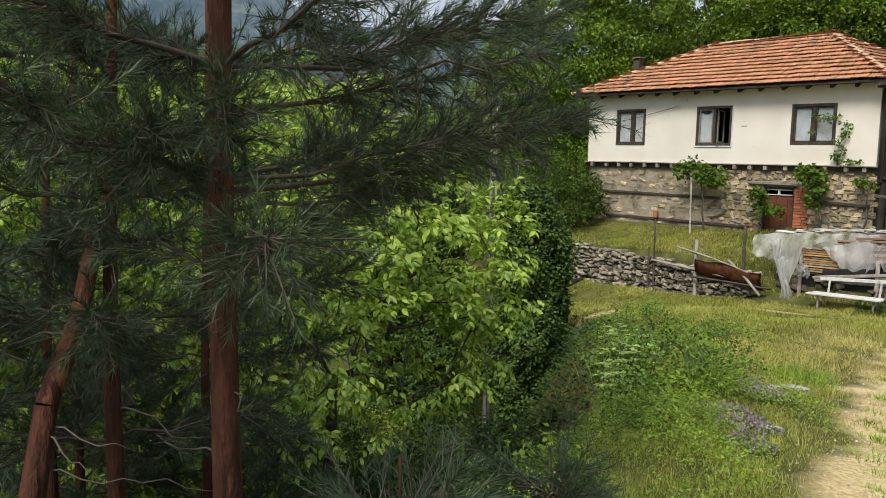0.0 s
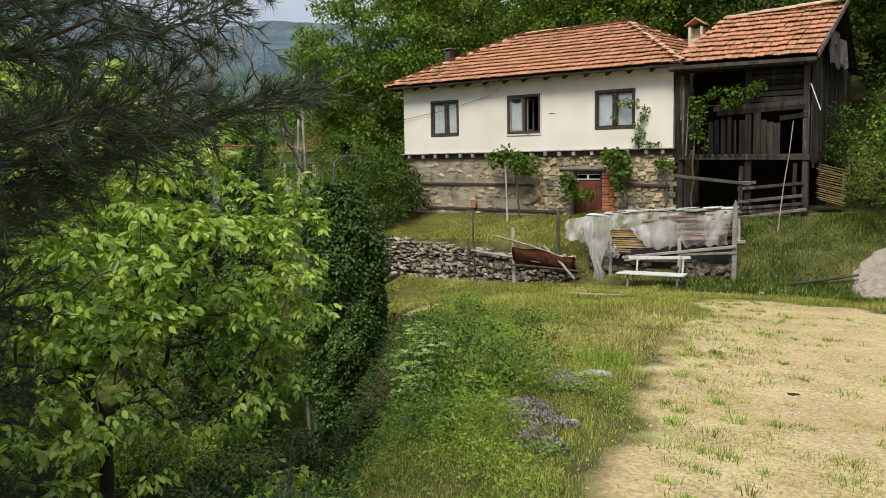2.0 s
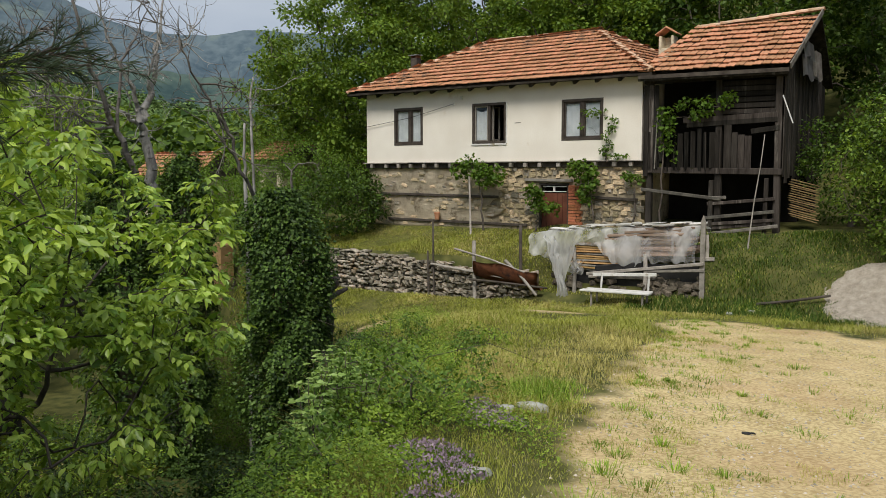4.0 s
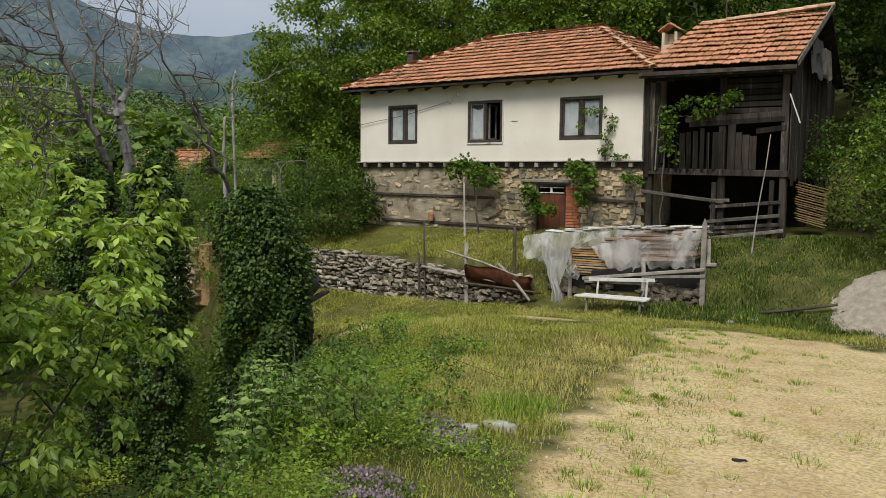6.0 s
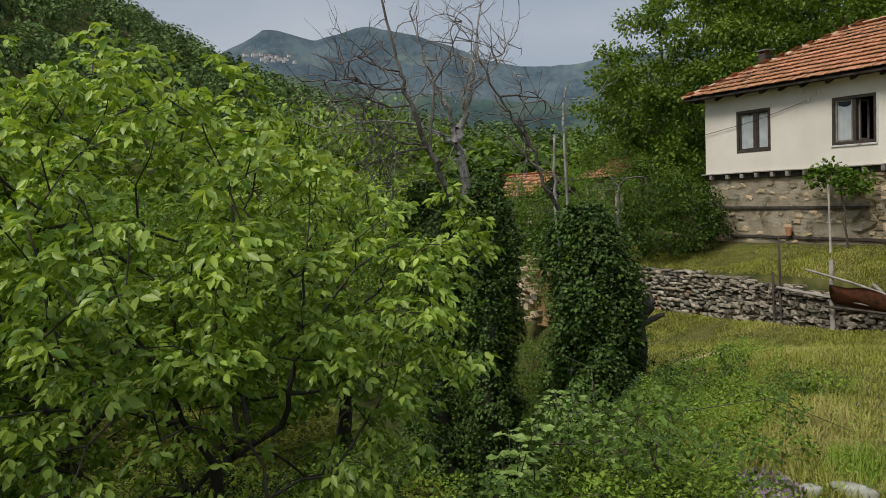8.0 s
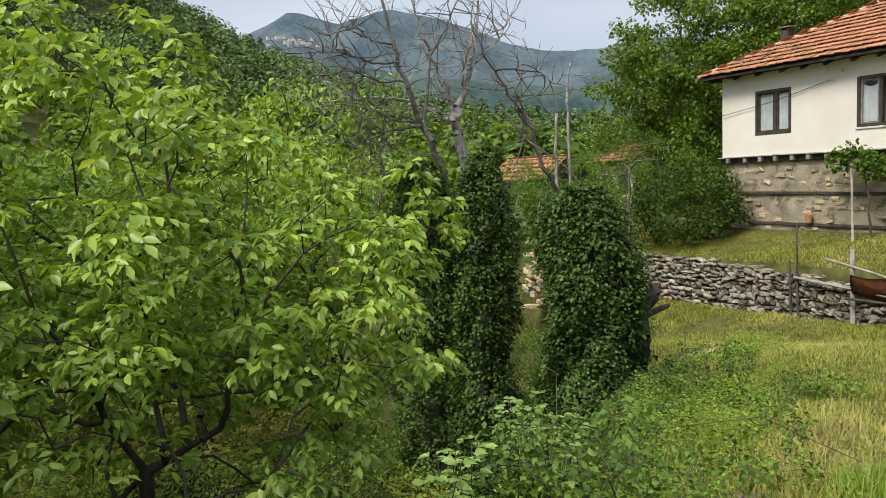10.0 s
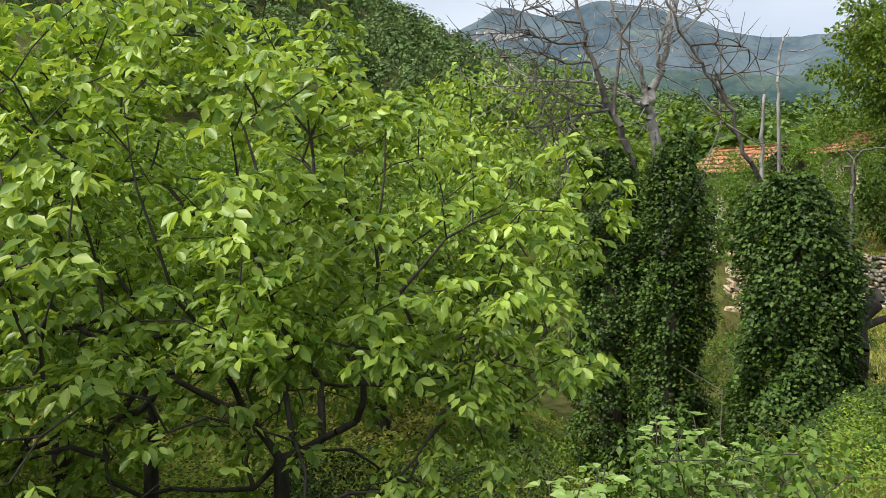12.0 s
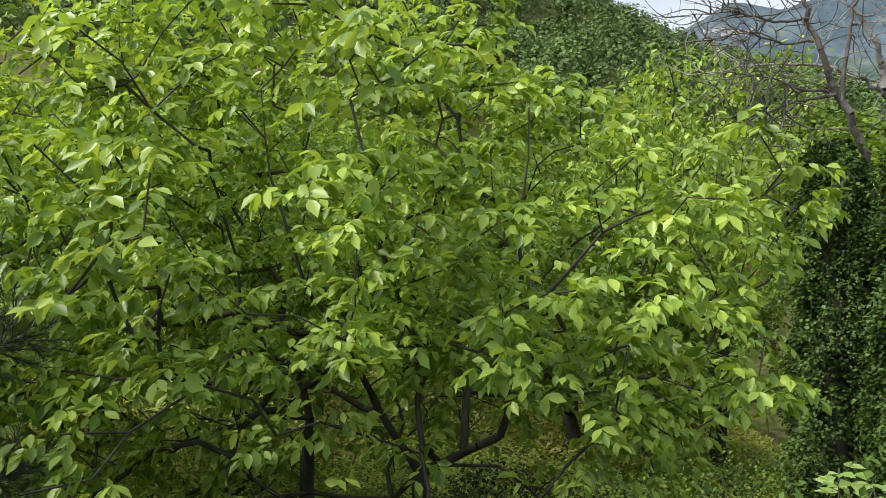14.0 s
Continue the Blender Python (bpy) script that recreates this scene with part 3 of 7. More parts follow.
# the walnut on the bank
def walnut(base, fork, env, n, label, leaves=5, size=1.0, guides=()):
    base = (base[0], base[1], float(ground_z(base[0], base[1])) - 0.1)
    tree = thing("walnut_tree", (base[0], base[1], base[2]), label, "tree")
    T = in_envelope(env, n, 0.45)
    # no leaves in the shade about the fork
    T = T[(np.hypot(T[:, 0] - fork[0], T[:, 1] - fork[1]) > 1.5) | (T[:, 2] > fork[2] + 0.9) | (rng.random(len(T)) < 0.32)]
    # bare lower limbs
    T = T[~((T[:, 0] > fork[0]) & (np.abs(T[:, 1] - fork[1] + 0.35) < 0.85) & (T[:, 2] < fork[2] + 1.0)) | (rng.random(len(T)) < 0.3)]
    pos, par, rad, first = grow(base, fork, T, 0.075, 0.0055, 0.10, 0.28, 0.035, 0.43, guides)
    rad[first + 1:] = np.minimum(rad[first + 1:], 0.042)
    wood_parts(tree, pos, par, rad, first, M_WALNUT_BARK, 6)
    n2 = len(T) * leaves
    C = np.repeat(T, leaves, axis=0) + rng.normal(0, 0.05, (n2, 3))
    a = rng.uniform(0, 2 * np.pi, n2)
    out = unit(C - np.array(fork))
    D = np.stack([np.cos(a), np.sin(a), rng.uniform(-0.35, 0.45, n2)], -1) + out * 0.6
    N = rng.normal(0, 0.25, (n2, 3)) + np.array([0, 0, 1.0])
    D = unit(D)
    side = unit(np.cross(D, np.array([[0, 0, 1.0]])))
    L = 0.25 * size * rng.uniform(0.7, 1.25, n2)
    VV, FF, k = [], [], 0
    for s, o in ((0.42, -1), (0.42, 1), (0.68, -1), (0.68, 1), (0.92, -1), (0.92, 1), (1.0, 0)):
        here = rng.random(n2) < 0.93
        m = int(here.sum())
        q = C + D * (s * L)[:, None] + np.array([[0, 0, -1.0]]) * (0.42 * L * s * s)[:, None]
        d = side * o * 0.62 + D * 0.5 + np.array([[0, 0, -0.58]]) + rng.normal(0, 0.26, (n2, 3))
        up = side * o * 0.7 + D * 0.45 + np.array([[0, 0, 0.55]]) + rng.normal(0, 0.42, (n2, 3))
        V, F = scatter(LEAF_V, LEAF_F, q[here], d[here], up[here], (size * 0.114 * (0.72 + 0.36 * s) * rng.uniform(0.75, 1.2, n2))[here])
        VV.append(V)
        FF.append(F + k)
        k += len(V)
    np_mesh("crown", np.concatenate(VV), np.concatenate(FF), L_WALNUT, tree)
    return tree


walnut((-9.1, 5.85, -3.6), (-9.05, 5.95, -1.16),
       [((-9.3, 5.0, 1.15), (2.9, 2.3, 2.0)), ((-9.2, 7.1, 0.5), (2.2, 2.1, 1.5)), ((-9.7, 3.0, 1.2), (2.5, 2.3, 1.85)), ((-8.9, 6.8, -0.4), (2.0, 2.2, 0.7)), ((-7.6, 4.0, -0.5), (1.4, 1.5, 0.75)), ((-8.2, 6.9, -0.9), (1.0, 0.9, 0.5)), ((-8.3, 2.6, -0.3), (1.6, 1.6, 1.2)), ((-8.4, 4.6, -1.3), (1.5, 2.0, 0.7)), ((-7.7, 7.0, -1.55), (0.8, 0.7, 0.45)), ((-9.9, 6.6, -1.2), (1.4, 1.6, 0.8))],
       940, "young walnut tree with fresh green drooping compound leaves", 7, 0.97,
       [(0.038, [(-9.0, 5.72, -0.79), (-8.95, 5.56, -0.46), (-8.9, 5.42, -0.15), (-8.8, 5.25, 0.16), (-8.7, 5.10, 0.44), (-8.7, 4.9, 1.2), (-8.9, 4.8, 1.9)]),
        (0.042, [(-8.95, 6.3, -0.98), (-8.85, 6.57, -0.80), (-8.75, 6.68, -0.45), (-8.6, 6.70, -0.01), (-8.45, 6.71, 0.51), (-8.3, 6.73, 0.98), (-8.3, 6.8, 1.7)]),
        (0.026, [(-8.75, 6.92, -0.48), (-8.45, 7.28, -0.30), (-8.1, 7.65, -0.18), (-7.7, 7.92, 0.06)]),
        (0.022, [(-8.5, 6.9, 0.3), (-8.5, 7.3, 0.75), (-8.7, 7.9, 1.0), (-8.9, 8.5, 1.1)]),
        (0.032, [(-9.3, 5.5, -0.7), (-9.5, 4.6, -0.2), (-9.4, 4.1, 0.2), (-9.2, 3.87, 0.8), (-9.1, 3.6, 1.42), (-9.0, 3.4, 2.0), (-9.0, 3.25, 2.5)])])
FAR_TREES = [((-15.5, 3.0), 3.4, 6.2, 1), ((-14.2, -2.0), 3.0, 6.0, 1), ((-19.8, 8.8), 3.0, 5.6, 0), ((-22, 2), 3.6, 6.5, 0), ((-26, 9), 3.6, 6.5, 1), ((-31, 15.5), 3.2, 6.0, 0), ((-24, -6), 4, 7, 0), ((-33, 4), 4, 7.5, 1), ((-36, 24), 4, 7, 0), ((-40, 14), 4.5, 8, 1), ((-9, -3), 2.6, 5.5, 0), ((-44, 2), 4.5, 8, 0)]
for (tx, ty), r, h, light in FAR_TREES:
    z0 = float(ground_z(tx, ty))
    broadleaf("gully_tree", "leafy tree with light green foliage growing in the gully" if light else "leafy mid-green tree growing in the gully", (tx, ty, None), (tx + 0.1, ty - 0.1, z0 + h * 0.25),
              [((tx, ty, z0 + h * 0.62), (r, r, h * 0.36)), ((tx + r * 0.4, ty + r * 0.5, z0 + h * 0.42), (r * 0.65, r * 0.65, h * 0.28))],
              150, 0.14, L_BUSH if light else L_OAK, M_WALNUT_BARK, 60, 0.6, 0.18, "trees in the gully", 0.55, 0.01)

walnut((-10.9, 4.6, -3.9), (-10.9, 4.75, -1.2),
       [((-11.0, 2.6, 0.3), (2.4, 2.2, 2.2)), ((-10.6, 4.6, -0.9), (2.0, 2.4, 0.9)), ((-10.4, 0.6, 0.2), (2.0, 1.8, 2.0))],
       330, "second young walnut tree with fresh green leaves, farther down the bank", 6, 1.0,
       [(0.05, [(-10.9, 4.65, -0.6), (-10.8, 4.4, 0.2), (-10.7, 4.1, 1.0), (-10.7, 3.6, 1.6)]), (0.04, [(-10.8, 4.9, -0.8), (-10.6, 5.3, -0.3), (-10.4, 5.6, 0.2)])])

zt = float(ground_z(-19.2, 11.8))
broadleaf("walnut_tree", "light green walnut tree standing behind the bare dead trees", (-19.2, 11.8, None), (-19.1, 11.8, zt + 3.0),
          [((-19.2, 11.6, 2.6), (2.3, 2.3, 1.7)), ((-18.9, 10.4, 1.2), (2.0, 2.0, 1.9)), ((-19.6, 12.8, 1.0), (1.9, 1.9, 1.7))],
          170, 0.14, L_WALNUT, M_WALNUT_BARK, 26, 0.5, 0.17, "", 0.5, 0.009, LEAF_V, LEAF_F, 0.6)

# big broadleaf trees about the house
BIG = [((-25.0, 31.5), 5.0, 10.0), ((-20.0, 34.5), 5.2, 11.0), ((-14.5, 36.0), 4.8, 10.0), ((-8.5, 36.0), 4.6, 10.5), ((-2.5, 34.0), 4.6, 10.5), ((3.0, 31.0), 4.6, 10.0), ((8.0, 27.0), 4.4, 9.5), ((-31.5, 38), 5.0, 10.0), ((-23.5, 44), 5.2, 12), ((-16, 46), 5, 12), ((-9, 45), 5, 13), ((-2, 43), 5, 13), ((5, 41), 5, 13), ((12, 35), 5, 12), ((-38, 46), 5, 11)]
for i, ((tx, ty), r, h) in enumerate(BIG):
    z0 = float(ground_z(tx, ty))
    light = i in (0, 1, 2)
    broadleaf("broadleaf_tree", "tall leafy tree with a full green crown behind the house" if light else "tall dark green forest tree on the hillside", (tx, ty, None), (tx + 0.3, ty - 0.2, z0 + h * 0.28),
              [((tx, ty, z0 + h * 0.58), (r, r, h * 0.40)), ((tx + r * 0.45, ty - r * 0.4, z0 + h * 0.38), (r * 0.6, r * 0.6, h * 0.25)), ((tx - r * 0.5, ty - r * 0.3, z0 + h * 0.42), (r * 0.6, r * 0.6, h * 0.27))],
              360 if light else 170, 0.26, L_OAK if light else L_DARK, M_BARK, 150 if light else (90 if i < 7 else 42), 0.62, 0.17 if light else (0.22 if i < 7 else 0.34), "trees behind the house", 0.6, 0.014)

# ivy-clad dead stumps
def ivy_column(name, label, base, top, radius, n, lean=(0, 0)):
    base = (base[0], base[1], min(base[2], float(ground_z(base[0], base[1])) - 0.1))
    b, h = np.array(base, float), top - base[2]
    col = thing(name, tuple(b), label, "ivy stump")
    pts = [b + np.array([lean[0] * f, lean[1] * f, h * f]) + rng.normal(0, 0.04, 3) for f in np.linspace(0, 0.96, 7)]
    rod("trunk", pts, radius * 0.42, radius * 0.22, M_BARK, col)
    per = 26
    m = n // per
    fc, ac = rng.random(m) ** 0.9, rng.uniform(0, 2 * np.pi, m)
    spread_r = 0.19 * rng.uniform(0.5, 1.5, m)
    q = unit(rng.normal(0, 1, (m * per, 3)))
    out = np.repeat(rng.uniform(-0.16, 0.12, m) + 0.24 * (rng.random(m) < 0.12), per)
    n = m * per
    f = np.clip(np.repeat(fc, per) + q[:, 0] * np.repeat(spread_r, per) / h, 0, 1)
    a = np.repeat(ac, per) + q[:, 1] * np.repeat(spread_r, per) / radius
    bulge = np.repeat(spread_r, per) * (np.abs(q[:, 2]) - 0.35) * 0.9 + out * radius
    prof = np.interp(f, [0, 0.12, 0.45, 0.8, 0.94, 1.0], [0.85, 0.9, 1.0, 0.86, 0.55, 0.12])
    r = radius * prof * (1 + 0.20 * np.sin(a * 3 + f * 9) + 0.12 * np.sin(a * 5 - f * 17) + rng.normal(0, 0.03, n)) * 0.86 + bulge
    arc, up = a * radius * 3.3, f * h * 2.6
    r = r * (1 + 0.34 * bumps(arc, up, 1.0, 2) + 0.20 * bumps(arc, up, 2.3, 5))
    P = b + np.stack([lean[0] * f + r * np.cos(a), lean[1] * f + r * np.sin(a), h * f], -1)
    D = np.stack([np.cos(a) * 0.9, np.sin(a) * 0.9, -0.55 + 0 * a], -1) + rng.normal(0, 0.55, (n, 3))
    N = np.stack([np.cos(a) * 0.6, np.sin(a) * 0.6, 0.9 + 0 * a], -1) + rng.normal(0, 0.4, (n, 3))
    V, F = scatter(SMALL_V * np.array([1.25, 1, 1]), SMALL_F, P, D, N, 0.072 * rng.uniform(0.6, 1.35, n))
    np_mesh("ivy", V, F, L_IVY, col)
    # loose shoots standing off the trunk
    m = int(h * 26)
    f, a = rng.random(m) ** 0.8, rng.uniform(0, 2 * np.pi, m)
    r0 = radius * np.interp(f, [0, 0.12, 0.45, 0.8, 0.94, 1.0], [0.85, 0.9, 1.0, 0.86, 0.55, 0.2])
    A = b + np.stack([lean[0] * f + r0 * 0.8 * np.cos(a), lean[1] * f + r0 * 0.8 * np.sin(a), h * f], -1)
    d = np.stack([np.cos(a), np.sin(a), rng.uniform(-0.2, 0.9, m)], -1)
    B = A + unit(d + rng.normal(0, 0.3, (m, 3))) * rng.uniform(0.12, 0.42, (m, 1))
    V, F = tube_arrays(A, B, np.full(m, 0.005), np.full(m, 0.002), 3)
    np_mesh("shoot_stems", V, F, M_BARK, col)["kind"] = "stuff"
    q = rng.random((m * 9, 1))
    P = np.repeat(A, 9, 0) * (1 - q) + np.repeat(B, 9, 0) * q
    V, F = scatter(SMALL_V * np.array([1.1, 1, 1]), SMALL_F, P, np.repeat(d, 9, 0) + rng.normal(0, 0.7, (m * 9, 3)), rng.normal(0, 0.4, (m * 9, 3)) + np.array([0, 0, 1.0]), 0.085 * rng.uniform(0.6, 1.3, m * 9))
    np_mesh("shoot_leaves", V, F, L_VINE, col)["kind"] = "stuff"
    return col


ivy_column("ivy_stump", "broken tree stump thickly overgrown with dark ivy", (-12.25, 13.93, -3.6), 1.3, 0.84, 50000, (-0.45, 0.1))
snag = thing("broken_snag", (-12.2, 14.6, float(ground_z(-12.2, 14.6))), "short broken dark snag leaning out of the ivy", "snag")
rod("shaft", [(-12.2, 14.6, float(ground_z(-12.2, 14.6)) - 0.1), (-12.35, 14.9, -1.5), (-12.5, 15.15, -1.0), (-12.58, 15.36, -0.72), (-12.58, 15.42, -0.55)], 0.19, 0.11, M_WALNUT_BARK, snag, sides=9, wobble=0.05)
rod("stub", [(-12.45, 15.1, -1.1), (-12.3, 15.4, -0.95), (-12.25, 15.55, -0.9)], 0.07, 0.04, M_WALNUT_BARK, snag)
ivy_column("ivy_stump", "tall dead trunk clad in dark ivy", (-15.05, 13.25, -3.8), 2.1, 0.52, 26000, (0.3, 0))
ivy_column("ivy_stump", "tall dead trunk clad in dark ivy", (-16.5, 12.9, -3.8), 1.9, 0.74, 30000, (-0.1, 0))


# bare dead trees, limb by limb
def dead_tree(label, base, limbs, twigs, wood=M_DEAD):
    """limbs: bent limbs as points with the radius at their foot; short twigs stand off along them."""
    foot = min(base[2], float(ground_z(base[0], base[1])) - 0.1)
    base = (base[0], base[1], foot)
    tree = thing("dead_tree", base, label, "tree")
    for k, (r, pts) in enumerate(limbs):
        P = np.array(pts, float)
        if k == 0:
            P[0, 2] = foot
        n = 4 * len(P)
        s = np.linspace(0, len(P) - 1, n)
        Q = np.stack([np.interp(s, range(len(P)), P[:, c]) for c in range(3)], -1)
        Q[1:-1] += rng.normal(0, min(0.04, 0.35 * r) if len(limbs) > 2 else 0.012, (n - 2, 3))
        rod("trunk" if k == 0 else "limb", Q, r, max(0.006, r * (0.28 if k == 0 and len(limbs) > 3 else 0.5 if k == 0 else 0.2)), wood, tree, sides=8 if k == 0 else 6)
        A, B, RA = [], [], []
        for _ in range(int(twigs * 0.9) if k else twigs // 2):
            i = rng.integers(max(1, n // 3), n)
            d = unit(Q[i] - Q[i - 1] + rng.normal(0, 0.65, 3))
            L = rng.uniform(0.35, 1.5)
            p, turn, rr = Q[i], rng.normal(0, 0.22, 3) + np.array([0, 0, 0.10]), 0.016
            for g in range(5):
                e = p + d * L / 5
                A.append(p)
                B.append(e)
                RA.append(rr)
                if g > 0 and rng.random() < 0.65:
                    f = unit(d + rng.normal(0, 0.75, 3))
                    q = e + f * L * rng.uniform(0.12, 0.28)
                    A += [e, q]
                    B += [q, q + unit(f + rng.normal(0, 0.45, 3)) * L * rng.uniform(0.08, 0.2)]
                    RA += [rr * 0.65, rr * 0.45]
                p, rr = e, rr * 0.82
                d = unit(d + turn + rng.normal(0, 0.16, 3))
        if not A:
            continue
        V, F = tube_arrays(A, B, np.array(RA), np.array(RA) * 0.7, 4)
        np_mesh("twig_work", V, F, wood, tree)["kind"] = "stuff"
    return tree


dead_tree("bare dead tree with a pale grey forked trunk", (-17.4, 14.6, -3.6), [
    (0.17, [(-17.4, 14.6, -3.6), (-17.4, 14.5, 1.0), (-17.4, 14.25, 2.5), (-17.4, 14.13, 2.95), (-17.4, 14.2, 3.1)]),
    (0.10, [(-17.4, 14.13, 2.9), (-17.4, 14.43, 3.45), (-17.4, 14.65, 4.4), (-17.5, 14.8, 4.9), (-17.6, 15.1, 6.2)]),
    (0.07, [(-17.4, 14.13, 2.9), (-17.4, 13.97, 3.57), (-17.5, 13.66, 4.2), (-17.5, 13.4, 4.8), (-17.6, 13.1, 5.9)]),
    (0.05, [(-17.4, 14.4, 3.4), (-17.3, 14.31, 3.92), (-17.2, 14.5, 4.6), (-17.1, 14.5, 5.6)]),
    (0.05, [(-17.4, 14.13, 2.75), (-17.3, 13.67, 3.02), (-17.3, 12.9, 3.3), (-17.2, 11.9, 3.28), (-17.1, 10.5, 3.1)]),
    (0.03, [(-17.4, 14.5, 4.0), (-17.2, 15.1, 4.5), (-17.1, 15.5, 5.2)])], 24)
dead_tree("leaning dead tree with long bare side branches", (-16.6, 13.6, -3.7), [
    (0.085, [(-16.6, 13.6, -3.7), (-16.6, 13.4, 1.6), (-16.6, 12.96, 2.53), (-16.6, 12.67, 3.11), (-16.6, 12.39, 3.9), (-16.6, 12.2, 4.6), (-16.7, 11.9, 6.0)]),
    (0.045, [(-16.6, 12.94, 2.55), (-16.6, 13.02, 3.44), (-16.6, 13.16, 4.2), (-16.6, 13.5, 4.65), (-16.6, 13.9, 5.5)]),
    (0.03, [(-16.6, 12.39, 3.94), (-16.5, 11.76, 3.87), (-16.4, 11.0, 4.04), (-16.3, 10.2, 3.96)]),
    (0.03, [(-16.6, 12.46, 3.56), (-16.5, 11.9, 3.52), (-16.4, 11.3, 3.67), (-16.3, 10.5, 3.56)]),
    (0.035, [(-16.6, 12.85, 2.66), (-16.5, 12.1, 2.53), (-16.4, 11.5, 2.33), (-16.3, 10.9, 2.27)]),
    (0.03, [(-16.6, 12.74, 2.7), (-16.5, 12.18, 2.75), (-16.4, 11.83, 2.88), (-16.2, 11.0, 3.0)]),
    (0.025, [(-16.5, 12.2, 2.55), (-16.4, 11.9, 2.33), (-16.3, 11.76, 2.0), (-16.3, 11.87, 1.62)]),
    (0.025, [(-16.6, 12.25, 4.3), (-16.5, 11.77, 4.31), (-16.4, 11.2, 4.5), (-16.3, 10.8, 4.35)])], 24, M_DARK_DEAD)
dead_tree("thin bare dead tree rising crooked out of the ivy", (-13.6, 14.6, -3.4), [
    (0.052, [(-13.6, 14.6, -3.4), (-13.6, 14.3, 0.6), (-13.6, 14.15, 1.16), (-13.6, 13.74, 1.71), (-13.6, 13.48, 2.46), (-13.6, 13.06, 2.98), (-13.6, 12.58, 3.6), (-13.6, 12.3, 4.2)]),
    (0.025, [(-13.6, 12.76, 3.38), (-13.6, 13.23, 3.43), (-13.6, 13.8, 3.38), (-13.6, 13.95, 3.26)]),
    (0.02, [(-13.6, 13.48, 2.5), (-13.6, 13.3, 2.88), (-13.6, 13.15, 3.1)]),
    (0.022, [(-13.6, 13.6, 2.0), (-13.5, 13.3, 2.2), (-13.5, 13.25, 2.35)])], 10, M_DARK_DEAD)
dead_tree("straight pale dead stub without bark", (-14.9, 15.1, -3.0), [(0.052, [(-14.9, 15.1, -3.0), (-14.9, 15.08, 1.2), (-14.9, 15.06, 1.8), (-14.9, 15.1, 2.79)])], 0)
dead_tree("straight pale dead stub without bark", (-15.5, 15.9, -3.0), [(0.04, [(-15.5, 15.9, -3.0), (-15.5, 15.86, 2.5), (-15.5, 15.83, 3.5), (-15.5, 15.95, 3.95)]), (0.02, [(-15.5, 15.85, 3.2), (-15.5, 16.0, 3.5), (-15.5, 16.05, 3.7)])], 2)
dead_tree("small dead snag with a hooked top", (-18.9, 20.6, -1.5), [(0.06, [(-18.9, 20.6, -1.5), (-18.9, 20.6, 0.8), (-18.85, 20.6, 1.75)]), (0.035, [(-18.85, 20.6, 1.7), (-18.5, 20.55, 1.95), (-17.8, 20.5, 1.95), (-17.6, 20.5, 1.9)]), (0.03, [(-18.85, 20.6, 1.7), (-19.2, 20.6, 2.0)])], 2, M_DARK_DEAD)

# the pine by the road
def pine(base, height, label, trunk_r, whorls, extra=(), lean=(0, 0)):
    tree = thing("pine_tree", base, label, "tree")
    b = np.array(base, float)
    top = b + np.array([lean[0], lean[1], height])
    pts = [b + (top - b) * f + np.array([0.03 * math.sin(5 * f), 0.03 * math.cos(7 * f), 0]) for f in np.linspace(0, 1, 12)]
    rod("trunk", pts, trunk_r, trunk_r * 0.3, M_PINE_BARK, tree, sides=10)
    ends = []
    todo = [(z0, 2 * np.pi * (k + rng.random() * 0.5) / n + z0 * 2.1, L * rng.uniform(0.75, 1.15)) for z0, n, L in whorls for k in range(n)]
    todo += [(z0, radians(a), l) for z0, a, l in extra]
    for z0, a, l in todo:
        p0 = b + (top - b) * (z0 / height)
        d = np.array([math.cos(a), math.sin(a), 0.12])
        bp = [p0 + d * l * f + np.array([0, 0, 0.10 * l * f * f]) + rng.normal(0, 0.03, 3) * (f > 0) for f in np.linspace(0, 1, 7)]
        rod("branch", bp, 0.006 + 0.006 * l, 0.004, M_WALNUT_BARK, tree, sides=5)
        for f in np.linspace(0.25, 1.0, int(5 + 10 * l)):
            q = p0 + d * l * f + np.array([0, 0, 0.10 * l * f * f])
            for _ in range(5):
                dd = unit(d + rng.normal(0, 0.7, 3) + np.array([0, 0, 0.10]))
                ends.append((q, q + dd * rng.uniform(0.12, 0.36)))
    if height > 2:
        # bare dead branches low on the trunk
        for _ in range(8):
            z0 = rng.uniform(1.3, 2.9)
            p0 = b + (top - b) * (z0 / height)
            a = rng.uniform(0, 2 * np.pi)
            d = np.array([math.cos(a), math.sin(a), rng.uniform(-0.25, 0.15)])
            l = rng.uniform(0.3, 0.9)
            bp = [p0 + d * l * f + rng.normal(0, 0.03, 3) * (f > 0) for f in np.linspace(0, 1, 6)]
            rod("dead_branch", bp, 0.007, 0.002, M_BARK, tree, sides=5)
    A = np.array([e[0] for e in ends])
    B = np.array([e[1] for e in ends])
    V, F = tube_arrays(A, B, np.full(len(A), 0.004), np.full(len(A), 0.002), 3)
    np_mesh("twig_work", V, F, M_BARK, tree)
    per = 36
    n = len(A) * per
    f = 0.25 + 0.75 * rng.random((n, 1)) ** 0.6
    Q = np.repeat(A, per, 0) * (1 - f) + np.repeat(B, per, 0) * f
    ax = unit(np.repeat(B - A, per, 0))
    D = ax * 0.85 + unit(rng.normal(0, 1, (n, 3))) * 0.65
    NV = np.array([[-0.024, 0, 0], [0.024, 0, 0], [0, 1, 0]])
    V, F = scatter(NV, np.array([[0, 1, 2]]), Q, D, rng.normal(0, 1, (n, 3)), rng.uniform(0.07, 0.115, n))
    np_mesh("needles", V, F, L_PINE, tree)
    return tree


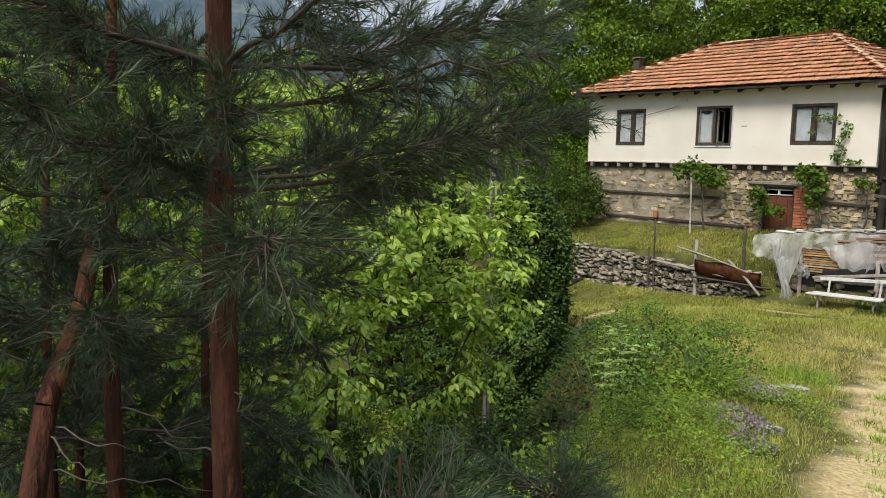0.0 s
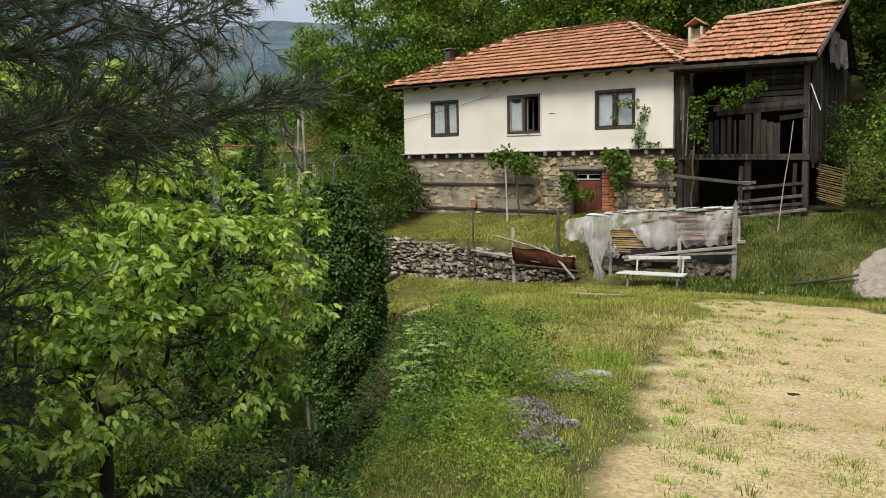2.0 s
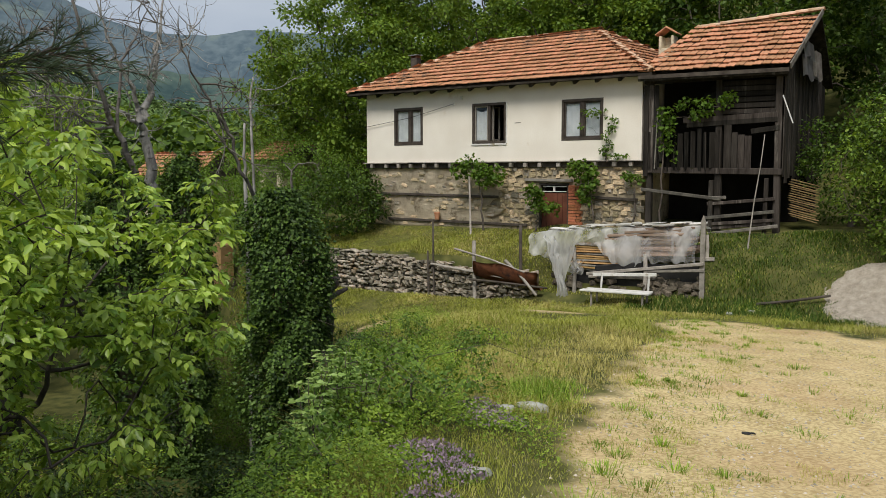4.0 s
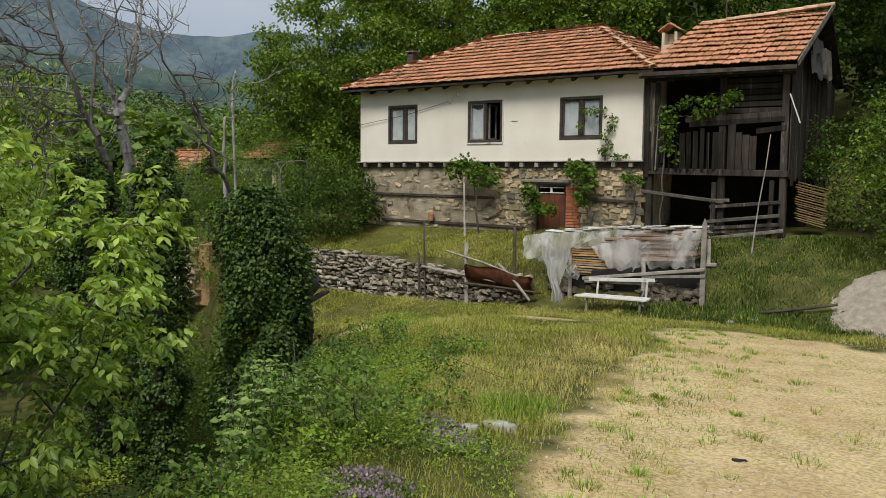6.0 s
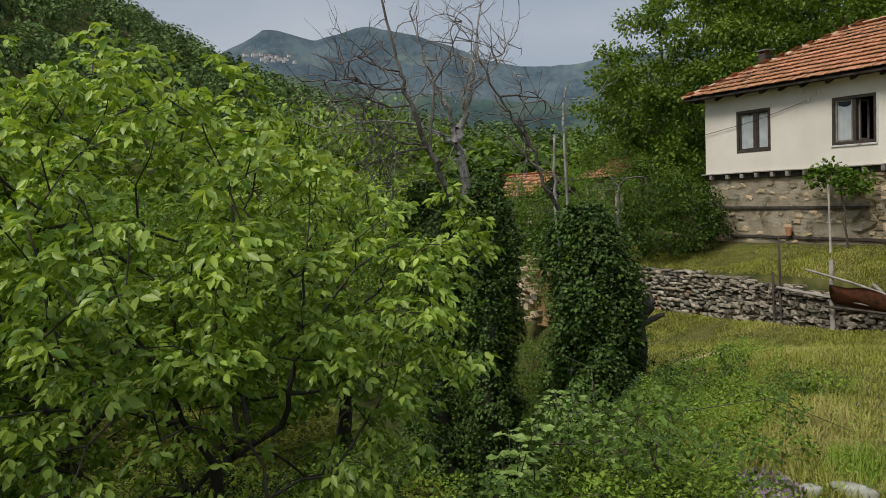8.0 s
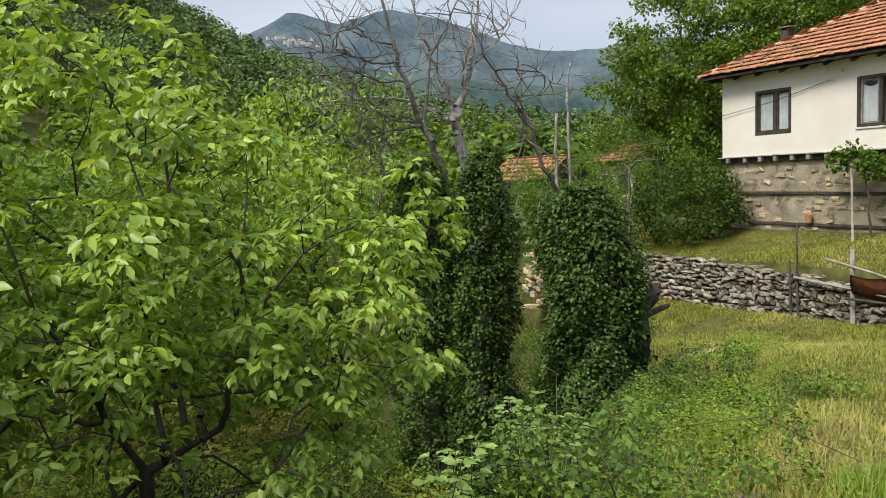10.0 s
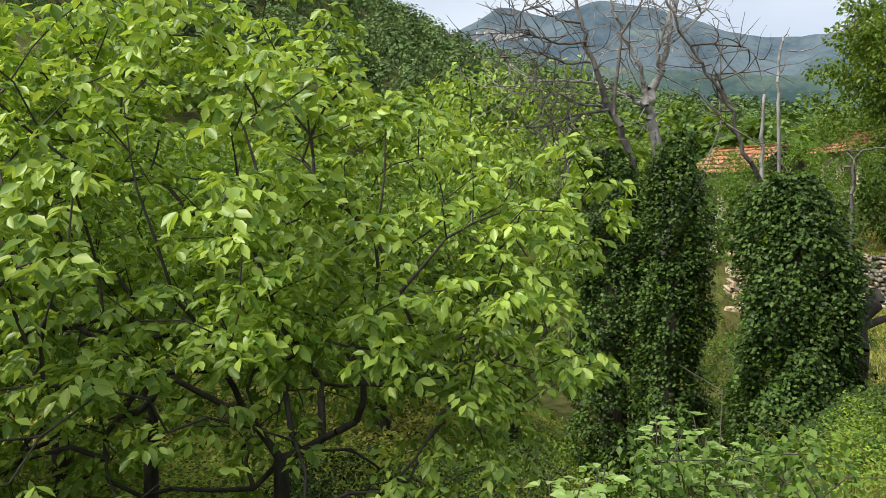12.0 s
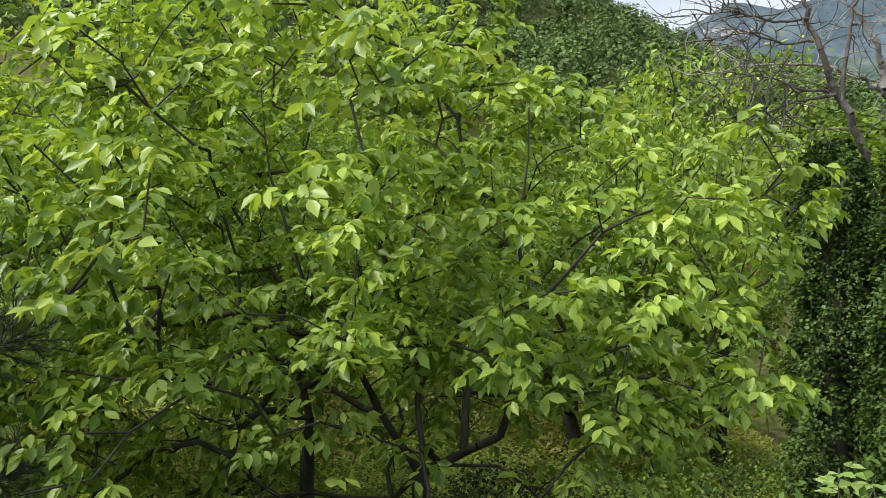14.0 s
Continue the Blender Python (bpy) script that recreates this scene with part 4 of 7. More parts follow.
pine((-4.0, 1.66, -1.3), 7.0, "pine with a reddish scaly trunk and dark needles", 0.085,
     [(2.5, 3, 1.2), (2.95, 4, 1.6), (3.5, 4, 1.9), (4.1, 5, 1.9), (4.7, 4, 1.7), (5.3, 3, 1.4)], [(3.30, 62, 1.6), (3.1, -28, 0.9), (3.0, -50, 0.8), (3.45, 40, 1.3), (2.8, 75, 1.3), (2.9, 74, 2.1)])
pine((-6.4, 1.6, -2.4), 5.8, "slender young pine with dark needles", 0.05,
     [(2.0, 3, 1.0), (2.7, 4, 1.2), (3.4, 4, 1.2), (4.1, 4, 1.1), (4.8, 3, 0.9)])
pine((-5.05, 1.53, -1.9), 5.6, "slender young pine with dark needles", 0.066,
     [(2.0, 3, 1.0), (2.7, 4, 1.2), (3.4, 4, 1.2), (4.1, 4, 1.1), (4.8, 3, 0.9)])


pine((-5.9, 0.4, -2.2), 5.8, "slender young pine with dark needles", 0.05,
     [(2.2, 4, 1.2), (3.1, 4, 1.3), (4.0, 4, 1.2)])
pine((-7.6, 2.2, -3.0), 6.6, "slender young pine with dark needles", 0.055,
     [(1.2, 4, 1.1), (1.8, 4, 1.3), (2.5, 4, 1.4), (3.3, 3, 1.2)])
pine((-6.6, 2.9, -2.8), 6.0, "slender young pine with dark needles", 0.05,
     [(1.0, 4, 1.0), (1.6, 4, 1.1), (2.2, 4, 1.2), (2.9, 3, 1.0)])
lean_t = thing("dead_pine", (-4.75, 0.98, -1.5), "dark leaning trunk of a dead young pine", "tree")
rod("trunk", [(-4.72, 0.95, -1.6), (-4.75, 0.98, 0.0), (-4.82, 1.08, 0.45), (-4.93, 1.3, 0.9), (-5.0, 1.42, 1.35)], 0.075, 0.045, M_PINE_BARK, lean_t, sides=9)
for q in range(7):
    a, z0 = rng.uniform(0, 6.3), rng.uniform(0.0, 1.2)
    p0 = np.array([-4.78 - 0.12 * z0, 1.0 + 0.25 * z0, z0])
    rod("dead_branch", [p0 + np.array([math.cos(a) * f, math.sin(a) * f, -0.1 * f + 0.05 * math.sin(9 * f)]) * 0.55 for f in np.linspace(0, 1, 6)], 0.007, 0.002, M_BARK, lean_t, sides=5)
# low pine sapling with pale candles
pine((-2.75, 1.75, -0.35), 0.95, "pine sapling with pale new candles", 0.014, [(0.4, 3, 0.2), (0.7, 3, 0.16)])
pine((-2.9, 2.9, -0.5), 0.8, "pine sapling with pale new candles", 0.012, [(0.35, 3, 0.18), (0.6, 3, 0.14)])


# shrubs
def shrub(name, label, base, r, h, n, leaf, size, group="", stems=7, per=24, rad=0.22, TV=SMALL_V, TF=SMALL_F):
    z0 = float(ground_z(base[0], base[1])) if len(base) < 3 else base[2]
    b = np.array([base[0], base[1], z0 - 0.03])
    sh = thing(name, tuple(b), label, "shrub", group)
    c = b + np.array([0, 0, h * 0.5])
    T = in_envelope([(c, (r, r, h * 0.52))], n, 0.5)
    T[:, 2] = np.maximum(T[:, 2], ground_z(T[:, 0], T[:, 1]) + 0.03)
    pos, par, rd, first = grow(b, b + np.array([0, 0, h * 0.15]), T, 0.02 * h + 0.008, 0.003, 0.15, 0.25, 0.03)
    V, F = tube_arrays(pos[par[1:]], pos[1:], rd[par[1:]], rd[1:], 4)
    np_mesh("stem", V, F, M_BARK, sh)["kind"] = "stuff"
    V, F = leaf_cloud(T, per, rad, size, TV, TF, 0.25)
    np_mesh("foliage", V, F, leaf, sh)
    return sh

# ---- stones, tiles ----
def stone_mesh(name, k, material):
    r = random.Random(k)
    bm = bmesh.new()
    bmesh.ops.create_cube(bm, size=1.0)
    bmesh.ops.subdivide_edges(bm, edges=bm.edges, cuts=1, use_grid_fill=True)
    for v in bm.verts:
        d = v.co.length
        v.co = v.co * (0.5 + 0.12 * r.random()) / d * (1.0 if d < 0.6 else 1.22 if d < 0.8 else 1.5)
        v.co += Vector((r.uniform(-1, 1), r.uniform(-1, 1), r.uniform(-1, 1))) * 0.075
    me = bpy.data.meshes.new(name)
    bm.to_mesh(me)
    bm.free()
    me.materials.append(material)
    return me


def place(name, me, parent, m):
    """A piece that shares its mesh, at the world pose m."""
    ob = new(name, me)
    ob.parent = parent
    ob.matrix_basis = Matrix.Translation(-origin(parent)) @ m
    return ob


def arrays_of(me):
    V = np.array([v.co[:] for v in me.vertices])
    F = np.array([p.vertices[:] for p in me.polygons])
    return V, F


def joined(name, me, poses, material, parent, label=""):
    """Many pieces in one mesh."""
    V, F = arrays_of(me)
    VV = [V @ np.array(m.to_3x3()).T + np.array(m.translation) for m in poses]
    FF = [F + len(V) * i for i in range(len(VV))]
    ob = np_mesh(name, np.concatenate(VV), np.concatenate(FF), material, parent, label)
    ob["kind"] = "stuff"
    return ob


def rubble(rnd, x0, x1, z_low, z_high, course=(0.10, 0.24), length=(0.16, 0.46), holes=()):
    """Places of rubble stones in rough courses: x, z, width, height."""
    out = []
    z = min(z_low(x0), z_low(x1))
    top = max(z_high(x0), z_high(x1))
    while z < top:
        h = rnd.uniform(*course)
        x = x0 + rnd.uniform(-0.1, 0.05)
        while x < x1:
            w = rnd.uniform(*length)
            cx, cz = x + w / 2, z + h / 2 + rnd.uniform(-0.02, 0.02)
            if z_low(cx) - 0.1 < cz < z_high(cx) and not any(a < cx < b and c < cz < d for a, b, c, d in holes):
                out.append((cx, cz, w, h))
            x += w + 0.012
        z += h + 0.010
    return out


def tile_mesh(material):
    w, l = 0.212, 0.43
    xs = [-w / 2, -w * 0.30, -w * 0.05, w * 0.2, w * 0.38, w / 2]
    hs = [0.030, 0.012, 0.024, 0.010, 0.014, 0.034]
    bm = bmesh.new()
    f = [bm.verts.new((x, 0, h + 0.062)) for x, h in zip(xs, hs)]
    b = [bm.verts.new((x, l, h)) for x, h in zip(xs, hs)]
    u = [bm.verts.new((x, 0.004, h + 0.042)) for x, h in zip(xs, hs)]
    for i in range(5):
        bm.faces.new((f[i], f[i + 1], b[i + 1], b[i]))
        bm.faces.new((u[i], u[i + 1], f[i + 1], f[i]))
    me = bpy.data.meshes.new("tile")
    bm.to_mesh(me)
    bm.free()
    me.materials.append(material)
    return me


def cap_mesh(material):
    bm = bmesh.new()
    n = 6
    a, b, c = [], [], []
    for i in range(n + 1):
        t = math.pi * i / n
        a.append(bm.verts.new((math.cos(t) * 0.115, 0, math.sin(t) * 0.10)))
        b.append(bm.verts.new((math.cos(t) * 0.095, 0.40, math.sin(t) * 0.085)))
        c.append(bm.verts.new((math.cos(t) * 0.095, 0.004, math.sin(t) * 0.08)))
    for i in range(n):
        bm.faces.new((a[i], a[i + 1], b[i + 1], b[i]))
        bm.faces.new((c[i], c[i + 1], a[i + 1], a[i]))
    me = bpy.data.meshes.new("ridge_tile")
    bm.to_mesh(me)
    bm.free()
    me.materials.append(material)
    return me


TILE, TILE_J, CAP = tile_mesh(M_TILE), tile_mesh(M_TILE_STUFF), cap_mesh(M_CAP)


def slope_poses(A, B, C, D, pitch=0.345, jitter=1.0, seed=0):
    """Poses of tiles on a roof slope with eave A-B and ridge D-C."""
    rnd = random.Random(seed)
    A, B, C, D = (Vector(p) for p in (A, B, C, D))
    U = (B - A).normalized()
    W = (D - A) - U * (D - A).dot(U)
    H = W.length
    W.normalize()
    N = U.cross(W)
    out, rows = [], int(H / pitch)
    for i in range(rows + 1):
        v = i * H / (rows + 0.6)
        f = v / H
        u0 = (D - A).dot(U) * f
        u1 = (B - A).length + ((C - B).dot(U)) * f
        n = max(1, int(round((u1 - u0) / 0.213)))
        sag = rnd.uniform(-0.02, 0.02)
        for k in range(n):
            u = u0 + (k + 0.5) * (u1 - u0) / n
            p = A + U * u + W * (v + sag + rnd.gauss(0, 0.012) * jitter) + N * (0.03 + rnd.gauss(0, 0.004) * jitter)
            R = Matrix((U, W, N)).transposed().to_4x4()
            out.append(Matrix.Translation(p) @ R @ Matrix.Rotation(rnd.gauss(0, 0.022) * jitter, 4, "Z") @ Matrix.Rotation(rnd.gauss(0, 0.02) * jitter, 4, "Y"))
    return out


def ridge_caps(parent, A, B, seed=0):
    rnd = random.Random(seed)
    A, B = Vector(A), Vector(B)
    d = B - A
    n = max(1, int(d.length / 0.33))
    q = d.to_track_quat("Y", "Z").to_matrix().to_4x4()
    for i in range(n):
        p = A + d * (i / n) + Vector((0, 0, 0.03 + rnd.uniform(-0.012, 0.012)))
        place("ridge_tile", CAP, parent, Matrix.Translation(p) @ q @ Matrix.Rotation(rnd.gauss(0, 0.05), 4, "Z"))


# ---- the house ----
HX0, HX1, HY0, HY1 = -18.37, -8.64, 23.75, 30.2
FLOOR_Z, EAVE_Z = 1.98, 4.30
house = thing("house", (-13.5, 23.75, -0.1), "old white-plastered village house, rubble-stone ground floor, red tiled hip roof", "house")
WINDOWS = [(-17.2, -16.03, 2.56, 3.78), (-14.14, -12.93, 2.55, 3.79), (-11.07, -9.78, 2.58, 3.76)]

# plastered upper storey, openings cut through
bm = bmesh.new()
xs = [HX0] + [v for w in WINDOWS for v in w[:2]] + [HX1]
T = 0.30
for i in range(0, len(xs), 2):
    box(bm, xs[i], xs[i + 1], HY0, HY0 + T, FLOOR_Z, EAVE_Z)
for x0, x1, z0, z1 in WINDOWS:
    box(bm, x0, x1, HY0, HY0 + T, FLOOR_Z, z0)
    box(bm, x0, x1, HY0, HY0 + T, z1, EAVE_Z)
bmesh.ops.remove_doubles(bm, verts=bm.verts, dist=0.001)
part("front_wall", bm, M_PLASTER, house, "cream white plaster wall")
part("side_wall", boxes((HX0, HX0 + T, HY0 + T, HY1, FLOOR_Z, EAVE_Z)), M_PLASTER, house)
part("side_wall", boxes((HX1 - T, HX1, HY0 + T, HY1, FLOOR_Z, EAVE_Z)), M_PLASTER, house)
part("back_wall", boxes((HX0 + T, HX1 - T, HY1 - T, HY1, FLOOR_Z, EAVE_Z)), M_PLASTER, house)
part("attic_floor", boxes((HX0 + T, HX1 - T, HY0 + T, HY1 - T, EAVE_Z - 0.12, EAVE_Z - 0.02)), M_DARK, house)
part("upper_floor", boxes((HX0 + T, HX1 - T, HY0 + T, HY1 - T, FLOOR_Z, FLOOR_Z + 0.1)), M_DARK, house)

# ground floor: stone core with a doorway
DX0, DX1, DZ1 = -11.82, -10.85, 1.34
bm = boxes((HX0 + 0.06, DX0, HY0 + 0.10, HY0 + 0.5, -0.6, 1.80), (DX1, HX1 - 0.02, HY0 + 0.10, HY0 + 0.5, -0.6, 1.80), (DX0, DX1, HY0 + 0.10, HY0 + 0.5, DZ1, 1.80))
part("stone_wall", bm, M_WALL_MORTAR, house, "rubble stone wall set in earth mortar")
part("side_wall", boxes((HX0 + 0.06, HX0 + 0.5, HY0 + 0.5, HY1, -0.6, 1.80)), M_MUD, house)
part("side_wall", boxes((HX1 - 0.5, HX1 - 0.02, HY0 + 0.5, HY1, -0.6, 1.80)), M_MUD, house)
part("back_wall", boxes((HX0 + 0.5, HX1 - 0.5, HY1 - 0.4, HY1, -0.6, 1.80)), M_MUD, house)

# mud plaster over the western half of the stone, broken at its border
bm = bmesh.new()
rows, cols = 14, 40
grid = []
for i in range(rows + 1):
    line = []
    for k in range(cols + 1):
        z = -0.15 + 1.93 * i / rows
        x = HX0 + 0.05 + (5.1 + 0.35 * math.sin(i * 1.7) + 0.2 * math.sin(i * 3.1)) * k / cols
        y = HY0 + 0.045 + 0.025 * math.sin(x * 3.1 + z * 2) * math.sin(z * 4.3 + x) + random.uniform(-0.008, 0.008)
        line.append(bm.verts.new((x, y, z)))
    grid.append(line)
for i in range(rows):
    for k in range(cols):
        bm.faces.new((grid[i][k], grid[i][k + 1], grid[i + 1][k + 1], grid[i + 1][k]))
bmesh.ops.solidify(bm, geom=bm.faces, thickness=-0.06)
part("mud_render", bm, M_MUD, house, "tan mud render over the stones", smooth=True)

# timber band between the storeys
part("floor_beam", beam(bmesh.new(), (HX0 - 0.08, HY0 + 0.10, 1.89), (HX1 + 0.05, HY0 + 0.10, 1.89), 0.14, 0.16, 0.01), M_BEAM, house, "dark weathered floor beam")
bm = bmesh.new()
px = HX0 - 0.1
while px < HX1:
    L = random.uniform(1.6, 2.6)
    beam(bm, (px, HY0 - 0.03, 1.985 + random.uniform(-0.012, 0.012)), (min(px + L, HX1 + 0.06), HY0 - 0.03, 1.985 + random.uniform(-0.015, 0.015)), 0.14, 0.035, 0.006)
    px += L + 0.01
part("edge_board", bm, M_GREY_WOOD, house, "grey weathered edge boards")
x = HX0 + 0.25
while x < HX1 - 0.1:
    part("joist_end", beam(bmesh.new(), (x, HY0 - 0.06 - random.uniform(0, 0.05), 1.885), (x, HY0 + 0.08, 1.885), 0.11, 0.13, 0.012), M_GREY_WOOD, house)
    x += random.uniform(0.48, 0.62)
for zc, xa, xb in ((0.94, HX0 + 0.6, -13.2), (0.10, HX0 + 0.9, -12.2), (0.92, -10.2, HX1 - 0.1)):
    part("tie_beam", beam(bmesh.new(), (xa, HY0 + 0.03, zc + 0.03), (xb, HY0 + 0.03, zc - 0.03), 0.09, 0.085, 0.012), M_BEAM, house, "weathered tie beam in the stone wall")

# stones of the open masonry
rnd = random.Random(5)
STONES = [stone_mesh("stone", 40 + k, M_STONE if k % 4 else M_GREY_STONE) for k in range(8)]
for cx, cz, w, h in rubble(rnd, -13.15, HX1 - 0.05, lambda x: -0.25, lambda x: 1.78, (0.09, 0.18), (0.12, 0.36), [(DX0 - 0.12, DX1 + 0.42, -1, 1.52), (-10.2, -8.7, 0.86, 0.99)]):
    m = Matrix.Translation((cx, HY0 + 0.105 + rnd.uniform(-0.01, 0.02), cz + rnd.uniform(-0.03, 0.03))) @ Matrix.Rotation(rnd.gauss(0, 0.14), 4, "Y") @ Matrix.Diagonal((w * rnd.uniform(0.65, 0.98), 0.09, h * rnd.uniform(0.6, 1.1), 1))
    place("stone", rnd.choice(STONES), house, m)
for k in range(90):
    cx, cz = rnd.uniform(HX0 + 0.3, -13.4), rnd.uniform(0.0, 1.72)
    m = Matrix.Translation((cx, HY0 + 0.065, cz)) @ Matrix.Rotation(rnd.gauss(0, 0.1), 4, "Y") @ Matrix.Diagonal((rnd.uniform(0.10, 0.26), 0.10, rnd.uniform(0.05, 0.11), 1))
    place("stone", rnd.choice(STONES), house, m)
bm = bmesh.new()
box(bm, -0.5, 0.5, -0.5, 0.5, -0.5, 0.5)
bmesh.ops.bevel(bm, geom=bm.edges[:], offset=0.05, segments=1, affect="EDGES")
BRICK = bpy.data.meshes.new("brick")
bm.to_mesh(BRICK)
bm.free()
BRICK.materials.append(M_BRICK)
for i in range(18):
    z = -0.15 + i * 0.082
    cut = rnd.uniform(0.18, 0.3)
    for a, b in (((-10.84), -10.84 + cut), (-10.84 + cut + 0.01, -10.84 + rnd.uniform(0.34, 0.44))):
        place("brick", BRICK, house, Matrix.Translation(((a + b) / 2, HY0 + 0.09 + rnd.uniform(-0.01, 0.01), z)) @ Matrix.Diagonal((b - a, 0.14, 0.07, 1)))

# door
door = part("door", boxes((DX0 + 0.05, DX1 - 0.05, HY0 + 0.16, HY0 + 0.21, -0.12, 1.06), bevel=0.006), M_DOOR, house, "red-brown wooden plank door")
for k in range(5):
    a = DX0 + 0.06 + k * 0.172
    part("plank", boxes((a, a + 0.166, HY0 + 0.14, HY0 + 0.158, -0.11, 1.05), bevel=0.004), M_DOOR, door)
part("door_frame", boxes((DX0, DX0 + 0.06, HY0 + 0.08, HY0 + 0.24, -0.12, DZ1), (DX1 - 0.06, DX1, HY0 + 0.08, HY0 + 0.24, -0.12, DZ1), (DX0 + 0.06, DX1 - 0.06, HY0 + 0.08, HY0 + 0.24, 1.28, DZ1), bevel=0.005), M_FRAME, house)
part("transom", boxes((DX0 + 0.1, DX1 - 0.1, HY0 + 0.12, HY0 + 0.16, 1.08, 1.11), (DX0 + 0.1, DX1 - 0.1, HY0 + 0.12, HY0 + 0.16, 1.23, 1.26), (DX0 + 0.44, DX0 + 0.50, HY0 + 0.12, HY0 + 0.16, 1.11, 1.23), bevel=0.004), M_WHITE, house, "pale transom frame")
# black panel in place of the unlit room behind the door
part("doorway_dark_panel", boxes((DX0, DX1, HY0 + 0.45, HY0 + 0.5, -0.12, DZ1)), M_DARK, house)
part("lintel", beam(bmesh.new(), (-12.28, HY0 + 0.07, 1.44), (-10.72, HY0 + 0.07, 1.42), 0.16, 0.085, 0.012), M_GREY_WOOD, house, "pale grey wooden lintel")

# windows
M_GLASS = bpy.data.materials.new("window_glass")
nd, lk, bs = links(M_GLASS)
nd.remove(bs)
ga, ta, mxs = nd.new("ShaderNodeBsdfGlossy"), nd.new("ShaderNodeBsdfTransparent"), nd.new("ShaderNodeMixShader")
ga.inputs["Roughness"].default_value = 0.03
ta.inputs["Color"].default_value = (0.90, 0.93, 0.93, 1)
mxs.inputs[0].default_value = 0.14
lk.new(ta.outputs[0], mxs.inputs[1])
lk.new(ga.outputs[0], mxs.inputs[2])
lk.new(mxs.outputs[0], nd["Material Output"].inputs["Surface"])


def window(x0, x1, z0, z1, look_kind):
    y = HY0
    win = part("window", boxes((x0, x0 + 0.075, y - 0.012, y + 0.12, z0, z1), (x1 - 0.075, x1, y - 0.012, y + 0.12, z0, z1), (x0 + 0.075, x1 - 0.075, y - 0.012, y + 0.12, z1 - 0.08, z1), (x0 + 0.075, x1 - 0.075, y - 0.012, y + 0.12, z0, z0 + 0.08), bevel=0.006), M_FRAME, house, "dark brown wooden window")
    mid = (x0 + x1) / 2 + (0.06 if look_kind == 1 else 0.0)
    part("mullion", boxes((mid - 0.045, mid + 0.045, y + 0.01, y + 0.11, z0 + 0.08, z1 - 0.08), bevel=0.005), M_FRAME, win)
    for k, (a, b) in enumerate(((x0 + 0.075, mid - 0.045), (mid + 0.045, x1 - 0.075))):
        is_open = look_kind == 2 and k == 1
        if not is_open:
            w = 0.045
            part("casement", boxes((a, a + w, y + 0.03, y + 0.07, z0 + 0.08, z1 - 0.08), (b - w, b, y + 0.03, y + 0.07, z0 + 0.08, z1 - 0.08), (a + w, b - w, y + 0.03, y + 0.07, z1 - 0.08 - w, z1 - 0.08), (a + w, b - w, y + 0.03, y + 0.07, z0 + 0.08, z0 + 0.08 + w), bevel=0.004), M_FRAME if look_kind != 2 else M_GREY_WOOD, win)
            bm = bmesh.new()
            bm.faces.new([bm.verts.new(p) for p in ((a + w, y + 0.05, z0 + 0.08 + w), (b - w, y + 0.05, z0 + 0.08 + w), (b - w, y + 0.05, z1 - 0.08 - w), (a + w, y + 0.05, z1 - 0.08 - w))])
            pane = part("pane", bm, M_GLASS, win)
            pane.visible_shadow = False
            # curtain in folds
            bm = bmesh.new()
            n = 26
            low = z0 + 0.1
            tops, bots = [], []
            for i in range(n + 1):
                xx = a + (b - a) * i / n
                yy = y + 0.085 + 0.005 * math.sin(i * 0.9 + k) + 0.003 * math.sin(i * 2.3)
                tops.append(bm.verts.new((xx, yy, z1 - (0.10 if look_kind != 2 else 0.16 + 0.1 * math.sin(math.pi * i / n)))))
                bots.append(bm.verts.new((xx, yy, low if look_kind != 3 or k == 0 else low + 0.0)))
            for i in range(n):
                bm.faces.new((bots[i], bots[i + 1], tops[i + 1], tops[i]))
            part("curtain", bm, M_CURTAIN, win, "pale curtain", smooth=True)
        else:
            # casement swung inwards
            c = boxes((a + 0.005, a + 0.045, y + 0.13, y + 0.55, z0 + 0.1, z0 + 0.15), (a + 0.005, a + 0.045, y + 0.13, y + 0.55, z1 - 0.15, z1 - 0.1), (a + 0.005, a + 0.045, y + 0.50, y + 0.55, z0 + 0.15, z1 - 0.15), (a + 0.005, a + 0.045, y + 0.13, y + 0.18, z0 + 0.15, z1 - 0.15))
            part("casement", c, M_GREY_WOOD, win, "casement swung open inwards")
    return win


window(*WINDOWS[0], 1)
w2 = window(*WINDOWS[1], 2)
part("sill", boxes((-14.16, -12.90, HY0 - 0.03, HY0 + 0.06, 2.50, 2.548), bevel=0.006), M_WHITE, w2, "white painted sill")
part("edge_strip", boxes((-12.928, -12.88, HY0 - 0.02, HY0 + 0.05, 2.55, 3.80), bevel=0.005), M_WHITE, w2)
window(*WINDOWS[2], 3)

# roof
E0, E1, EY0, EY1, EZ, RZ = -18.85, -8.22, 23.28, 30.75, 4.29, 6.17
RIDGE_Y, RA, RB = 26.98, -15.4, -11.35
A, B, C, D = (E0, EY0, EZ), (E1, EY0, EZ), (RB, RIDGE_Y, RZ), (RA, RIDGE_Y, RZ)
A2, B2 = (E0, EY1, EZ), (E1 + 0.3, EY1 + 0.25, EZ + 0.3)
bm = bmesh.new()
v = {k: bm.verts.new(p) for k, p in dict(A=A, B=B, C=C, D=D, A2=A2, B2=B2).items()}
for f in ("ABCD", ("B", "B2", "C"), ("B2", "A2", "D", "C"), ("A2", "A", "D")):
    bm.faces.new([v[k] for k in f])
bmesh.ops.recalc_face_normals(bm, faces=bm.faces)
bmesh.ops.solidify(bm, geom=bm.faces[:], thickness=0.05)
roof = part("roof", bm, M_BEAM, house, "hip roof of weathered orange-red clay tiles")
front = slope_poses(A, B, C, D, seed=1)
keep = [m for m in front if m.translation.x > -16.2][:300]
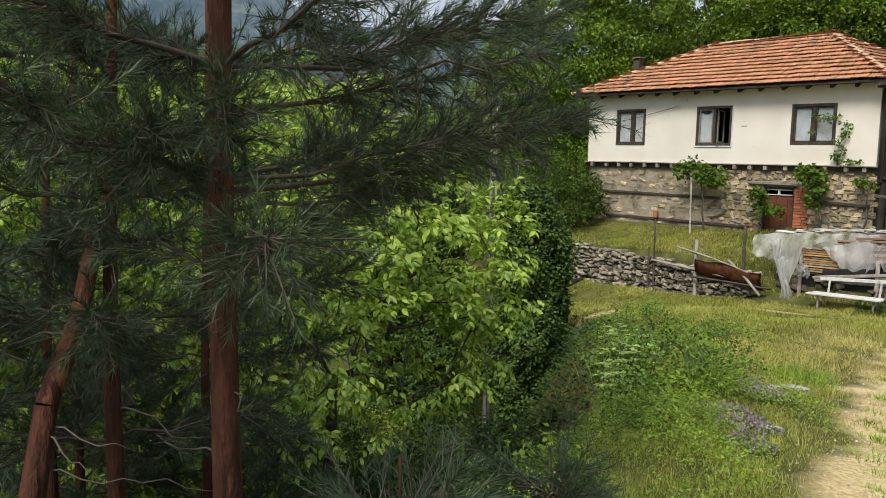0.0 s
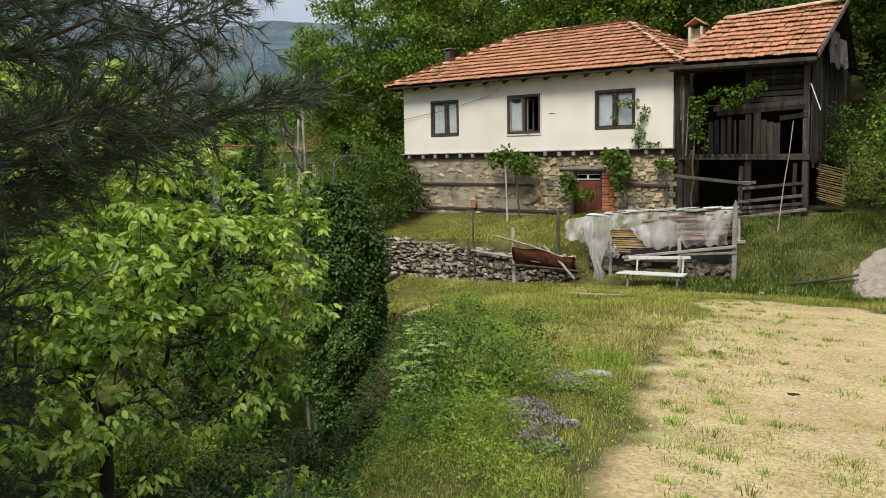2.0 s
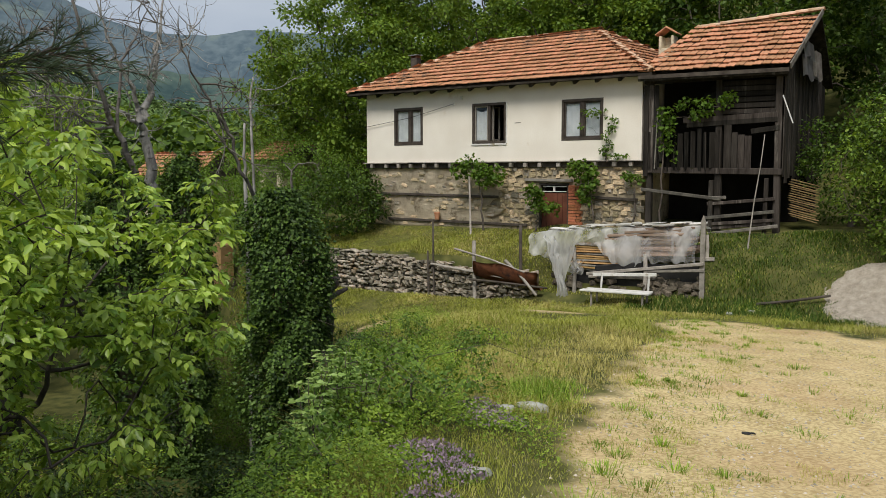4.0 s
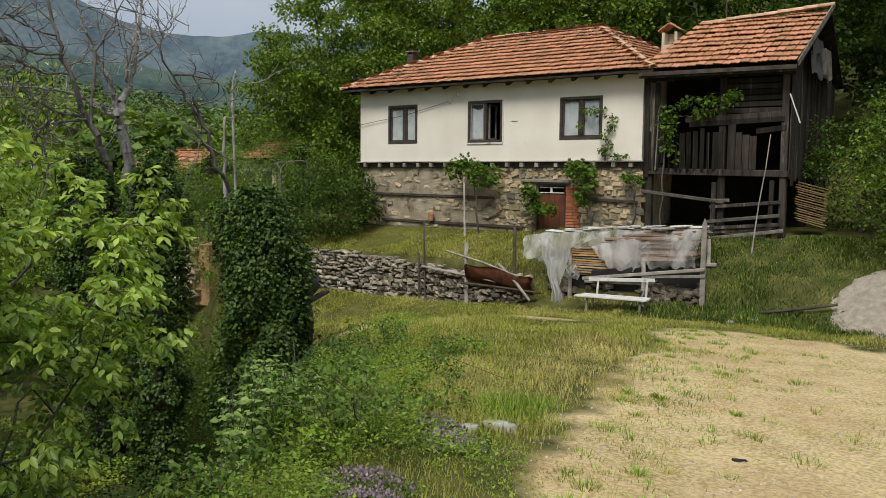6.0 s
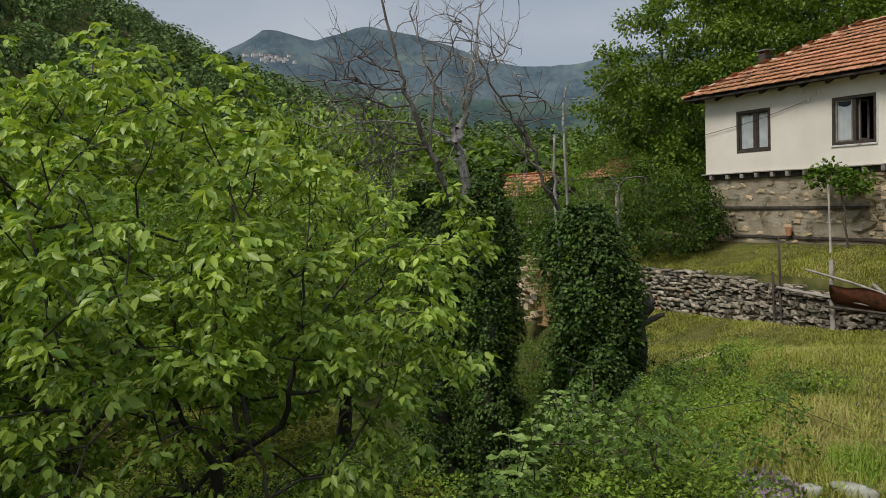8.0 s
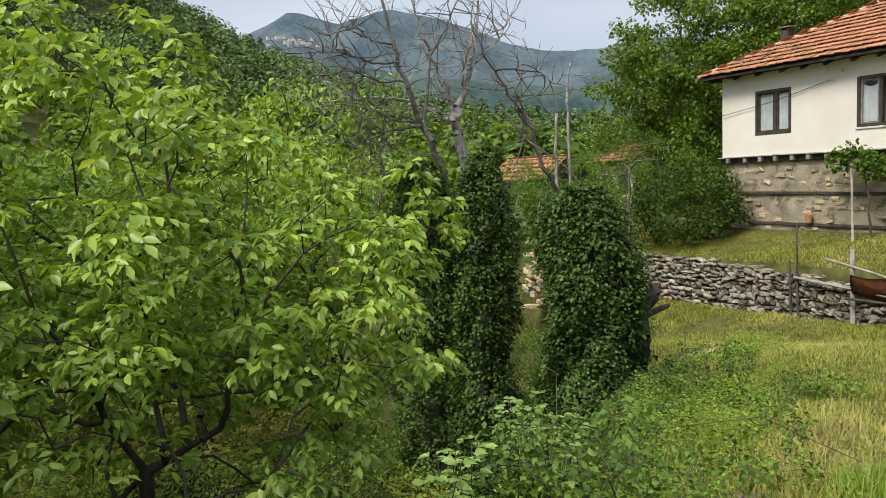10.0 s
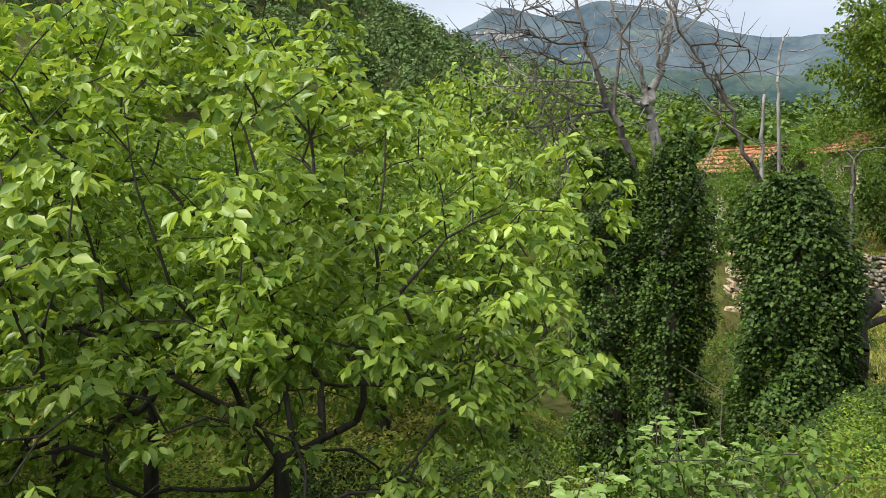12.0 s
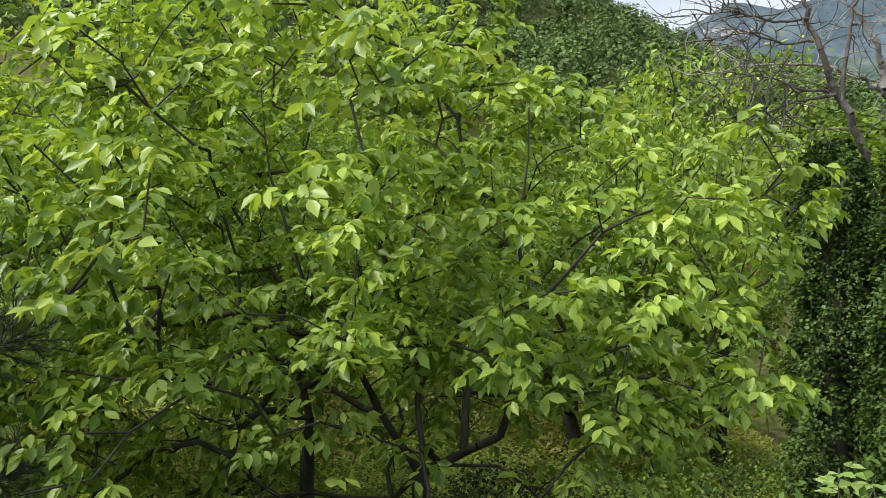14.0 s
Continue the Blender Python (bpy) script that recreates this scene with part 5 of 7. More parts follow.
rest = [m for m in front if not any(m is q for q in keep)]
rest += slope_poses(B, B2, C, C, seed=2) + slope_poses(A2, A, D, D, seed=3) + slope_poses(B2, A2, D, C, seed=4)
joined("tiles", TILE_J, rest, M_TILE_STUFF, roof)
for m in keep:
    place("tile", TILE, roof, m)
ridge_caps(roof, D, C, 1)
ridge_caps(roof, B, C, 2)
ridge_caps(roof, A, D, 3)
ridge_caps(roof, B2, C, 4)
x = HX0 - 0.1
while x < HX1 + 0.2:
    part("rafter_end", beam(bmesh.new(), (x, EY0 + 0.06 + random.uniform(0, 0.1), EZ - 0.10), (x, HY0 + 0.1, EZ + 0.10), 0.10, 0.11, 0.012), M_OLD_WOOD, house)
    x += random.uniform(0.6, 0.85)
part("fascia", beam(bmesh.new(), (E0, EY0 + 0.03, EZ - 0.02), (E1, EY0 + 0.03, EZ - 0.02), 0.03, 0.06, 0.004), M_OLD_WOOD, house)
part("soffit", boxes((E0 + 0.03, E1 - 0.03, EY0 + 0.05, HY0 + 0.1, EZ - 0.015, EZ + 0.005)), M_OLD_WOOD, house)
# sooty chimney with a tin cap
chim = part("chimney", boxes((-18.06, -17.80, 25.85, 26.15, 4.6, 5.74), bevel=0.01), M_BEAM, house, "sooty brick chimney with a tin cap")
part("cap", beam(bmesh.new(), (-17.93, 25.80, 5.83), (-17.93, 26.2, 5.86), 0.36, 0.03, 0.004), M_ALU, chim, "bent tin cap")
for q in (-18.05, -17.85):
    part("cap_leg", boxes((q, q + 0.04, 25.87, 26.12, 5.74, 5.83)), M_RUST, chim)
# plastered chimney between house and barn
chim = part("chimney", boxes((-8.86, -8.42, 25.55, 25.95, 4.4, 5.25), (-8.86, -8.78, 25.55, 25.95, 5.25, 5.6), (-8.50, -8.42, 25.55, 25.95, 5.25, 5.6), (-8.78, -8.50, 25.88, 25.95, 5.25, 5.6), bevel=0.01), M_MUD, house, "weathered plaster chimney with a tile hood")
for s in (-1, 1):
    part("hood", beam(bmesh.new(), (-8.64 + s * 0.32, 25.75, 5.64), (-8.64 - s * 0.02, 25.75, 5.86), 0.5, 0.035, 0.005), M_TILE, chim)

# insulators and the service wire on the wall
bracket = thing("wire_bracket", (-14.75, 23.72, 3.85), "small white insulators with a service wire on the house wall", "bracket")
for ix, iz in ((-14.78, 3.82), (-14.5, 4.0)):
    part("insulator", boxes((ix - 0.03, ix + 0.03, HY0 - 0.09, HY0 - 0.02, iz - 0.05, iz + 0.05), bevel=0.012), M_WHITE, bracket)
rod("wire", [(-14.8, HY0 - 0.05, 3.82), (-16.5, HY0 - 0.05, 3.45), (-18.4, HY0 - 0.06, 3.2)], 0.008, 0.008, M_DARK, bracket, sides=5)
part("wall_crack", boxes((-12.62, -12.42, HY0 - 0.006, HY0 + 0.01, 3.14, 3.16)), M_BEAM, bracket)

# ---- the barn ----
M_RAIL = surface("grey_black_wood", (0.06, 0.054, 0.046), (0.20, 0.185, 0.16), 6, 0.85, 30, 0.35, vary=0.4)
barn = thing("barn", (-6.8, 23.8, 0.1), "dark weathered timber barn with a red tiled roof", "barn")
BX0, BX1, BY0, BY1 = -8.58, -5.0, 23.75, 28.7
for px_, w in ((-8.42, 0.17), (-6.55, 0.14), (-5.08, 0.18)):
    part("post", beam(bmesh.new(), (px_, BY0 + 0.08, -0.2), (px_ + random.uniform(-0.04, 0.04), BY0 + 0.08, 4.1), w, 0.16, 0.012), M_OLD_WOOD, barn)
for yy in (26.2, 28.6):
    part("post", beam(bmesh.new(), (BX1 - 0.08, yy, 0.0), (BX1 - 0.08, yy, 4.2), 0.16, 0.16, 0.012), M_OLD_WOOD, barn)
part("back_wall", boxes((BX0, BX1, BY1 - 0.06, BY1, -0.2, 4.4)), M_OLD_WOOD, barn)
part("floor", boxes((BX0, BX1, BY0 + 0.12, BY1 - 0.06, 1.68, 1.76)), M_OLD_WOOD, barn)
part("floor_beam", beam(bmesh.new(), (BX0, BY0 + 0.02, 1.72), (BX1 + 0.05, BY0 + 0.02, 1.66), 0.14, 0.16, 0.012), M_OLD_WOOD, barn)
part("eave_beam", beam(bmesh.new(), (BX0, BY0 + 0.03, 4.12), (BX1 + 0.1, BY0 + 0.03, 4.10), 0.14, 0.14, 0.012), M_OLD_WOOD, barn)
# vertical boards below, horizontal ones above
x = BX0 + 0.02
while x < -6.45:
    w = random.uniform(0.11, 0.2)
    part("plank", beam(bmesh.new(), (x + w / 2, BY0 - 0.05 + random.uniform(-0.01, 0.01), 1.74 + random.uniform(-0.06, 0.03)), (x + w / 2 + random.uniform(-0.02, 0.02), BY0 - 0.05, 2.78 + random.uniform(-0.1, 0.06)), w, 0.025, 0.004), M_OLD_WOOD, barn)
    x += w + random.uniform(0.004, 0.02)
while x < -5.75:
    w = random.uniform(0.12, 0.2)
    part("plank", beam(bmesh.new(), (x + w / 2, BY0 - 0.02, 1.76), (x + w / 2, BY0 - 0.02, 2.7 + random.uniform(-0.2, 0.2)), w, 0.025, 0.004), M_OLD_WOOD, barn)
    x += w + 0.01
for z, xa, xb in ((2.93, -7.4, -5.1), (3.05, -7.5, -5.1), (2.72, -5.75, -5.05)):
    part("rail", beam(bmesh.new(), (xa, BY0 - 0.01, z - 0.03), (xb, BY0 - 0.01, z + 0.05), 0.03, 0.13, 0.006), M_OLD_WOOD, barn)
for k in range(6):
    z = 3.22 + k * 0.145
    part("plank", beam(bmesh.new(), (-6.5 if k % 3 else -7.0, BY0 + 0.09, z), (-5.1, BY0 + 0.09, z + random.uniform(-0.03, 0.03)), 0.025, 0.12, 0.004), M_OLD_WOOD, barn)
for k in range(3):
    part("plank", beam(bmesh.new(), (-8.5 + 0.14 * k, BY0 - 0.06, 1.55 + 0.1 * k), (-8.5 + 0.14 * k, BY0 - 0.06, 4.0), 0.13, 0.025, 0.004), M_OLD_WOOD, barn)
part("plank", beam(bmesh.new(), (-8.22, BY0 - 0.1, 1.74), (-8.16, BY0 - 0.09, 3.35), 0.14, 0.03, 0.005), M_GREY_WOOD, barn)
# near-black panel added for the darkness inside the upper loft
part("loft_dark_panel", boxes((BX0, BX1, BY0 + 1.6, BY0 + 1.66, 1.76, 4.2)), M_DARK, barn)
# open stall: rails
for xa, za, xb, zb, yy, mt in ((-8.5, 1.20, -6.35, 0.96, -0.35, M_RAIL), (-6.8, 0.82, -5.1, 0.98, -0.06, M_OLD_WOOD), (-6.85, 0.45, -5.1, 0.66, -0.10, M_RAIL), (-6.85, 0.28, -5.1, 0.44, -0.04, M_OLD_WOOD),
                               (-6.8, 0.02, -5.0, 0.30, -0.12, M_RAIL), (-6.8, 0.98, -6.3, 1.0, -0.10, M_RAIL), (-6.7, 0.18, -5.2, 0.36, 0.0, M_OLD_WOOD)):
    part("rail", beam(bmesh.new(), (xa, BY0 + yy, za), (xb, BY0 + yy, zb), 0.05, 0.09, 0.012), mt, barn)
part("stall_post", beam(bmesh.new(), (-6.72, BY0 - 0.03, -0.1), (-6.70, BY0 - 0.03, 1.45), 0.13, 0.12, 0.012), M_OLD_WOOD, barn)
part("stall_post", beam(bmesh.new(), (-5.35, BY0 - 0.0, 0.0), (-5.33, BY0 - 0.0, 1.5), 0.11, 0.1, 0.012), M_OLD_WOOD, barn)
# panel whose black colour gives the shade deep in the stall
part("stall_dark_panel", boxes((BX0, BX1, BY0 + 2.2, BY0 + 2.26, -0.3, 1.68)), M_DARK, barn)
# side boards and the gable
y = BY0 + 0.02
while y < BY1:
    w = random.uniform(0.2, 0.32)
    peak = 4.2 + (1.15 * (1 - abs(y - 26.0) / 2.4))
    gxx = BX1 + 0.03 + 0.02 * (y - BY0)
    part("plank", beam(bmesh.new(), (gxx, y + w / 2, 1.5 + random.uniform(-0.2, 0.1)), (gxx, y + w / 2, max(4.1, peak) - random.uniform(0, 0.12)), 0.025, w, 0.004), M_OLD_WOOD, barn)
    y += w + 0.006
for nm, ya, yb, zt, zb, k, mt, lb in (("tin_patch", 24.45, 25.9, 5.06, 4.62, 1, M_ALU, "pale torn sheet nailed to the gable"), ("tin_patch", 24.7, 26.9, 4.72, 4.12, 2, M_ALU, "torn grey tin sheet hanging on the gable"), ("tin_patch", 25.7, 27.4, 4.95, 4.2, 3, M_GREY_WOOD, "weathered grey board patch on the gable")):
    bm = bmesh.new()
    prev = None
    for i in range(15):
        yy = ya + (yb - ya) * i / 14
        xx = BX1 + 0.24 + 0.03 * math.sin(yy * 9 + k)
        cur = [bm.verts.new((xx + 0.02 * j, yy, zt + (zb - zt) * j / 3 + (0.05 * math.sin(yy * 5 + k) + 0.07 * noise.noise(Vector((yy * 4, k, 0)))) * (j == 3) + 0.03 * math.sin(yy * 5) * (j == 0))) for j in range(4)]
        if prev:
            for j in range(3):
                bm.faces.new((prev[j], cur[j], cur[j + 1], prev[j + 1]))
        prev = cur
    bmesh.ops.solidify(bm, geom=bm.faces[:], thickness=0.012)
    part(nm, bm, mt, barn, lb)
part("loose_lath", beam(bmesh.new(), (-4.98, BY0 - 0.12, 3.55), (-4.72, BY0 - 0.16, 2.85), 0.05, 0.02, 0.003), M_WHITE, barn, "pale loose lath")
A, B, C, D = (-8.62, 23.32, 4.25), (-4.80, 23.32, 4.20), (-4.60, 26.2, 5.96), (-7.93, 26.2, 5.80)
bm = bmesh.new()
q = [bm.verts.new((p[0], p[1], p[2] - 0.12)) for p in (A, B, C, D)]
bm.faces.new(q)
q2 = [bm.verts.new(p) for p in ((-8.3, 29.2, 4.2), (-4.72, 29.2, 4.2))]
bm.faces.new((q[3], q[2], q2[1], q2[0]))
bmesh.ops.recalc_face_normals(bm, faces=bm.faces)
bmesh.ops.solidify(bm, geom=bm.faces[:], thickness=0.05)
broof = part("roof", bm, M_OLD_WOOD, barn, "gable roof of weathered orange clay tiles")
for m in slope_poses(A, B, C, D, 0.33, 1.4, 6):
    place("tile", TILE, broof, m)
ridge_caps(broof, D, C, 7)
part("verge_board", beam(bmesh.new(), (B[0] + 0.03, B[1], B[2] + 0.02), (C[0] + 0.03, C[1], C[2] + 0.02), 0.03, 0.14, 0.004), M_RAIL, broof)
part("fascia", beam(bmesh.new(), (A[0], A[1] - 0.01, A[2] - 0.06), (B[0], B[1] - 0.01, B[2] - 0.06), 0.03, 0.10, 0.004), M_BEAM, broof)

# long pale pole leaning on the barn
pole = thing("leaning_pole", (-5.55, 22.95, float(ground_z(-5.55, 22.95))), "long thin peeled pole leaning against the barn", "pole")
rod("shaft", [(-5.55, 22.95, float(ground_z(-5.55, 22.95)) - 0.05), (-5.5, 23.25, 0.9), (-5.42, 23.45, 1.8), (-5.38, 23.62, 2.6)], 0.019, 0.012, M_GREY_WOOD, pole)

# ---- dry stone wall of the terrace ----
drywall = thing("dry_stone_wall", (-15, 21.1, -1.6), "low dry-stone terrace wall of grey rubble, partly slumped", "stone wall")
bm = bmesh.new()
n = 44
prev = None
for i in range(n + 1):
    x = -20.5 + 9.9 * i / n
    zt = np.interp(x, [-20.5, -18, -16.3, -15.2, -13.8, -12.3, -11, -6.6], [-0.75, -0.68, -0.72, -0.78, -0.9, -0.98, -1.0, -0.75])
    zb = float(ground_z(x, 20.95)) - 0.3
    cur = [bm.verts.new(p) for p in ((x, 21.06, zb), (x, 21.10, zt - 0.05), (x, 21.5, zt - 0.05), (x, 21.5, zb))]
    if prev:
        for k in range(3):
            bm.faces.new((prev[k], cur[k], cur[k + 1], prev[k + 1]))
    prev = cur
part("core", bm, M_MORTAR, drywall)
GREYS = [stone_mesh("stone", 70 + k, M_GREY_STONE) for k in range(8)]
wall_low = lambda x: float(ground_z(x, 20.9)) - 0.05
wall_top = lambda x: float(np.interp(x, [-20.5, -18, -16.3, -15.2, -13.8, -12.3, -11, -6.6], [-0.72, -0.64, -0.67, -0.74, -0.84, -0.92, -0.95, -0.7]))
rnd = random.Random(9)
pieces = rubble(rnd, -20.5, -10.6, wall_low, wall_top, (0.05, 0.125), (0.09, 0.30))
count, more_stones = 0, []
for cx, cz, w, h in sorted(pieces, key=lambda p: abs(p[0] + 13.2)):
    m = Matrix.Translation((cx, 21.06 + rnd.uniform(-0.07, 0.05), cz + rnd.uniform(-0.035, 0.035))) @ Matrix.Rotation(rnd.gauss(0, 0.16), 4, "Y") @ Matrix.Rotation(rnd.gauss(0, 0.2), 4, "Z") @ Matrix.Diagonal((w * rnd.uniform(0.7, 1.02), 0.2, h * rnd.uniform(0.65, 1.25), 1))
    count += 1
    if count <= 300:
        place("stone", rnd.choice(GREYS), drywall, m)
    else:
        more_stones.append(m)
M_GREY_J = surface("grey_stone_joined", (0.15, 0.135, 0.105), (0.43, 0.39, 0.315), 6, 0.9, 45, 0.4, island=0.6, c3=(0.27, 0.18, 0.10), spots=0.3, dist=0.02)
if more_stones:
    joined("stones", GREYS[0], more_stones, M_GREY_J, drywall)

# ---- the covered stack before the house ----
def M_film():
    m = bpy.data.materials.new("plastic_film")
    nd, lk, bs = links(m)
    bs.inputs["Base Color"].default_value = (0.72, 0.72, 0.71, 1)
    bs.inputs["Roughness"].default_value = 0.28
    t = nd.new("ShaderNodeTexCoord")
    n = nd.new("ShaderNodeTexNoise")
    n.inputs["Scale"].default_value, n.inputs["Detail"].default_value = 2.2, 8
    sq = nd.new("ShaderNodeMapping")
    sq.inputs["Scale"].default_value = (1.0, 1.0, 0.35)
    sq.inputs["Rotation"].default_value = (0, 0.35, 0)
    lk.new(t.outputs["Object"], sq.inputs["Vector"])
    lk.new(sq.outputs[0], n.inputs["Vector"])
    bp = nd.new("ShaderNodeBump")
    bp.inputs["Strength"].default_value, bp.inputs["Distance"].default_value = 0.5, 0.05
    lk.new(n.outputs["Fac"], bp.inputs["Height"])
    lk.new(bp.outputs[0], bs.inputs["Normal"])
    mr = nd.new("ShaderNodeMapRange")
    mr.inputs["From Min"].default_value, mr.inputs["From Max"].default_value = 0.40, 0.60
    mr.inputs["To Min"].default_value, mr.inputs["To Max"].default_value = 0.36, 0.88
    lk.new(n.outputs["Fac"], mr.inputs["Value"])
    tr, tl, mx, m2 = nd.new("ShaderNodeBsdfTransparent"), nd.new("ShaderNodeBsdfTranslucent"), nd.new("ShaderNodeMixShader"), nd.new("ShaderNodeMixShader")
    tl.inputs["Color"].default_value = (0.75, 0.75, 0.73, 1)
    m2.inputs[0].default_value = 0.35
    lk.new(bs.outputs[0], m2.inputs[1])
    lk.new(tl.outputs[0], m2.inputs[2])
    lk.new(mr.outputs[0], mx.inputs[0])
    lk.new(m2.outputs[0], mx.inputs[1])
    lk.new(tr.outputs[0], mx.inputs[2])
    lk.new(mx.outputs[0], nd["Material Output"].inputs["Surface"])
    return m


FILM = M_film()
M_WICKER = surface("split_lath", (0.30, 0.17, 0.06), (0.48, 0.31, 0.14), 8, 0.8, 40, 0.2, vary=0.25)
M_BLACK = surface("near_black", (0.012, 0.012, 0.013), (0.035, 0.034, 0.034), 4, 0.5, 30, 0.1)

M_SLAB = surface("pale_slab", (0.38, 0.37, 0.34), (0.68, 0.67, 0.63), 5, 0.85, 40, 0.3, vary=0.25)
M_PLANK = surface("rough_plank", (0.16, 0.11, 0.08), (0.34, 0.25, 0.19), 7, 0.85, 30, 0.3, stretch=(0.2, 1, 1), vary=0.4)
stack = thing("lath_stack", (-8.4, 22.0, -1.2), "stack of split laths and boards on a rough timber frame", "wood stack")
rnd = random.Random(21)
for i in range(12):
    z = -0.86 + i * 0.058
    for k in range(2):
        y = 21.62 + 0.42 * k
        part("lath", beam(bmesh.new(), (-9.62 + rnd.uniform(-0.1, 0.1), y + rnd.uniform(-0.05, 0.05), z), (-8.3 + rnd.uniform(-0.25, 0.3), y + rnd.uniform(-0.05, 0.05), z + rnd.uniform(-0.03, 0.03)), 0.20, 0.042, 0.006), M_WICKER if rnd.random() < 0.75 else M_GREY_WOOD, stack)
for i in range(15):
    z = -0.46 + i * 0.046 + rnd.uniform(-0.01, 0.01)
    part("board", beam(bmesh.new(), (-8.6 + rnd.uniform(-0.2, 0.4), 21.95 + rnd.uniform(-0.08, 0.1), z), (-6.45 + rnd.uniform(-0.4, 0.1), 21.95 + rnd.uniform(-0.08, 0.1), z + 0.1 + rnd.uniform(-0.03, 0.03)), 0.75, 0.058, 0.006), M_PLANK, stack)
for (x0, x1, za, zb, y, w) in ((-9.15, -6.15, -0.95, -0.52, 21.36, 0.08), (-7.55, -6.15, -0.79, -0.68, 21.38, 0.07), (-9.7, -6.2, -0.68, -0.50, 22.4, 0.09), (-9.2, -7.4, -1.05, -0.98, 21.6, 0.07)):
    part("bearer", beam(bmesh.new(), (x0, y, za), (x1, y, zb), w, w, 0.012), M_GREY_WOOD, stack)
for x, y, h, r in ((-9.52, 21.42, -0.28, 0.055), (-7.6, 21.40, -0.36, 0.06), (-9.5, 22.45, -0.3, 0.05), (-6.4, 22.45, 0.1, 0.05), (-7.6, 22.45, -0.2, 0.05)):
    g = float(ground_z(x, y))
    rod("post", [(x, y, g - 0.15), (x + 0.01, y, (g + h) / 2), (x - 0.01, y, h)], r, r * 0.85, M_GREY_WOOD, stack, sides=8)
part("black_strip", beam(bmesh.new(), (-8.95, 21.47, -0.84), (-7.7, 21.50, -0.68), 0.10, 0.22, 0.03), M_BLACK, stack, "black strip under the boards")
for k in range(19):
    x = -10.3 + k * 0.205 + rnd.uniform(-0.08, 0.08)
    top = float(np.interp(x, [-10.9, -9.5, -8, -6.3], [0.02, 0.19, 0.29, 0.355]))
    L, dz = rnd.uniform(0.08, 0.34), rnd.uniform(-0.03, 0.07)
    y = 21.80 + rnd.uniform(-0.10, 0.32)
    z = top + 0.022 + 0.022 * (k % 3)
    bm = beam(bmesh.new(), (x - L, y, z), (x + L, y + rnd.uniform(-0.1, 0.1), z + dz), rnd.uniform(0.24, 0.5), rnd.uniform(0.018, 0.05), 0.006)
    for v in bm.verts:
        v.co += Vector((0.05 * noise.noise(v.co * 6), 0.05 * noise.noise(v.co * 5 + Vector((3, 0, 0))), 0.012 * noise.noise(v.co * 9)))
    tagged(part("roof_slab", bm, M_SLAB if k % 4 else M_GREY_STONE, None), "flat pale stone slab weighing down the plastic sheet", "stone slab", "slabs on the sheet")

film = thing("plastic_sheet", (-8.5, 22.0, 0.0), "torn translucent plastic sheet draped over the stack", "plastic sheet")
bm = bmesh.new()
cols, rows = 150, 46
hem = lambda x: float(np.interp(x, [-10.9, -10.4, -10.3, -10.05, -9.75, -9.62, -9.5, -8.95, -8.7, -8.4, -7.85, -7.55, -7.45, -6.35], [-0.5, -0.58, -0.6, -1.0, -1.2, -0.7, -0.22, -0.16, -0.42, -0.66, -0.70, -0.42, -0.58, -0.5]))
grid = []
for i in range(cols + 1):
    x = -10.9 + 4.55 * i / cols
    top = float(np.interp(x, [-10.9, -10.5, -9.5, -8, -6.3], [0.0, 0.10, 0.18, 0.28, 0.35]))
    line = []
    for k in range(rows + 1):
        s = k / rows
        fold = 0.11 * (0.6 - abs(math.sin(x * 3.1 + 2.9 * s))) + 0.04 * (0.6 - abs(math.sin(x * 7.3 - 3 * s + 1))) + rnd.uniform(-0.006, 0.006)
        if s < 0.4:
            y, z = 22.65 - (22.65 - 21.62) * s / 0.4, top - 0.10 * (1 - s / 0.4) ** 2 + 0.02 * math.sin(x * 7 + s * 9)
        else:
            f = (s - 0.4) / 0.6
            y, z = 21.62 - 0.22 * math.sin(f * 1.5) + fold * (0.4 + f), top + (hem(x) - top) * f + 0.03 * math.sin(x * 23 + f * 11) * f
        cr = noise.noise(Vector((x * 3.1, s * 4.0, 1.7))) * 0.035 + abs(noise.noise(Vector((x * 5 + s * 2, s * 3, 5.2)))) * 0.05
        y, z = y - cr * min(1, s * 2.2), z + 0.4 * cr * (s < 0.42)
        line.append(bm.verts.new((x + 0.02 * math.sin(s * 9 + i * 0.4), y, z)))
    grid.append(line)
for i in range(cols):
    for k in range(rows):
        bm.faces.new((grid[i][k], grid[i + 1][k], grid[i + 1][k + 1], grid[i][k + 1]))
part("sheet", bm, FILM, film, smooth=True)
for q, (xa, wd, zt, zb, yo) in enumerate(((-10.2, 0.36, -0.05, -0.95, 21.30), (-9.98, 0.34, -0.5, -1.62, 21.22), (-9.4, 0.42, -0.62, -0.95, 21.30))):
    bm = bmesh.new()
    grid = []
    for i in range(25):
        f = i / 24
        line = []
        for k in range(17):
            g = k / 16
            pinch = 0.55 + 0.45 * math.cos(g * 4.5 + q)
            x = xa + (f - 0.5) * wd * (0.55 + 0.45 * abs(pinch)) + 0.24 * g * (q < 2) + 0.03 * math.sin(9 * g + q)
            y = yo + 0.07 * math.sin(f * 19 + 3 * g + q) + 0.03 * math.sin(f * 43 + 8 * g)
            line.append(bm.verts.new((x, y, zt + (zb - zt) * g + 0.05 * math.sin(f * 11 + q))))
        grid.append(line)
    for i in range(24):
        for k in range(16):
            bm.faces.new((grid[i][k], grid[i + 1][k], grid[i + 1][k + 1], grid[i][k + 1]))
    part("torn_flap", bm, FILM, film, smooth=True)

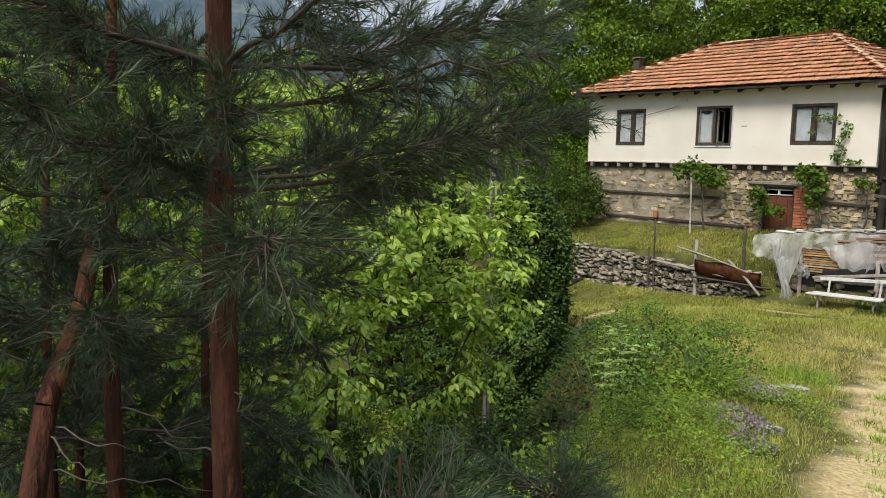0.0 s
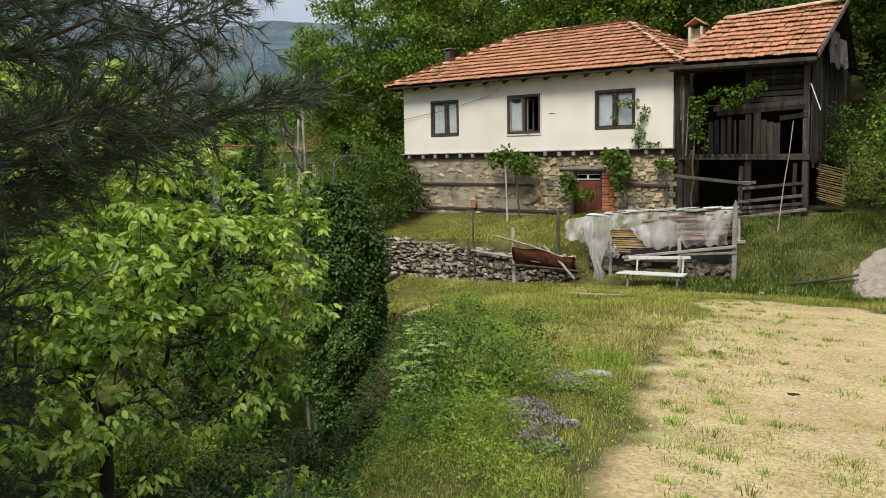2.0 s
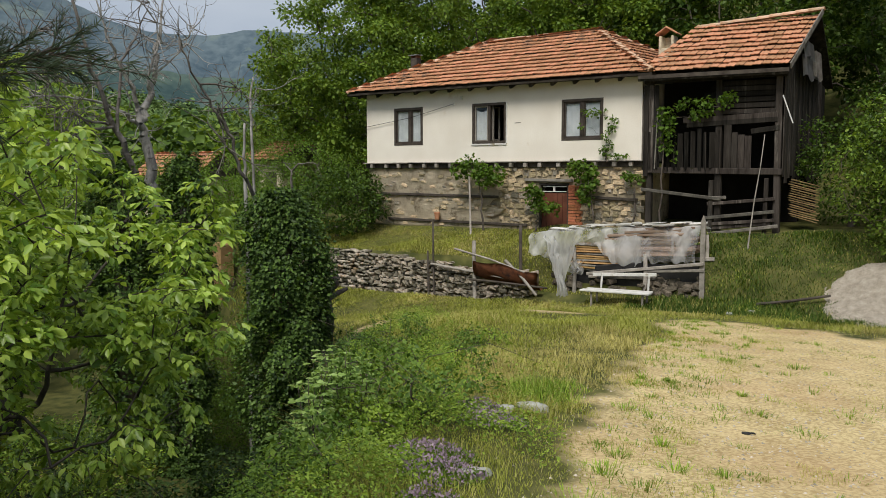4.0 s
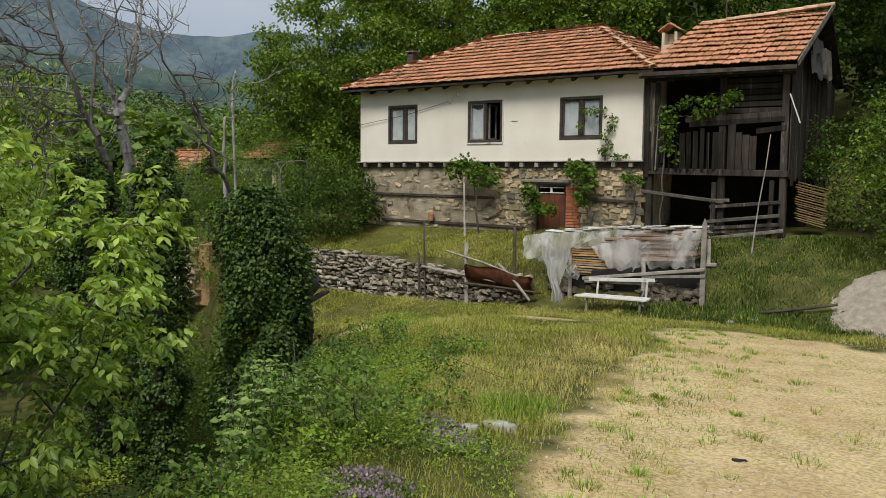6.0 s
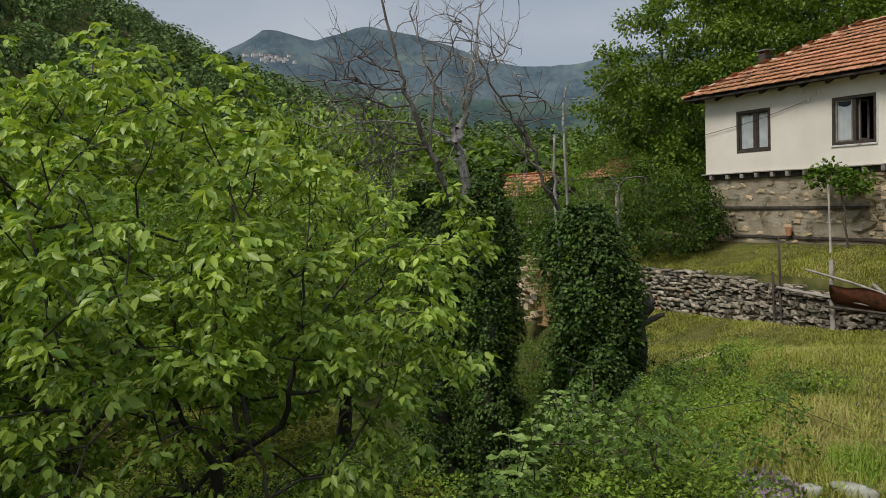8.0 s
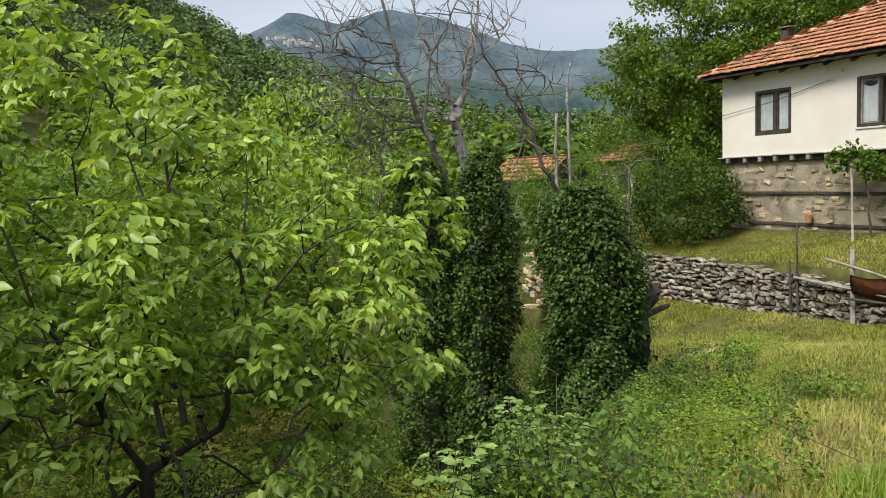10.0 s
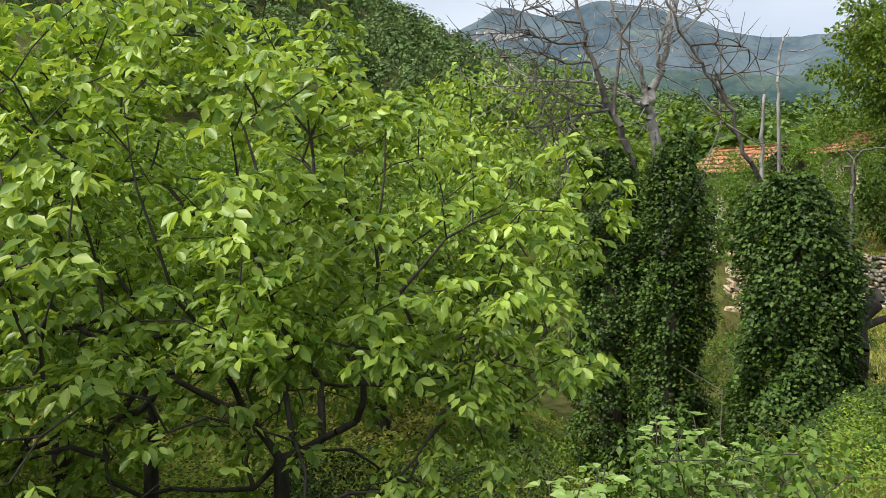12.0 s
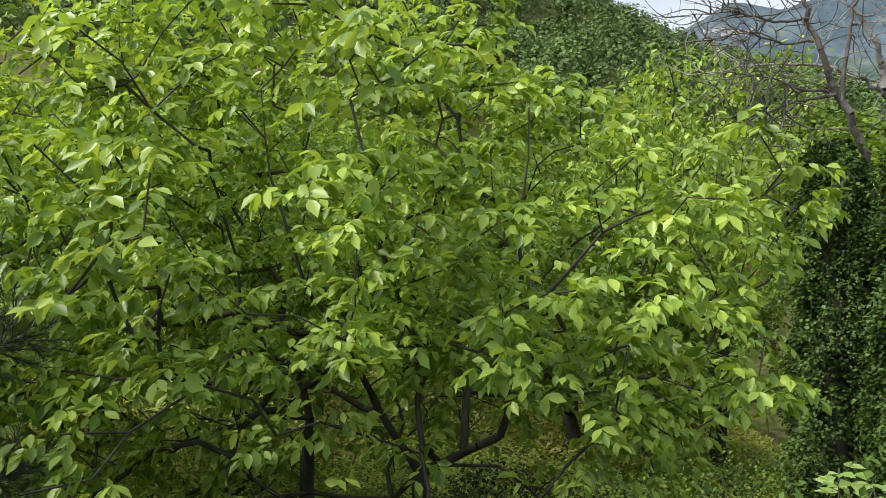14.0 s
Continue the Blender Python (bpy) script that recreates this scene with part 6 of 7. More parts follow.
# rubble under the stack; the shade there is put into the stone colour
M_SHADED_STONE = surface("shaded_rubble", (0.05, 0.042, 0.030), (0.17, 0.145, 0.11), 6, 0.95, 40, 0.3, vary=0.4)
SHADED_STONES = [stone_mesh("stone", 60 + k, M_SHADED_STONE) for k in range(5)]
under = thing("rubble_bed", (-8.2, 21.9, -1.3), "bed of rubble stones under the stack, shade put into their colour", "rubble")
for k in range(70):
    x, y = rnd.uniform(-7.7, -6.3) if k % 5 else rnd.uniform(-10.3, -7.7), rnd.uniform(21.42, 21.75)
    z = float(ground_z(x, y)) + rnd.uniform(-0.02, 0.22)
    place("stone", rnd.choice(SHADED_STONES), under, Matrix.Translation((x, y, z)) @ Euler((rnd.uniform(-0.4, 0.4), rnd.uniform(-0.4, 0.4), rnd.uniform(0, 3))).to_matrix().to_4x4() @ Matrix.Diagonal((rnd.uniform(0.1, 0.28), rnd.uniform(0.1, 0.24), rnd.uniform(0.07, 0.17), 1)))
# black sheet added so that the void under the stack stays dark
part("void_sheet", boxes((-9.7, -6.35, 21.66, 21.70, -1.8, -0.62)), M_BLACK, stack, "black sheet added for the dark void under the stack")

# pale stake at the end of the stack
stake = thing("stake", (-6.2, 21.4, float(ground_z(-6.2, 21.4))), "pale grey pointed board driven into the ground", "stake")
bm = bmesh.new()
g = float(ground_z(-6.2, 21.4)) - 0.15
outline = [(-0.06, g), (0.06, g), (0.055, 0.50), (0.0, 0.64), (-0.055, 0.48)]
a = [bm.verts.new((-6.2 + x, 21.38, z)) for x, z in outline]
b = [bm.verts.new((-6.2 + x, 21.42, z)) for x, z in outline]
bm.faces.new(a)
bm.faces.new(b[::-1])
for i in range(5):
    bm.faces.new((a[i], b[i], b[(i + 1) % 5], a[(i + 1) % 5]))
bmesh.ops.recalc_face_normals(bm, faces=bm.faces)
part("board", bm, M_GREY_WOOD, stake)

# white bench
bench = thing("bench", (-8.1, 20.75, float(ground_z(-8.1, 20.75))), "weathered white-painted wooden bench with a single back rail", "bench")
gz = float(ground_z(-8.1, 20.7))
part("seat", beam(bmesh.new(), (-9.0, 20.72, -1.28), (-7.22, 20.72, -1.25), 0.24, 0.045, 0.008), M_WHITE, bench)
part("seat", beam(bmesh.new(), (-8.95, 20.95, -1.27), (-7.25, 20.95, -1.24), 0.16, 0.04, 0.008), M_WHITE, bench)
part("back_rail", beam(bmesh.new(), (-8.85, 21.08, -0.92), (-7.20, 21.08, -0.82), 0.03, 0.085, 0.006), M_WHITE, bench)
for x in (-8.62, -7.4):
    part("back_post", beam(bmesh.new(), (x, 21.06, -1.27), (x + 0.02, 21.08, -0.86), 0.05, 0.04, 0.005), M_WHITE, bench)
for x, y in ((-8.72, 20.7), (-7.4, 20.7), (-8.7, 21.0), (-7.4, 21.0)):
    part("leg", beam(bmesh.new(), (x, y, float(ground_z(x, y)) - 0.06), (x, y, -1.27), 0.045, 0.045, 0.005), M_GREY_WOOD, bench)

# fence posts and loose poles along the wall
for x, y, top, r, mt, lb in ((-13.65, 20.9, 0.28, 0.028, M_BEAM, "thin dark iron fence post"), (-12.25, 20.85, -0.2, 0.055, M_GREY_WOOD, "short grey wooden fence post"), (-11.05, 21.3, 0.25, 0.05, M_BEAM, "dark wooden fence post"), (-13.8, 20.85, -0.55, 0.03, M_BEAM, "short dark stake against the wall")):
    g = float(ground_z(x, y))
    p = thing("fence_post", (x, y, g), lb, "post", "posts along the terrace wall")
    rod("shaft", [(x + 0.02, y, g - 0.15), (x, y, (g + top) / 2), (x - 0.01, y, top)], r, r * 0.9, mt, p, sides=8)
for a, b, r, mt, lb in (((-13.7, 20.85, -0.92), (-11.3, 20.8, -1.05), 0.035, M_GREY_WOOD, "grey pole lying along the terrace wall"), ((-13.4, 20.8, -0.95), (-11.0, 20.75, -1.18), 0.03, M_GREY_WOOD, "grey pole lying along the terrace wall"),
                        ((-12.9, 20.85, -0.45), (-10.6, 20.7, -0.95), 0.03, M_GREY_WOOD, "grey pole leaning across the fence"), ((-11.3, 20.9, -0.70), (-10.15, 20.5, -1.50), 0.05, M_GREY_WOOD, "weathered board leaning to the ground"), ((-12.3, 20.7, -1.25), (-9.9, 20.6, -1.3), 0.035, M_BEAM, "dark pole lying at the wall's foot")):
    p = thing("loose_pole", a, lb, "pole", "poles along the wall")
    m = [(a[c] + b[c]) / 2 + rnd.uniform(-0.03, 0.03) for c in range(3)]
    rod("shaft", [a, m, b], r, r * 0.75, mt, p, sides=7)

# rusty curved sheet of iron
sheet = thing("rusty_sheet", (-11.5, 20.95, -1.2), "curved rusty sheet of iron leaning on the wall", "iron sheet")
bm = bmesh.new()
grid = []
for i in range(15):
    f = i / 14
    line = []
    for k in range(11):
        a = -0.3 + 2.3 * k / 10
        line.append(bm.verts.new((-12.2 + 1.95 * f, 20.98 - 0.30 * math.sin(a) + 0.02 * math.sin(f * 20), -1.18 + 0.33 * (1 - math.cos(a)) - 0.22 * f + 0.04 * math.sin(f * 9 + k))))
    grid.append(line)
for i in range(14):
    for k in range(10):
        bm.faces.new((grid[i][k], grid[i + 1][k], grid[i + 1][k + 1], grid[i][k + 1]))
bmesh.ops.solidify(bm, geom=bm.faces[:], thickness=0.006)
part("sheet", bm, M_RUST, sheet, smooth=True)
pot = thing("clay_pot", (-15.4, 23.66, 0.12), "small orange clay pot on the wall ledge", "pot")
bm = bmesh.new()
bmesh.ops.create_cone(bm, cap_ends=True, segments=14, radius1=0.07, radius2=0.10, depth=0.24, matrix=Matrix.Translation((-15.4, 23.64, 0.27)))
bmesh.ops.bevel(bm, geom=bm.edges[:], offset=0.012, segments=1, affect="EDGES")
part("body", bm, M_TILE, pot)

# thin slats stacked against the barn's corner
M_OLD_LATH = surface("old_lath", (0.12, 0.085, 0.04), (0.26, 0.19, 0.09), 8, 0.85, 40, 0.2, vary=0.4)
slats = thing("slat_stack", (-4.5, 23.9, 0.3), "stack of thin yellowish laths beside the barn", "wood stack")
for i in range(17):
    z = 0.38 + i * 0.058
    part("lath", beam(bmesh.new(), (-4.88 + rnd.uniform(-0.04, 0.04), 24.35, z + 0.16), (-4.26 + 0.05 * math.sin(i * 2.1), 24.55, z - 0.02), 0.30, 0.026, 0.005), M_OLD_LATH, slats)

# gravel heap with broken tiles behind it
heap = thing("gravel_heap", (-1.6, 20.9, -1.4), "heap of pale grey gravel at the yard's edge", "gravel")
nx, ny = 60, 40
HX, HYY = np.meshgrid(np.linspace(-3.75, 1.6, nx), np.linspace(19.7, 22.6, ny))
hh = np.interp(HX, [-3.75, -3.3, -2.4, 0.6, 1.6], [0, 0.12, 0.42, 0.46, 0]) * np.interp(HYY, [19.9, 20.6, 21.3, 21.8, 22.6], [0, 0.2, 0.85, 1.0, 0.2])
HZ = ground_z(HX, HYY) - 0.06 + hh * 1.0 + 0.05 * bumps(HX, HYY, 5.0, 1) * (hh > 0.05) + rng.normal(0, 0.012, HX.shape)
ii = np.arange(HX.size).reshape(HX.shape)
np_mesh("mound", np.stack([HX, HYY, HZ], -1).reshape(-1, 3), np.stack([ii[:-1, :-1], ii[:-1, 1:], ii[1:, 1:], ii[1:, :-1]], -1).reshape(-1, 4), M_GRAVEL, heap, smooth=True)
shards = thing("tile_rubble", (-2.3, 21.9, -0.4), "heap of broken red tiles and stones", "rubble")
M_SHARD = surface("old_tile_shard", (0.16, 0.08, 0.05), (0.30, 0.16, 0.10), 8, 0.9, 40, 0.3, vary=0.35)
BITS = [stone_mesh("shard", 90 + k, M_SHARD) for k in range(4)]
for k in range(14):
    x, y = rnd.uniform(-2.6, 0.4), rnd.uniform(21.5, 22.4)
    z = float(ground_z(x, y)) + rnd.uniform(0.02, 0.16)
    place("shard", rnd.choice(BITS) if rnd.random() < 0.6 else rnd.choice(GREYS), shards, Matrix.Translation((x, y, z)) @ Euler((rnd.uniform(-1, 1), rnd.uniform(-1, 1), rnd.uniform(0, 3))).to_matrix().to_4x4() @ Matrix.Diagonal((rnd.uniform(0.15, 0.4), rnd.uniform(0.1, 0.25), rnd.uniform(0.05, 0.14), 1)))
log = thing("log", (-4.6, 21.4, -1.0), "thin dark log lying on the slope", "log")
rod("shaft", [(-4.9, 21.2, float(ground_z(-4.9, 21.2)) + 0.05), (-4.2, 21.3, float(ground_z(-4.2, 21.3)) + 0.12), (-3.4, 21.5, float(ground_z(-3.4, 21.5)) + 0.2)], 0.035, 0.03, M_BEAM, log)

# rocks in the grass
def rock(x, y, sx, sy, sz, k, label="pale flat rock lying in the grass"):
    bm = bmesh.new()
    bmesh.ops.create_icosphere(bm, subdivisions=3, radius=0.5)
    for v in bm.verts:
        n = noise.noise(v.co * 3 + Vector((k, k * 2, 0))) * 0.25 + noise.noise(v.co * 7 + Vector((k, 0, 3))) * 0.08
        v.co = v.co * (1 + n)
        v.co.z = max(-0.3, min(0.34 + 0.1 * n, v.co.z))
        v.co = Vector((v.co.x * sx, v.co.y * sy, v.co.z * sz))
    z = float(ground_z(x, y))
    bmesh.ops.rotate(bm, matrix=Matrix.Rotation(k * 1.3, 3, "Z"), verts=bm.verts)
    bmesh.ops.translate(bm, vec=(x, y, z + sz * 0.18), verts=bm.verts)
    me = bpy.data.meshes.new("rock")
    bm.to_mesh(me)
    bm.free()
    me.materials.append(M_ROCK)
    me.shade_smooth()
    return tagged(new("rock", me), label, "rock", "rocks in the grass")


for k, (x, y, sx, sy, sz) in enumerate(((-4.42, 9.47, 0.44, 0.20, 0.16), (-4.56, 9.12, 0.20, 0.17, 0.14), (-4.85, 9.2, 0.16, 0.14, 0.10), (-3.6, 6.95, 0.30, 0.17, 0.10), (-5.3, 20.5, 0.24, 0.16, 0.11), (-4.9, 20.8, 0.19, 0.15, 0.12))):
    rock(x, y, sx * 0.9, sy * 0.9, sz, k)
for k, (x, y, s) in enumerate(((-2.41, 10.13, 0.065), (-2.36, 10.17, 0.04))):
    bm = bmesh.new()
    bmesh.ops.create_icosphere(bm, subdivisions=2, radius=0.5)
    for v in bm.verts:
        v.co *= 1 + 0.5 * noise.noise(v.co * 4 + Vector((k, 0, 0)))
        v.co = Vector((v.co.x * s * 1.5, v.co.y * s, v.co.z * s * 0.5))
    bmesh.ops.translate(bm, vec=(x, y, float(ground_z(x, y)) + s * 0.15), verts=bm.verts)
    tagged(part("clod", bm, M_BLACK, None), "small dark clod lying on the earth yard", "clod")

# ---- shrubs and climbers ----
shrub("bush", "dense dark green bush at the corner of the house", (-18.5, 22.3), 1.7, 2.3, 190, L_DARK, 0.12, per=30, rad=0.3)
shrub("bush", "dense green bush beside the dry-stone wall", (-20.9, 21.6), 1.3, 1.9, 110, L_BUSH, 0.085, per=30, rad=0.3)
for x, y, r, h in ((-2.3, 23.0, 1.4, 3.8), (-0.6, 23.6, 1.7, 4.8), (-3.6, 25.5, 1.3, 3.2), (1.5, 23.0, 1.8, 4.5), (-2.2, 26.5, 1.8, 5.0)):
    shrub("bush", "tall light green bush beside the barn", (x, y), r, h, 150, L_OAK if y < 24 else L_DARK, 0.10, "bushes beside the barn", per=34, rad=0.34)
for x, y, r, h in ((-27.2, 23.2, 1.5, 3.6), (-25.2, 25.0, 1.5, 3.3), (-26.2, 27.4, 1.4, 3.4), (-15.9, 16.6, 1.1, 1.9), (-17.2, 18.2, 1.3, 2.3), (-19.3, 18.6, 1.3, 2.4), (-21.3, 20.3, 1.4, 2.6), (-23.5, 22.5, 1.6, 3.0), (-25.5, 20.5, 1.6, 3.0), (-21.5, 25, 1.6, 2.8), (-24, 27, 1.8, 3.4), (-27, 29.5, 1.8, 3.4), (-20.5, 28.0, 1.5, 3.0), (-19.6, 17.3, 1.2, 2.9), (-18.2, 16.6, 0.8, 2.0), (-26.4, 22.0, 1.7, 3.5), (-22.0, 19.0, 1.3, 3.2)):
    if y > 23 and x < -26.5:
        h *= 0.9
    shrub("bush", "yellow-green bush on the bank beyond the ivy", (x, y), r, h, 90, L_BUSH, 0.085, "bushes beyond the ivy", per=30, rad=0.3)

for x, y, r, top in ((-27.4, 22.6, 1.5, 2.3), (-27.6, 24.2, 1.5, 2.35), (-26.0, 21.6, 1.5, 1.7), (-27.0, 26.0, 1.3, 2.1)):
    shrub("bush", "yellow-green bush on the bank beyond the ivy", (x, y), r, top - float(ground_z(x, y)), 120, L_BUSH, 0.10, "bushes beyond the ivy", per=34, rad=0.34)
# brushwood filling the gully
rnd = random.Random(33)
spots = []
for k in range(84):
    y = rnd.uniform(-3.5, 12.5)
    d = rnd.uniform(0.9, 9.5)
    x = float(bank_edge(y)) - d
    if math.hypot(x + 12.35, y - 13.75) < 1.3:
        continue
    if d < 2.8 and y > 4.5:
        continue
    if 2.0 < y < 10.5:
        room = 0.35 - 0.40 * (-2.5 - x) - float(ground_z(x, y))
        if x < -9.8:
            spots.append((x, y, rnd.uniform(0.8, 1.2), rnd.uniform(1.1, 1.7)))
            continue
        if room < 0.45:
            continue
        spots.append((x, y, rnd.uniform(0.7, 1.0), min(room, 1.4)))
        continue
    if x < -8.5 and y > 9:
        continue
    spots.append((x, y, rnd.uniform(0.75, 1.15), rnd.uniform(0.9, 1.3) + min(1.0, d * 0.12)))
# bushes with L_SHADE carry the bank's shade in their leaf colour
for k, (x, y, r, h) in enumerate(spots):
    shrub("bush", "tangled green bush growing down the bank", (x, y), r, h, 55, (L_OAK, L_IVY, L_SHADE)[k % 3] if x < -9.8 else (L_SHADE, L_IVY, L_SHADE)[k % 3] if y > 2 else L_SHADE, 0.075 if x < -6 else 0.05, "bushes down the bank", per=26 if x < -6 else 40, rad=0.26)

for k in range(60):
    y = rnd.uniform(2.5, 15) if k < 34 else rnd.uniform(2.5, 8.5)
    d = rnd.uniform(-1.3, 1.8) if k < 34 else rnd.uniform(0.2, 2.6)
    x = float(bank_edge(y)) - d
    if d > float(brow(y)) - 0.1:
        continue
    if y < 9.5 and d < -0.2 and x > -4.9:
        continue
    shrub("weed", "small leafy weed growing on the bank", (x, y), rnd.uniform(0.22, 0.42), rnd.uniform(0.28, 0.55) * (1 if k < 34 else 1.4), 22, (L_HERB, L_WEED, L_BRAMBLE)[k % 3], 0.05, "weeds on the bank", per=16, rad=0.11)
bram = shrub("bramble", "straggling dark bramble with arching canes", (-5.25, 7.9), 0.75, 0.8, 110, L_BRAMBLE, 0.055, per=16, rad=0.16)
# pale young bramble shoots
for k in range(26):
    f = rnd.random()
    sx, sy = -5.15 - 0.75 * f + rnd.gauss(0, 0.12), 6.95 + 1.2 * f + rnd.gauss(0, 0.12)
    g = float(ground_z(sx, sy))
    tz = max(g + 0.25, (0.0 - 0.12 * f) - abs(rnd.gauss(0, 0.22)))
    sh = thing("bramble_shoot", (sx, sy, g), "upright young bramble shoot with pale green leaves", "bramble", "young bramble shoots")
    lx, ly = rnd.gauss(0, 0.08), rnd.gauss(0, 0.08)
    pts = [np.array([sx + lx * q * q, sy + ly * q * q, g + (tz - g) * q]) for q in np.linspace(0, 1, 6)]
    rod("cane", pts, 0.006, 0.003, M_BEAM, sh, sides=5)
    m = 11
    q = 0.35 + 0.65 * np.arange(m) / (m - 1)
    C = np.stack([sx + lx * q * q, sy + ly * q * q, g + (tz - g) * q], -1)
    a = np.arange(m) * 2.4 + k
    D = np.stack([np.cos(a), np.sin(a), 0.25 - 0.3 * q], -1)
    C3 = np.repeat(C + D * 0.05, 3, 0)
    t3 = np.tile([-0.9, 0.0, 0.9], m)
    a3 = np.repeat(a, 3) + t3
    D3 = np.stack([np.cos(a3), np.sin(a3), np.repeat(0.15 - 0.5 * (1 - q), 3)], -1)
    V, F = scatter(LEAF_V * np.array([1.3, 1, 1]), LEAF_F, C3, D3, rng.normal(0, 0.3, (3 * m, 3)) + np.array([0, 0, 1.0]), np.repeat(0.10 - 0.035 * q, 3) * rng.uniform(0.75, 1.2, 3 * m))
    np_mesh("foliage", V, F, L_SHOOT, sh)
for pts in ([(-5.2, 7.9, -0.6), (-4.9, 8.2, -0.12), (-4.4, 8.5, 0.02), (-4.0, 8.8, -0.18)], [(-5.4, 7.8, -0.7), (-5.2, 7.6, -0.2), (-4.8, 7.6, -0.05), (-4.5, 7.7, -0.3)], [(-5.6, 8.0, -0.7), (-6.0, 8.3, 0.0), (-6.3, 8.2, 0.1)]):
    rod("cane", pts, 0.004, 0.002, M_BARK, bram, sides=5)
shrub("bramble", "straggling dark green bramble on the bank", (-6.4, 8.8), 0.5, 0.6, 45, L_BRAMBLE, 0.07, per=14, rad=0.18)
shrub("bramble", "low dark bramble beside the ivy stump", (-11.3, 15.0), 0.55, 0.5, 40, L_BRAMBLE, 0.07, per=14, rad=0.16)
shrub("bramble", "straggling bramble with pale young leaves", (-5.2, 8.9), 0.55, 0.32, 30, L_BRAMBLE, 0.06, per=14, rad=0.16)


def climber(label, stem, env, n, size=0.10, per=12, rad=0.13):
    """A vine: a bent stem and leaves about the wall."""
    v = thing("grape_vine", stem[0], label, "vine")
    T = in_envelope(env, n, 0.35)
    pos, par, rd, first = grow(stem[0], stem[-1], T, 0.025, 0.003, 0.1, 0.2, 0.03)
    V, F = tube_arrays(pos[par[1:]], pos[1:], rd[par[1:]], rd[1:], 5)
    np_mesh("stem", V, F, M_BARK, v)
    V, F = leaf_cloud(T, per, rad, size, SMALL_V * np.array([1.3, 1, 1]), SMALL_F, 0.4)
    np_mesh("foliage", V, F, L_VINE, v)
    return v


climber("bushy grape vine trained over a pole at the wall", [(-13.45, 23.3, -0.1), (-13.6, 23.25, 1.45)], [((-13.9, 23.2, 1.78), (0.65, 0.3, 0.35)), ((-13.1, 23.25, 1.55), (0.6, 0.25, 0.3))], 75, 0.115)
pp = thing("vine_pole", (-13.78, 23.1, -0.15), "pale pole propping the grape vine", "pole")
rod("shaft", [(-13.78, 23.1, -0.25), (-13.82, 23.12, 0.8), (-13.86, 23.14, 1.55)], 0.032, 0.028, M_GREY_WOOD, pp)
climber("bushy grape vine climbing beside the door", [(-9.85, 23.5, -0.1), (-10.0, 23.45, 1.2)], [((-10.25, 23.4, 1.72), (0.5, 0.22, 0.28)), ((-10.05, 23.45, 1.15), (0.4, 0.2, 0.4))], 60, 0.115)
climber("small shrubby vine in front of the door", [(-11.75, 23.4, -0.1), (-11.6, 23.4, 0.3)], [((-11.75, 23.35, 0.95), (0.32, 0.2, 0.35)), ((-11.25, 23.35, 0.62), (0.4, 0.2, 0.25))], 42, 0.115)
climber("vine shoot climbing over the white wall and window", [(-9.6, 23.66, 1.95), (-9.6, 23.66, 2.3)], [((-9.65, 23.66, 2.4), (0.16, 0.06, 0.36)), ((-9.5, 23.66, 3.1), (0.14, 0.06, 0.32)), ((-10.0, 23.66, 3.35), (0.4, 0.06, 0.12)), ((-9.3, 23.66, 2.1), (0.3, 0.06, 0.1)), ((-10.35, 23.66, 3.0), (0.1, 0.05, 0.2))], 40, 0.085, 9, 0.1)
climber("leafy vine hanging on the front of the barn", [(-8.0, 23.6, 0.1), (-7.95, 23.55, 2.4)], [((-7.9, 23.55, 2.9), (0.28, 0.12, 0.75)), ((-7.2, 23.55, 3.35), (0.75, 0.12, 0.28)), ((-6.3, 23.55, 3.55), (0.4, 0.1, 0.16)), ((-7.75, 23.6, 2.1), (0.12, 0.08, 0.4))], 75, 0.11, 9, 0.12)
climber("small vine on the stone wall", [(-8.75, 23.6, 0.0), (-8.75, 23.6, 1.3)], [((-8.8, 23.6, 1.5), (0.3, 0.1, 0.16))], 12, 0.1)

# ---- low plants: grass, herbs, thyme ----
THYME = ((-4.35, 8.5, 0.36), (-4.75, 8.9, 0.28), (-3.75, 6.75, 0.36), (-4.12, 7.1, 0.42), (-3.4, 6.1, 0.25))


def inside_things(x, y):
    return (y > 23.6) & (x > HX0 - 0.1) & (x < -4.9)


n = 900000
X = rng.uniform(-21, 3, n)
Y = rng.uniform(0.5, 23.8, n)
dens = 1 - smooth((bare_earth(X, Y) + 0.45 * (0.5 + 0.5 * bumps(X, Y, 3.1, 4)) - 0.35) / 0.5)
dens *= 1 - smooth((bank_edge(Y) - X - 0.4 - 2.6 * smooth((Y - 13) / 3)) / 1.2) * smooth((19.5 - Y) / 2.0)
yardm = smooth((X - yard_left(Y) - 0.2) / 1.3) * smooth((20.0 - Y) / 1.2)
dens *= 1 - 0.6 * yardm
dens = np.maximum(dens, 0.9 * (bare_earth(X, Y, 0.0) - bare_earth(X, Y, 1.0)))
for tx, ty, tr in THYME:
    dens *= np.clip((np.hypot(X - tx, Y - ty) - tr * 0.75) / (tr * 0.35), 0.03, 1)
near = np.clip(6.0 / np.maximum(2, np.hypot(X + 1, Y - 3)), 0.25, 1)
keepm = (rng.random(n) < dens * (0.30 + 0.7 * near + 0.4 * smooth((Y - 19) / 1.5))) & ~inside_things(X, Y) & ~((np.abs(Y - 21.05) < 0.25) & (X < -9)) & ~((X > -9.7) & (X < -6.35) & (np.abs(Y - 21.9) < 0.5))
X, Y = X[keepm], Y[keepm]
far_up = np.hypot(X + 1, Y - 3)
tall = smooth((vnoise(X, Y, 0.8, 7) - 0.25) / 0.5)
